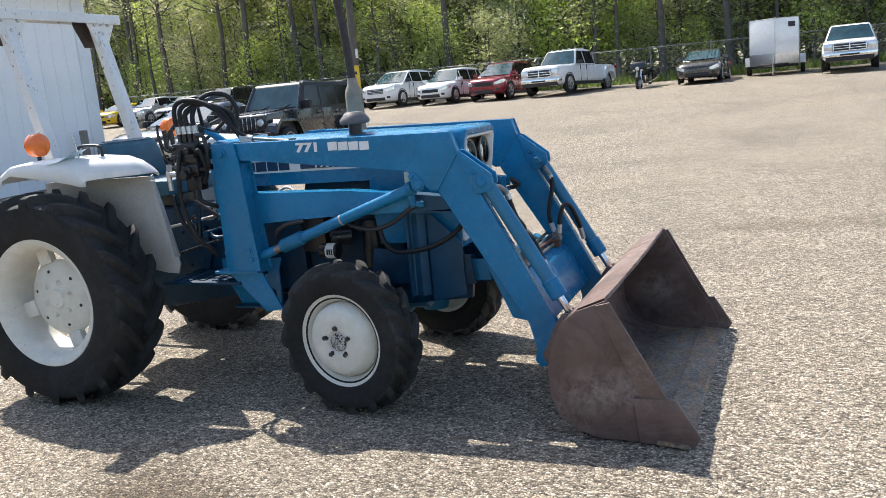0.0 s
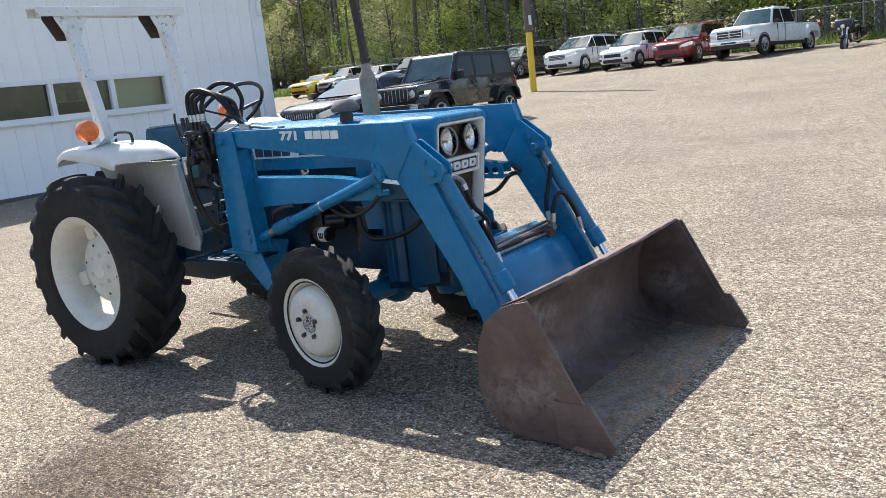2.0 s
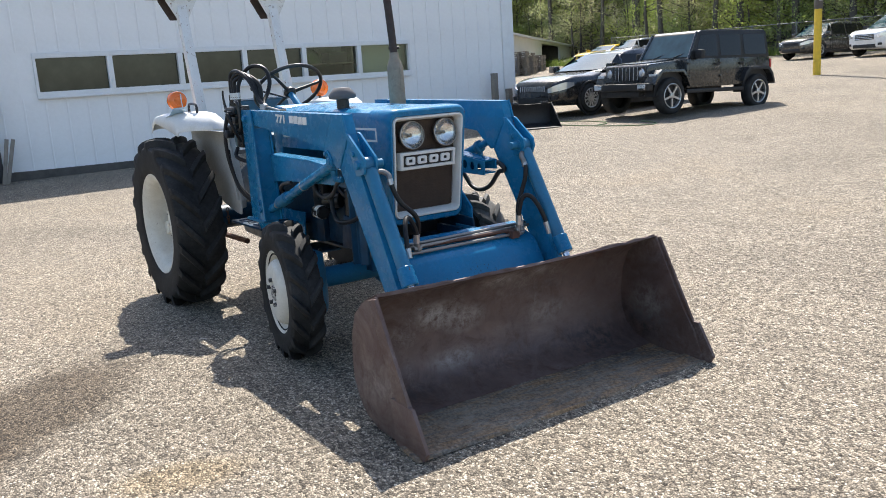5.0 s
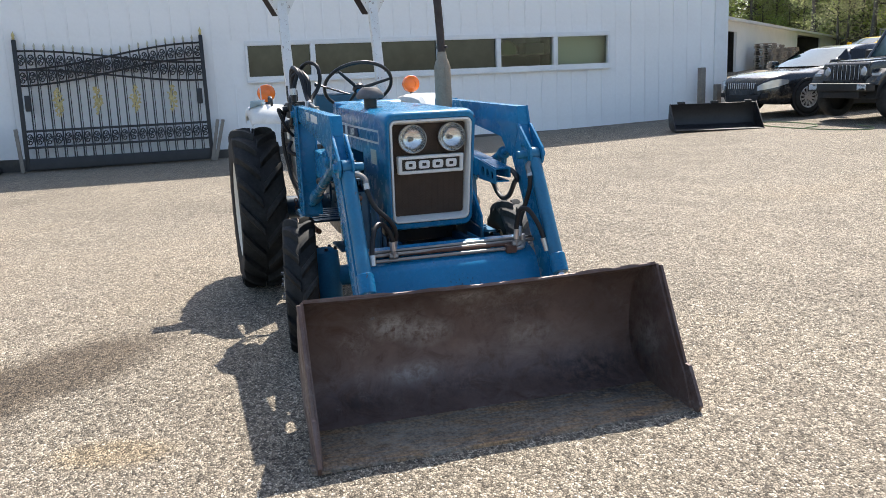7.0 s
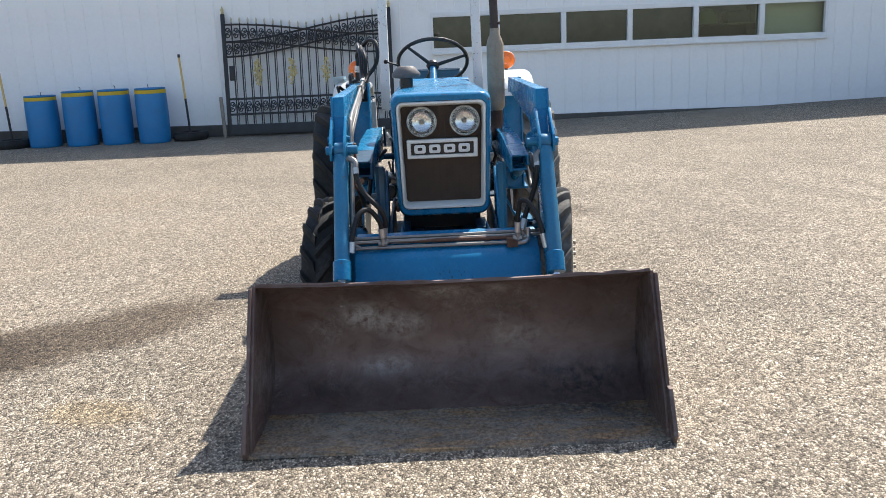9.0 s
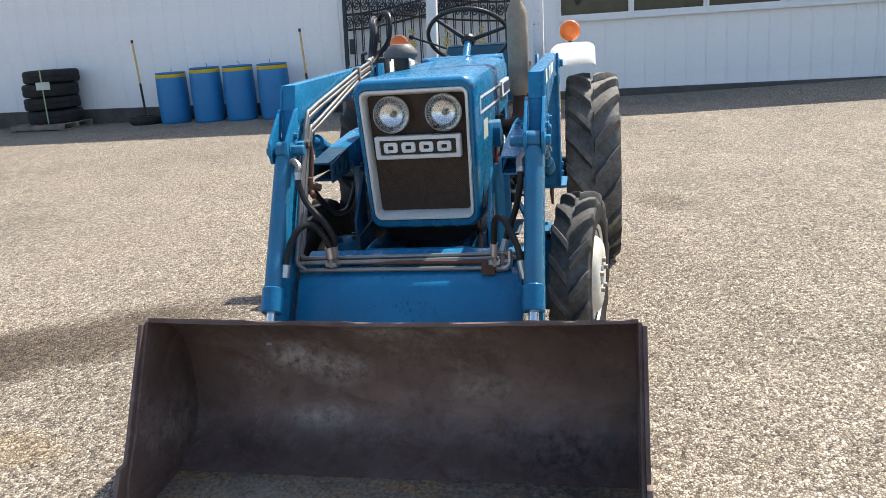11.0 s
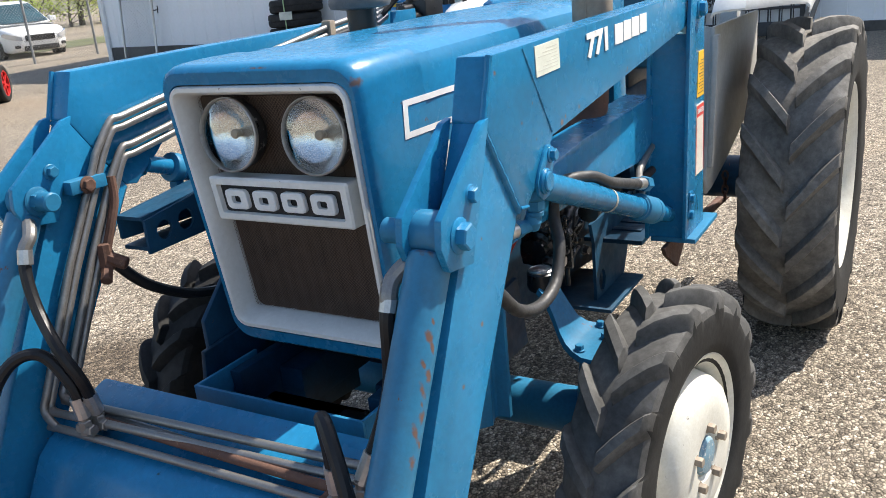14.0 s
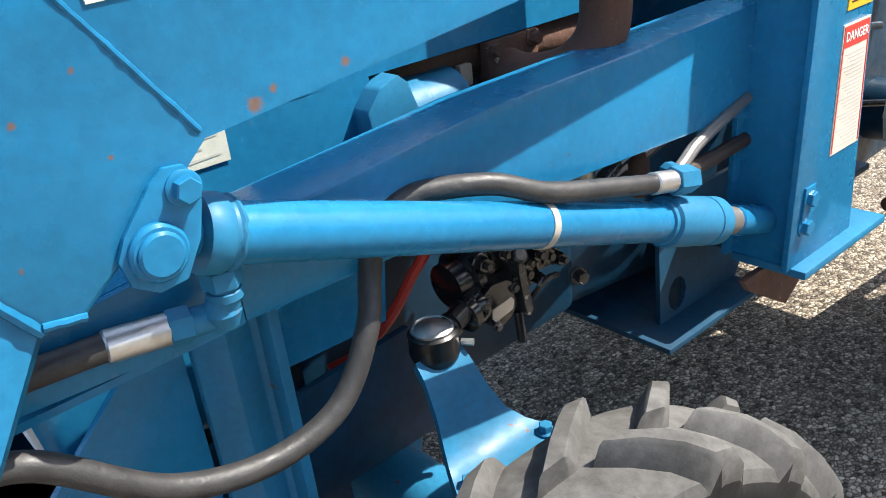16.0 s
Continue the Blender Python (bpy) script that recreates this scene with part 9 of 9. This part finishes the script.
    for k in range(7):
        bm = B()
        y0 = -0.345 + 0.115 * k
        box(bm, 2.036, 2.046, y0 - 0.034, y0 + 0.034, 0.78, 1.05, 0.004)
        part("grille_slot", bm, CAR_TRIM, g)
        bm = B()
        box(bm, 2.040, 2.052, y0 + 0.036, y0 + 0.050, 0.77, 1.06, 0.003)
        part("grille_trim", bm, CHROME, g)
    bm = B()
    box(bm, 2.05, 2.22, -0.86, 0.86, 0.54, 0.70, 0.03)
    box(bm, 2.02, 2.12, -0.5, 0.5, 0.40, 0.54, 0.02)
    part("front_bumper", bm, CAR_TRIM, e)
    bm = B()
    box(bm, -2.30, -2.06, -0.80, 0.80, 0.56, 0.70, 0.03)
    part("rear_bumper", bm, CAR_TRIM, e)
    bm = B()
    lathe(bm, [(0.0, 0.0), (0.25, 0.0), (0.39, 0.04), (0.405, 0.10), (0.405, 0.16), (0.39, 0.22), (0.25, 0.25), (0, 0.25)], (-1, 0, 0), (-2.10, 0, 1.05), 30)
    part("spare_wheel", bm, CAR_TYRE, e)
    for s in (-0.35, 0.25):
        bm = B()
        rod(bm, (0.80, s, 1.235), (0.68, s + 0.38, 1.36), 0.010, seg=6)
        part("wiper", bm, CAR_TRIM, e)
    return e


jeep(-10.53, 15.43, -90.8)

# covered box trailer
e = thing("cargo_trailer", pose(-0.35, 42.2, lie(-0.3, 42.2), 0, 0, -92), "white enclosed cargo trailer with a stone guard", "trailer")
bm = B()
hwid = 1.02
pts = [(1.78, 0.08), (1.10, hwid), (-1.8, hwid), (-1.8, -hwid), (1.10, -hwid)]
lo = [bm.verts.new((a, b, 0.42)) for a, b in pts]
hi = [bm.verts.new((a, b, 2.40)) for a, b in pts]
bm.faces.new(lo)
bm.faces.new(list(reversed(hi)))
for i in range(5):
    bm.faces.new((lo[i], lo[(i + 1) % 5], hi[(i + 1) % 5], hi[i]))
bmesh.ops.bevel(bm, geom=list(bm.edges), offset=0.02, segments=2, affect="EDGES", profile=0.6)
part("box_body", bm, WHITE_CAR, e)
bm = B()
for s in (-1, 1):
    a, b = Vector((1.795, 0.08, 0)), Vector((1.115, s * (hwid + 0.006), 0))
    q = [(a, 0.43), (b, 0.43), (b, 0.92), (a, 0.92)]
    lo = [bm.verts.new((p.x, p.y, z)) for p, z in q]
    hi = [bm.verts.new((p.x + 0.008, p.y + s * 0.006, z)) for p, z in q]
    bm.faces.new(lo)
    bm.faces.new(list(reversed(hi)))
    for i in range(4):
        bm.faces.new((lo[i], lo[(i + 1) % 4], hi[(i + 1) % 4], hi[i]))
part("stone_guard", bm, BRIGHT, e, "bright tread-plate stone guard", smooth=False)
for s in (-1, 1):
    bm = B()
    prism(bm, [(-1.15, 0.42), (-1.05, 0.82), (0.25, 0.82), (0.35, 0.42)], s * (hwid + 0.02), s * (hwid + 0.26), 0.02)
    part("fender", bm, WHITE_CAR, e)
    car_wheel(e, -0.4, s * (hwid + 0.13), 0.33, 0.20, 6)
    bm = B()
    rod(bm, (1.3, s * 0.62, 0.44), (2.5, s * 0.05, 0.44), 0.04, seg=8)
    part("tongue_rail", bm, CAR_TRIM, e)
    bm = B()
    box(bm, 1.0, 1.08, s * 0.90, s * 1.0, 1.95, 2.05, 0.01)
    part("marker_lamp", bm, AMBER, e)
bm = B()
rod(bm, (2.45, 0.0, 0.0), (2.45, 0.0, 0.85), 0.035, seg=10)
rod(bm, (2.45, 0.0, 0.80), (2.45, 0.18, 0.85), 0.015, seg=8)
part("jack_stand", bm, BRIGHT, e)
part("nose_trim", rod(B(), (1.79, 0.08, 0.42), (1.79, 0.08, 2.40), 0.022, seg=8), BRIGHT, e)
for s in (-1, 1):
    part("corner_trim", box(B(), 1.07, 1.12, s * (hwid - 0.01), s * (hwid + 0.012), 0.42, 2.40, 0.006), BRIGHT, e)
    part("roof_trim", rod(B(), (1.79, 0.08, 2.40), (1.10, s * hwid, 2.40), 0.02, seg=8), BRIGHT, e)
    part("bottom_rail", rod(B(), (1.78, 0.08, 0.36), (1.08, s * (hwid - 0.04), 0.36), 0.05, seg=8), CAR_TRIM, e)
mark = Matrix.Translation((1.30, hwid * 0.72, 2.12)) @ Matrix.Rotation(math.atan2(0.68, hwid - 0.08), 4, "Z")
part("corner_mark", box(B(), -0.01, 0.045, -0.16, 0.16, -0.11, 0.11, 0.01, mark), CAR_TRIM, e, "dark printed mark")

# touring motorcycle
e = thing("motorcycle", pose(-5.85, 39.6, lie(-5.85, 39.6), 0, 10, -100), "black touring motorcycle with chrome engine, on its stand", "motorcycle")
for x in (0.80, -0.80):
    w = new("wheel")
    w.parent, w.location = e, (x, 0, 0.32)
    bm = B()
    u = [[bm.verts.new((q * math.cos(a), h, q * math.sin(a))) for a in (math.tau * i / 28 for i in range(28))] for q, h in ((0.24, -0.05), (0.28, -0.07), (0.315, -0.05), (0.32, 0.0), (0.315, 0.05), (0.28, 0.07), (0.24, 0.05))]
    ring_skin(bm, u, closed=True)
    part("tyre", bm, CAR_TYRE, w)
    bm = B()
    lathe(bm, [(0.24, -0.02), (0.24, 0.02), (0.05, 0.05), (0.0, 0.05)], (0, 1, 0), seg=20)
    part("rim", bm, ALLOY, w)
for nm, mt, args in (("engine", CHROME, (-0.25, 0.28, -0.17, 0.17, 0.22, 0.62)), ("fuel_tank", BLACK_CAR, (-0.15, 0.42, -0.15, 0.15, 0.66, 0.92)), ("seat", CAR_TRIM, (-0.75, -0.12, -0.16, 0.16, 0.66, 0.80)), ("saddlebag", BLACK_CAR, (-1.05, -0.45, 0.18, 0.42, 0.35, 0.70)), ("saddlebag", BLACK_CAR, (-1.05, -0.45, -0.42, -0.18, 0.35, 0.70)), ("front_fender", BLACK_CAR, (0.50, 1.10, -0.08, 0.08, 0.58, 0.68)), ("frame", CAR_TRIM, (-0.8, 0.5, -0.06, 0.06, 0.40, 0.66))):
    bm = B()
    box(bm, *args, 0.05)
    part(nm, bm, mt, e)
bm = B()
prism(bm, [(0.42, 0.95), (0.74, 0.95), (0.80, 1.05), (0.66, 1.28), (0.55, 1.30), (0.48, 1.10)], -0.36, 0.36, 0.08)
part("fairing", bm, BLACK_CAR, e)
bm = B()
lathe(bm, [(0.09, 0.0), (0.085, 0.03), (0.0, 0.04)], (1, 0, 0.1), (0.79, 0, 1.02), 20)
part("headlight", bm, CAR_LAMP, e)
for s in (-1, 1):
    bm = B()
    lathe(bm, [(0.05, 0.0), (0.045, 0.02), (0.0, 0.03)], (1, 0, 0.1), (0.76, s * 0.18, 0.93), 16)
    part("spot_lamp", bm, CAR_LAMP, e)
    bm = B()
    rod(bm, (0.80, s * 0.09, 0.32), (0.55, s * 0.09, 1.0), 0.03, seg=10)
    part("fork_leg", bm, CHROME, e)
    bm = B()
    pipe(bm, [(0.50, s * 0.10, 1.02), (0.42, s * 0.3, 1.12), (0.28, s * 0.42, 1.10)], 0.016, 6)
    part("handlebar", bm, CHROME, e)
    bm = B()
    rod(bm, (0.25, s * 0.22, 0.28), (-1.05, s * 0.26, 0.26), 0.045, seg=10)
    part("silencer", bm, CHROME, e)

# red tractor nose further along the yard
e = thing("red_tractor", pose(-8.40, -8.64, lie(-8.40, -8.64), 0, 0, 222), "small red farm tractor with a black louvred grille", "tractor")
RED_TRACTOR = paint("red_tractor_paint", (0.50, 0.015, 0.015), 0.35, 0.1, (0.2, 0.05, 0.04), 0.2, scale=6, coat=0.3)
bm = B()
prism(bm, [(0.95, 0.62), (0.98, 1.14), (0.90, 1.22), (-0.45, 1.26), (-0.45, 0.75)], -0.30, 0.30, 0.03)
part("hood", bm, RED_TRACTOR, e)
bm = B()
box(bm, 0.955, 0.992, -0.24, 0.24, 0.70, 1.08, 0.01)
g = part("grille", bm, CAR_TRIM, e)
for k in range(8):
    bm = B()
    box(bm, 0.990, 1.0, -0.22, 0.22, 0.72 + 0.042 * k, 0.735 + 0.042 * k, 0.002)
    part("louvre", bm, BLACK_PART, g)
bm = B()
box(bm, 0.90, 1.12, -0.40, 0.40, 0.50, 0.62, 0.02)
part("front_bumper", bm, RED_TRACTOR, e)
for s in (-1, 1):
    bm = B()
    box(bm, 0.20, 0.90, s * 0.303, s * 0.312, 0.80, 1.05, 0.004)
    part("side_screen", bm, CAR_TRIM, e)
    car_wheel(e, 0.55, s * 0.50, 0.32, 0.20, 6, RED_TRACTOR)
    car_wheel(e, -0.95, s * 0.58, 0.52, 0.30, 6, RED_TRACTOR)
    bm = B()
    prism(bm, [(-0.40, 0.95), (-0.5, 1.15), (-1.35, 1.15), (-1.5, 1.0), (-1.35, 1.10), (-0.55, 1.10)], s * 0.42, s * 0.75, 0.01)
    part("fender", bm, RED_TRACTOR, e)
bm = B()
box(bm, -1.35, 0.95, -0.20, 0.20, 0.34, 0.76, 0.02)
part("chassis", bm, CAR_TRIM, e)
bm = B()
box(bm, -1.15, -0.75, -0.24, 0.24, 0.92, 1.0, 0.03)
box(bm, -1.22, -1.12, -0.24, 0.24, 0.95, 1.30, 0.03)
part("seat", bm, CAR_TRIM, e)


# ---- fences, sheds, trees ----
def chain_fence(name, a, b, hgt, step, label):
    """A chain-link fence from a to b: posts, rail and woven wire."""
    a, b = Vector((*a, 0)), Vector((*b, 0))
    run = (b - a).length
    d = (b - a).normalized()
    f = thing(name, pose(a.x, a.y, 0), label, "fence")
    n = max(1, round(run / step))

    def foot(k):
        p = a + d * (run * k / n)
        return Vector((p.x - a.x, p.y - a.y, lie(p.x, p.y)))

    for k in range(n + 1):
        p = foot(k)
        bm = B()
        rod(bm, p - Vector((0, 0, 0.2)), p + Vector((0, 0, hgt + 0.04)), 0.035, seg=8)
        lathe(bm, [(0.035, 0.0), (0.040, 0.02), (0.02, 0.05), (0.0, 0.055)], (0, 0, 1), p + Vector((0, 0, hgt + 0.03)), 8)
        part("post", bm, GALVANISED, f)
    for k in range(n):
        bm = B()
        rod(bm, foot(k) + Vector((0, 0, hgt)), foot(k + 1) + Vector((0, 0, hgt)), 0.022, seg=6)
        part("top_rail", bm, GALVANISED, f)
    bm = B()
    gap = 0.14 if run > 30 else 0.09
    m = int(run / gap)
    for k in range(-int(hgt / gap), m + int(hgt / gap)):
        for sgn in (1, -1):
            s0, s1 = k * gap, k * gap + sgn * hgt
            t0, t1 = 0.0, 1.0
            for lim in (0.0, run):
                if (s0 - lim) * (s1 - lim) < 0:
                    t = (lim - s0) / (s1 - s0)
                    if (s0 < 0) or (s0 > run):
                        t0 = max(t0, t)
                    else:
                        t1 = min(t1, t)
            mid = s0 + (s1 - s0) * (t0 + t1) / 2
            if mid < 0 or mid > run or t1 - t0 < 0.05:
                continue
            pts = []
            for t in (t0, t1):
                q = a + d * (s0 + (s1 - s0) * t)
                pts.append(Vector((q.x - a.x, q.y - a.y, lie(q.x, q.y) + 0.03 + hgt * t)))
            rod(bm, pts[0], pts[1], 0.0028, seg=3)
    tagged(part("woven_wire", bm, GALVANISED, f), "woven galvanised wire", kind="stuff")
    return f


chain_fence("chain_link_fence", (-43, 47.2), (24, 45.0), 1.75, 3.0, "galvanised chain-link fence in front of the woods")
chain_fence("chain_link_fence", (-17.3, -16.3), (-7.5, -17.3), 1.75, 1.9, "short galvanised chain-link fence by the drive")

# tall yellow-footed utility pole
px, py = -14.3, 27.7
e = thing("utility_pole", pose(px, py, lie(px, py)), "brown wooden utility pole with a yellow painted foot", "utility pole")
bm = B()
lathe(bm, [(0.122, -0.3), (0.118, 2.1)], seg=16)
part("yellow_foot", bm, YELLOW, e, "yellow painted foot")
bm = B()
lathe(bm, [(0.135, 2.1), (0.11, 9.0), (0.0, 9.01)], seg=16)
part("shaft", bm, BARK, e)
bm = B()
box(bm, 0.0, 0.02, -0.09, 0.09, 2.35, 2.68, 0.004, Matrix.Translation((0.12, -0.07, 0)))
part("sign_plate", bm, DECAL_WHITE, e, "small white plate")

# long white shed beyond the corner
SX, SY, SH = -34.4, 28.8, 131
e = thing("storage_shed", pose(SX, SY, lie(SX, SY), 0, 0, SH) @ pose(0, 0, 0, 0, 0.45, 0), "low white storage shed with a dark open bay", "shed")
for x0, x1, z0 in ((-9.0, 0.0, -0.4), (4.1, 22.6, -0.4), (33.4, 45.5, -0.4), (0.0, 4.1, 2.25), (22.6, 33.4, 2.60)):
    part("wall", box(B(), x0, x1, 0.0, 0.15, z0, 2.78), SIDING, e, smooth=False)
for args in ((-9.0, 45.5, 6.0, 6.15), (-9.0, -8.85, 0.15, 6.0), (45.35, 45.5, 0.15, 6.0), (5.0, 5.15, 0.15, 6.0), (-1.0, -0.85, 0.15, 6.0), (22.3, 22.45, 0.15, 6.0), (33.6, 33.75, 0.15, 6.0)):
    part("back_wall", box(B(), *args, -0.4, 2.74), PLINTH, e, smooth=False)
bm = B()
vs = [(-9.3, -0.35, 2.76), (45.8, -0.35, 2.76), (45.8, 6.5, 3.1), (-9.3, 6.5, 3.1)]
lo = [bm.verts.new(v) for v in vs]
hi = [bm.verts.new((a, b, c + 0.14)) for a, b, c in vs]
bm.faces.new(lo)
bm.faces.new(list(reversed(hi)))
for i in range(4):
    bm.faces.new((lo[i], lo[(i + 1) % 4], hi[(i + 1) % 4], hi[i]))
part("roof", bm, TRIM_WHITE, e, smooth=False)
h = radians(SH)
for k, (along, out, n) in enumerate(((6.6, -1.0, 11), (8.3, -1.1, 10), (10.6, -0.9, 7), (12.4, -1.0, 8), (14.4, -0.9, 8))):
    cx, cy = SX + along * math.cos(h) - out * math.sin(h), SY + along * math.sin(h) + out * math.cos(h)
    for j in range(n):
        pallet(pose(cx, cy, lie(cx, cy) + 0.127 * j, 0, 0, SH + 3 * (j % 3)), "dark weathered pallet in a stack", "stacked pallets")

# rough grass under the trees
rnd = random.Random(21)
bm = B()
cells = []
xs = [-110 + 5 * i for i in range(36)]
ys = [45.5, 47, 50, 56, 64, 76, 95]
grid = [[bm.verts.new((x, y + (0 if j else 0.8 * math.sin(x * 0.7)), lie(x, y) + (0.02 if j else 0.006) + (0.15 * min(j, 3) * 0.6))) for j, y in enumerate(ys)] for x in xs]
for i in range(len(xs) - 1):
    for j in range(len(ys) - 1):
        bm.faces.new((grid[i][j], grid[i + 1][j], grid[i + 1][j + 1], grid[i][j + 1]))
TURF = paint("forest_floor", (0.085, 0.10, 0.035), 0.9, 0.35, (0.10, 0.075, 0.045), 0.6, scale=0.8, bumpy=0.6)
tagged(part("grass_verge", bm, TURF), "rough grass and leaf litter at the edge of the woods", "grass", kind="structure")
bm = B()
for _ in range(9000):
    x, y = rnd.uniform(-60, 26), 44.8 + abs(rnd.gauss(0, 2.2))
    z = lie(x, y) + 0.02 + max(0, (y - 45.5)) * 0.03
    a, hgt = rnd.uniform(0, math.tau), rnd.uniform(0.12, 0.55)
    u = Vector((math.cos(a), math.sin(a), 0)) * 0.05
    p = Vector((x, y, z))
    t = Vector((rnd.gauss(0, 0.12), rnd.gauss(0, 0.12), hgt))
    bm.faces.new([bm.verts.new(q) for q in (p - u, p + u, p + t)])
tagged(part("long_grass", bm, GRASS, smooth=False), "long grass along the fence", "grass", kind="stuff")
bm = B()
xs2 = [-70 + 4 * i for i in range(18)]
g2 = [[bm.verts.new((x, y, lie(x, y) + 0.012)) for y in (-26.5, -23.5, -21.6)] for x in xs2]
for i in range(len(xs2) - 1):
    for j in range(2):
        bm.faces.new((g2[i][j], g2[i + 1][j], g2[i + 1][j + 1], g2[i][j + 1]))
tagged(part("grass_strip", bm, TURF), "strip of mown grass beside the road", "grass", kind="structure")


def tree_meshes(seed, hgt, spread, leaves, leaf, low, mats):
    """Trunk with limbs, and a crown of loose leaf sprays with gaps."""
    r = random.Random(seed)
    bt, bl = B(), B()
    lean = Vector((r.uniform(-0.05, 0.05), r.uniform(-0.05, 0.05), 1))
    trunk = [lean * (hgt * k / 6) + Vector((r.uniform(-0.08, 0.08), r.uniform(-0.08, 0.08), 0)) for k in range(7)]
    r0 = 0.010 * hgt + 0.05
    rings = []
    for k, p in enumerate(trunk):
        q = r0 * (1 - 0.85 * k / 6) * (1.3 if k == 0 else 1)
        rings.append([bt.verts.new(p + Vector((q * math.cos(a), q * math.sin(a), 0))) for a in (math.tau * i / 7 for i in range(7))])
    ring_skin(bt, rings)
    tips = []
    for k in range(int(16 + hgt * 1.6)):
        u = r.uniform(low, 0.97)
        p = trunk[0].lerp(trunk[-1], u)
        a = r.uniform(0, math.tau)
        ln = spread * (1.15 - 0.75 * u) * r.uniform(0.5, 1.1)
        tip = p + Vector((math.cos(a) * ln, math.sin(a) * ln, ln * r.uniform(0.15, 0.7)))
        midp = p.lerp(tip, 0.5) + Vector((0, 0, -0.05 * ln))
        pipe(bt, [p, midp, tip], max(0.012, r0 * 0.28 * (1 - u * 0.6)), 4, 2)
        tips += [(tip, 0.42 * ln + 0.35), (p.lerp(tip, 0.6), 0.40 * ln + 0.3)]
    for _ in range(leaves):
        c, rad = r.choice(tips)
        v = Vector((r.gauss(0, 1), r.gauss(0, 1), r.gauss(0, 0.8))).normalized() * rad * r.random() ** 0.45
        q = c + v
        u = Vector((r.gauss(0, 1), r.gauss(0, 1), r.gauss(0, 0.6))).normalized()
        w = u.cross(Vector((r.gauss(0, 1), r.gauss(0, 1), r.gauss(0, 1))).normalized())
        s = leaf * r.uniform(0.6, 1.35)
        bl.faces.new([bl.verts.new(q + t) for t in (u * s, w * s * 0.45, -u * s * 0.8, -w * s * 0.5)])
    return bt, bl, mats


def grow(name, label, seed, hgt, spread, leaves, leaf, low, mat):
    bt, bl, _ = tree_meshes(seed, hgt, spread, leaves, leaf, low, None)
    e = thing(name, pose(0, 0, -50), label, "tree" if name != "bush" else "bush", "trees of the woods" if name != "bush" else "bushes at the woods' edge")
    part("trunk", bt, BARK, e)
    crown = part("crown", bl, mat, e, smooth=False)
    return e


kinds = [grow("broadleaf_tree", "young broadleaf tree in fresh spring leaf", 1, 11, 3.0, 4600, 0.125, 0.10, LEAF),
         grow("broadleaf_tree", "slender broadleaf tree with yellow-green leaves", 2, 12, 2.7, 4200, 0.125, 0.12, LEAF_BRIGHT),
         grow("broadleaf_tree", "thin-leaved grey tree with bare twigs", 3, 11.5, 3.0, 4200, 0.105, 0.08, LEAF_DULL),
         grow("broadleaf_tree", "tall tree with a bare straight trunk", 4, 15, 3.2, 4200, 0.15, 0.30, LEAF),
         grow("bush", "leafy bush at the foot of the woods", 5, 4.6, 2.0, 3000, 0.085, 0.05, LEAF_BRIGHT),
         grow("bush", "tangled grey-green bush at the foot of the woods", 6, 5.6, 2.2, 3400, 0.085, 0.04, LEAF_DULL),
         grow("bush", "low leafy bush at the foot of the woods", 7, 3.6, 1.8, 2600, 0.08, 0.03, LEAF),
         grow("broadleaf_tree", "dense tree deep in the woods", 8, 15, 4.2, 3200, 0.27, 0.04, LEAF),
         grow("broadleaf_tree", "tall tree with a thick bare grey trunk", 9, 17, 3.0, 2000, 0.13, 0.42, LEAF_DULL),
         grow("broadleaf_tree", "thin pale sapling with few leaves", 10, 9, 1.3, 700, 0.10, 0.35, LEAF_BRIGHT)]
used = set()


def plant(k, x, y, size=1.0):
    m = pose(x, y, lie(x, y) - 0.05, 0, 0, rnd.uniform(0, 360)) @ Matrix.Diagonal((size, size, size * rnd.uniform(0.9, 1.15), 1))
    if k in used:
        ob = copy_thing(kinds[k], m)
        ob.matrix_basis = m
    else:
        used.add(k)
        kinds[k].matrix_basis = m


def wood_edge(x):
    """How far off the woods begin: beyond the fence, and closing in behind the shed."""
    return 50.0 + 0.9 * min(12, max(0, -x - 40))


rnd = random.Random(77)
x = -84.0
while x < 12:
    y0 = wood_edge(x)
    for row, (gap, pool, odds) in enumerate(((0.0, (4, 5, 6, 5), 0.80), (2.2, (0, 2, 1, 5, 2), 0.9), (5.0, (0, 1, 2, 3), 0.9), (9.0, (7, 3), 0.75), (14.0, (7,), 0.7), (20.0, (7,), 0.6))):
        if rnd.random() < odds:
            plant(rnd.choice(pool), x + rnd.uniform(-0.9, 0.9), y0 + gap + rnd.uniform(-0.8, 1.6), rnd.uniform(0.85, 1.25))
    if rnd.random() < 0.55:
        plant(rnd.choice((8, 9, 8)), x + rnd.uniform(-0.9, 0.9), y0 - rnd.uniform(0.2, 1.4), rnd.uniform(0.85, 1.15))
    x += 2.1
# woods on the far side of the road to the south-west
x = -70.0
while x < -10:
    plant(rnd.choice((0, 2, 0, 5)), x, -47 + rnd.uniform(-4, 2), rnd.uniform(0.9, 1.2))
    plant(rnd.choice((4, 5, 6)), x + 1.5, -43.5 + rnd.uniform(-1, 1), rnd.uniform(1.0, 1.3))
    x += 3.4
for y in range(26, 64, 4):
    plant(rnd.choice((7, 1, 0)), -66 - (y - 26) * 0.25 + rnd.uniform(-3, 3), y, rnd.uniform(0.8, 1.0))
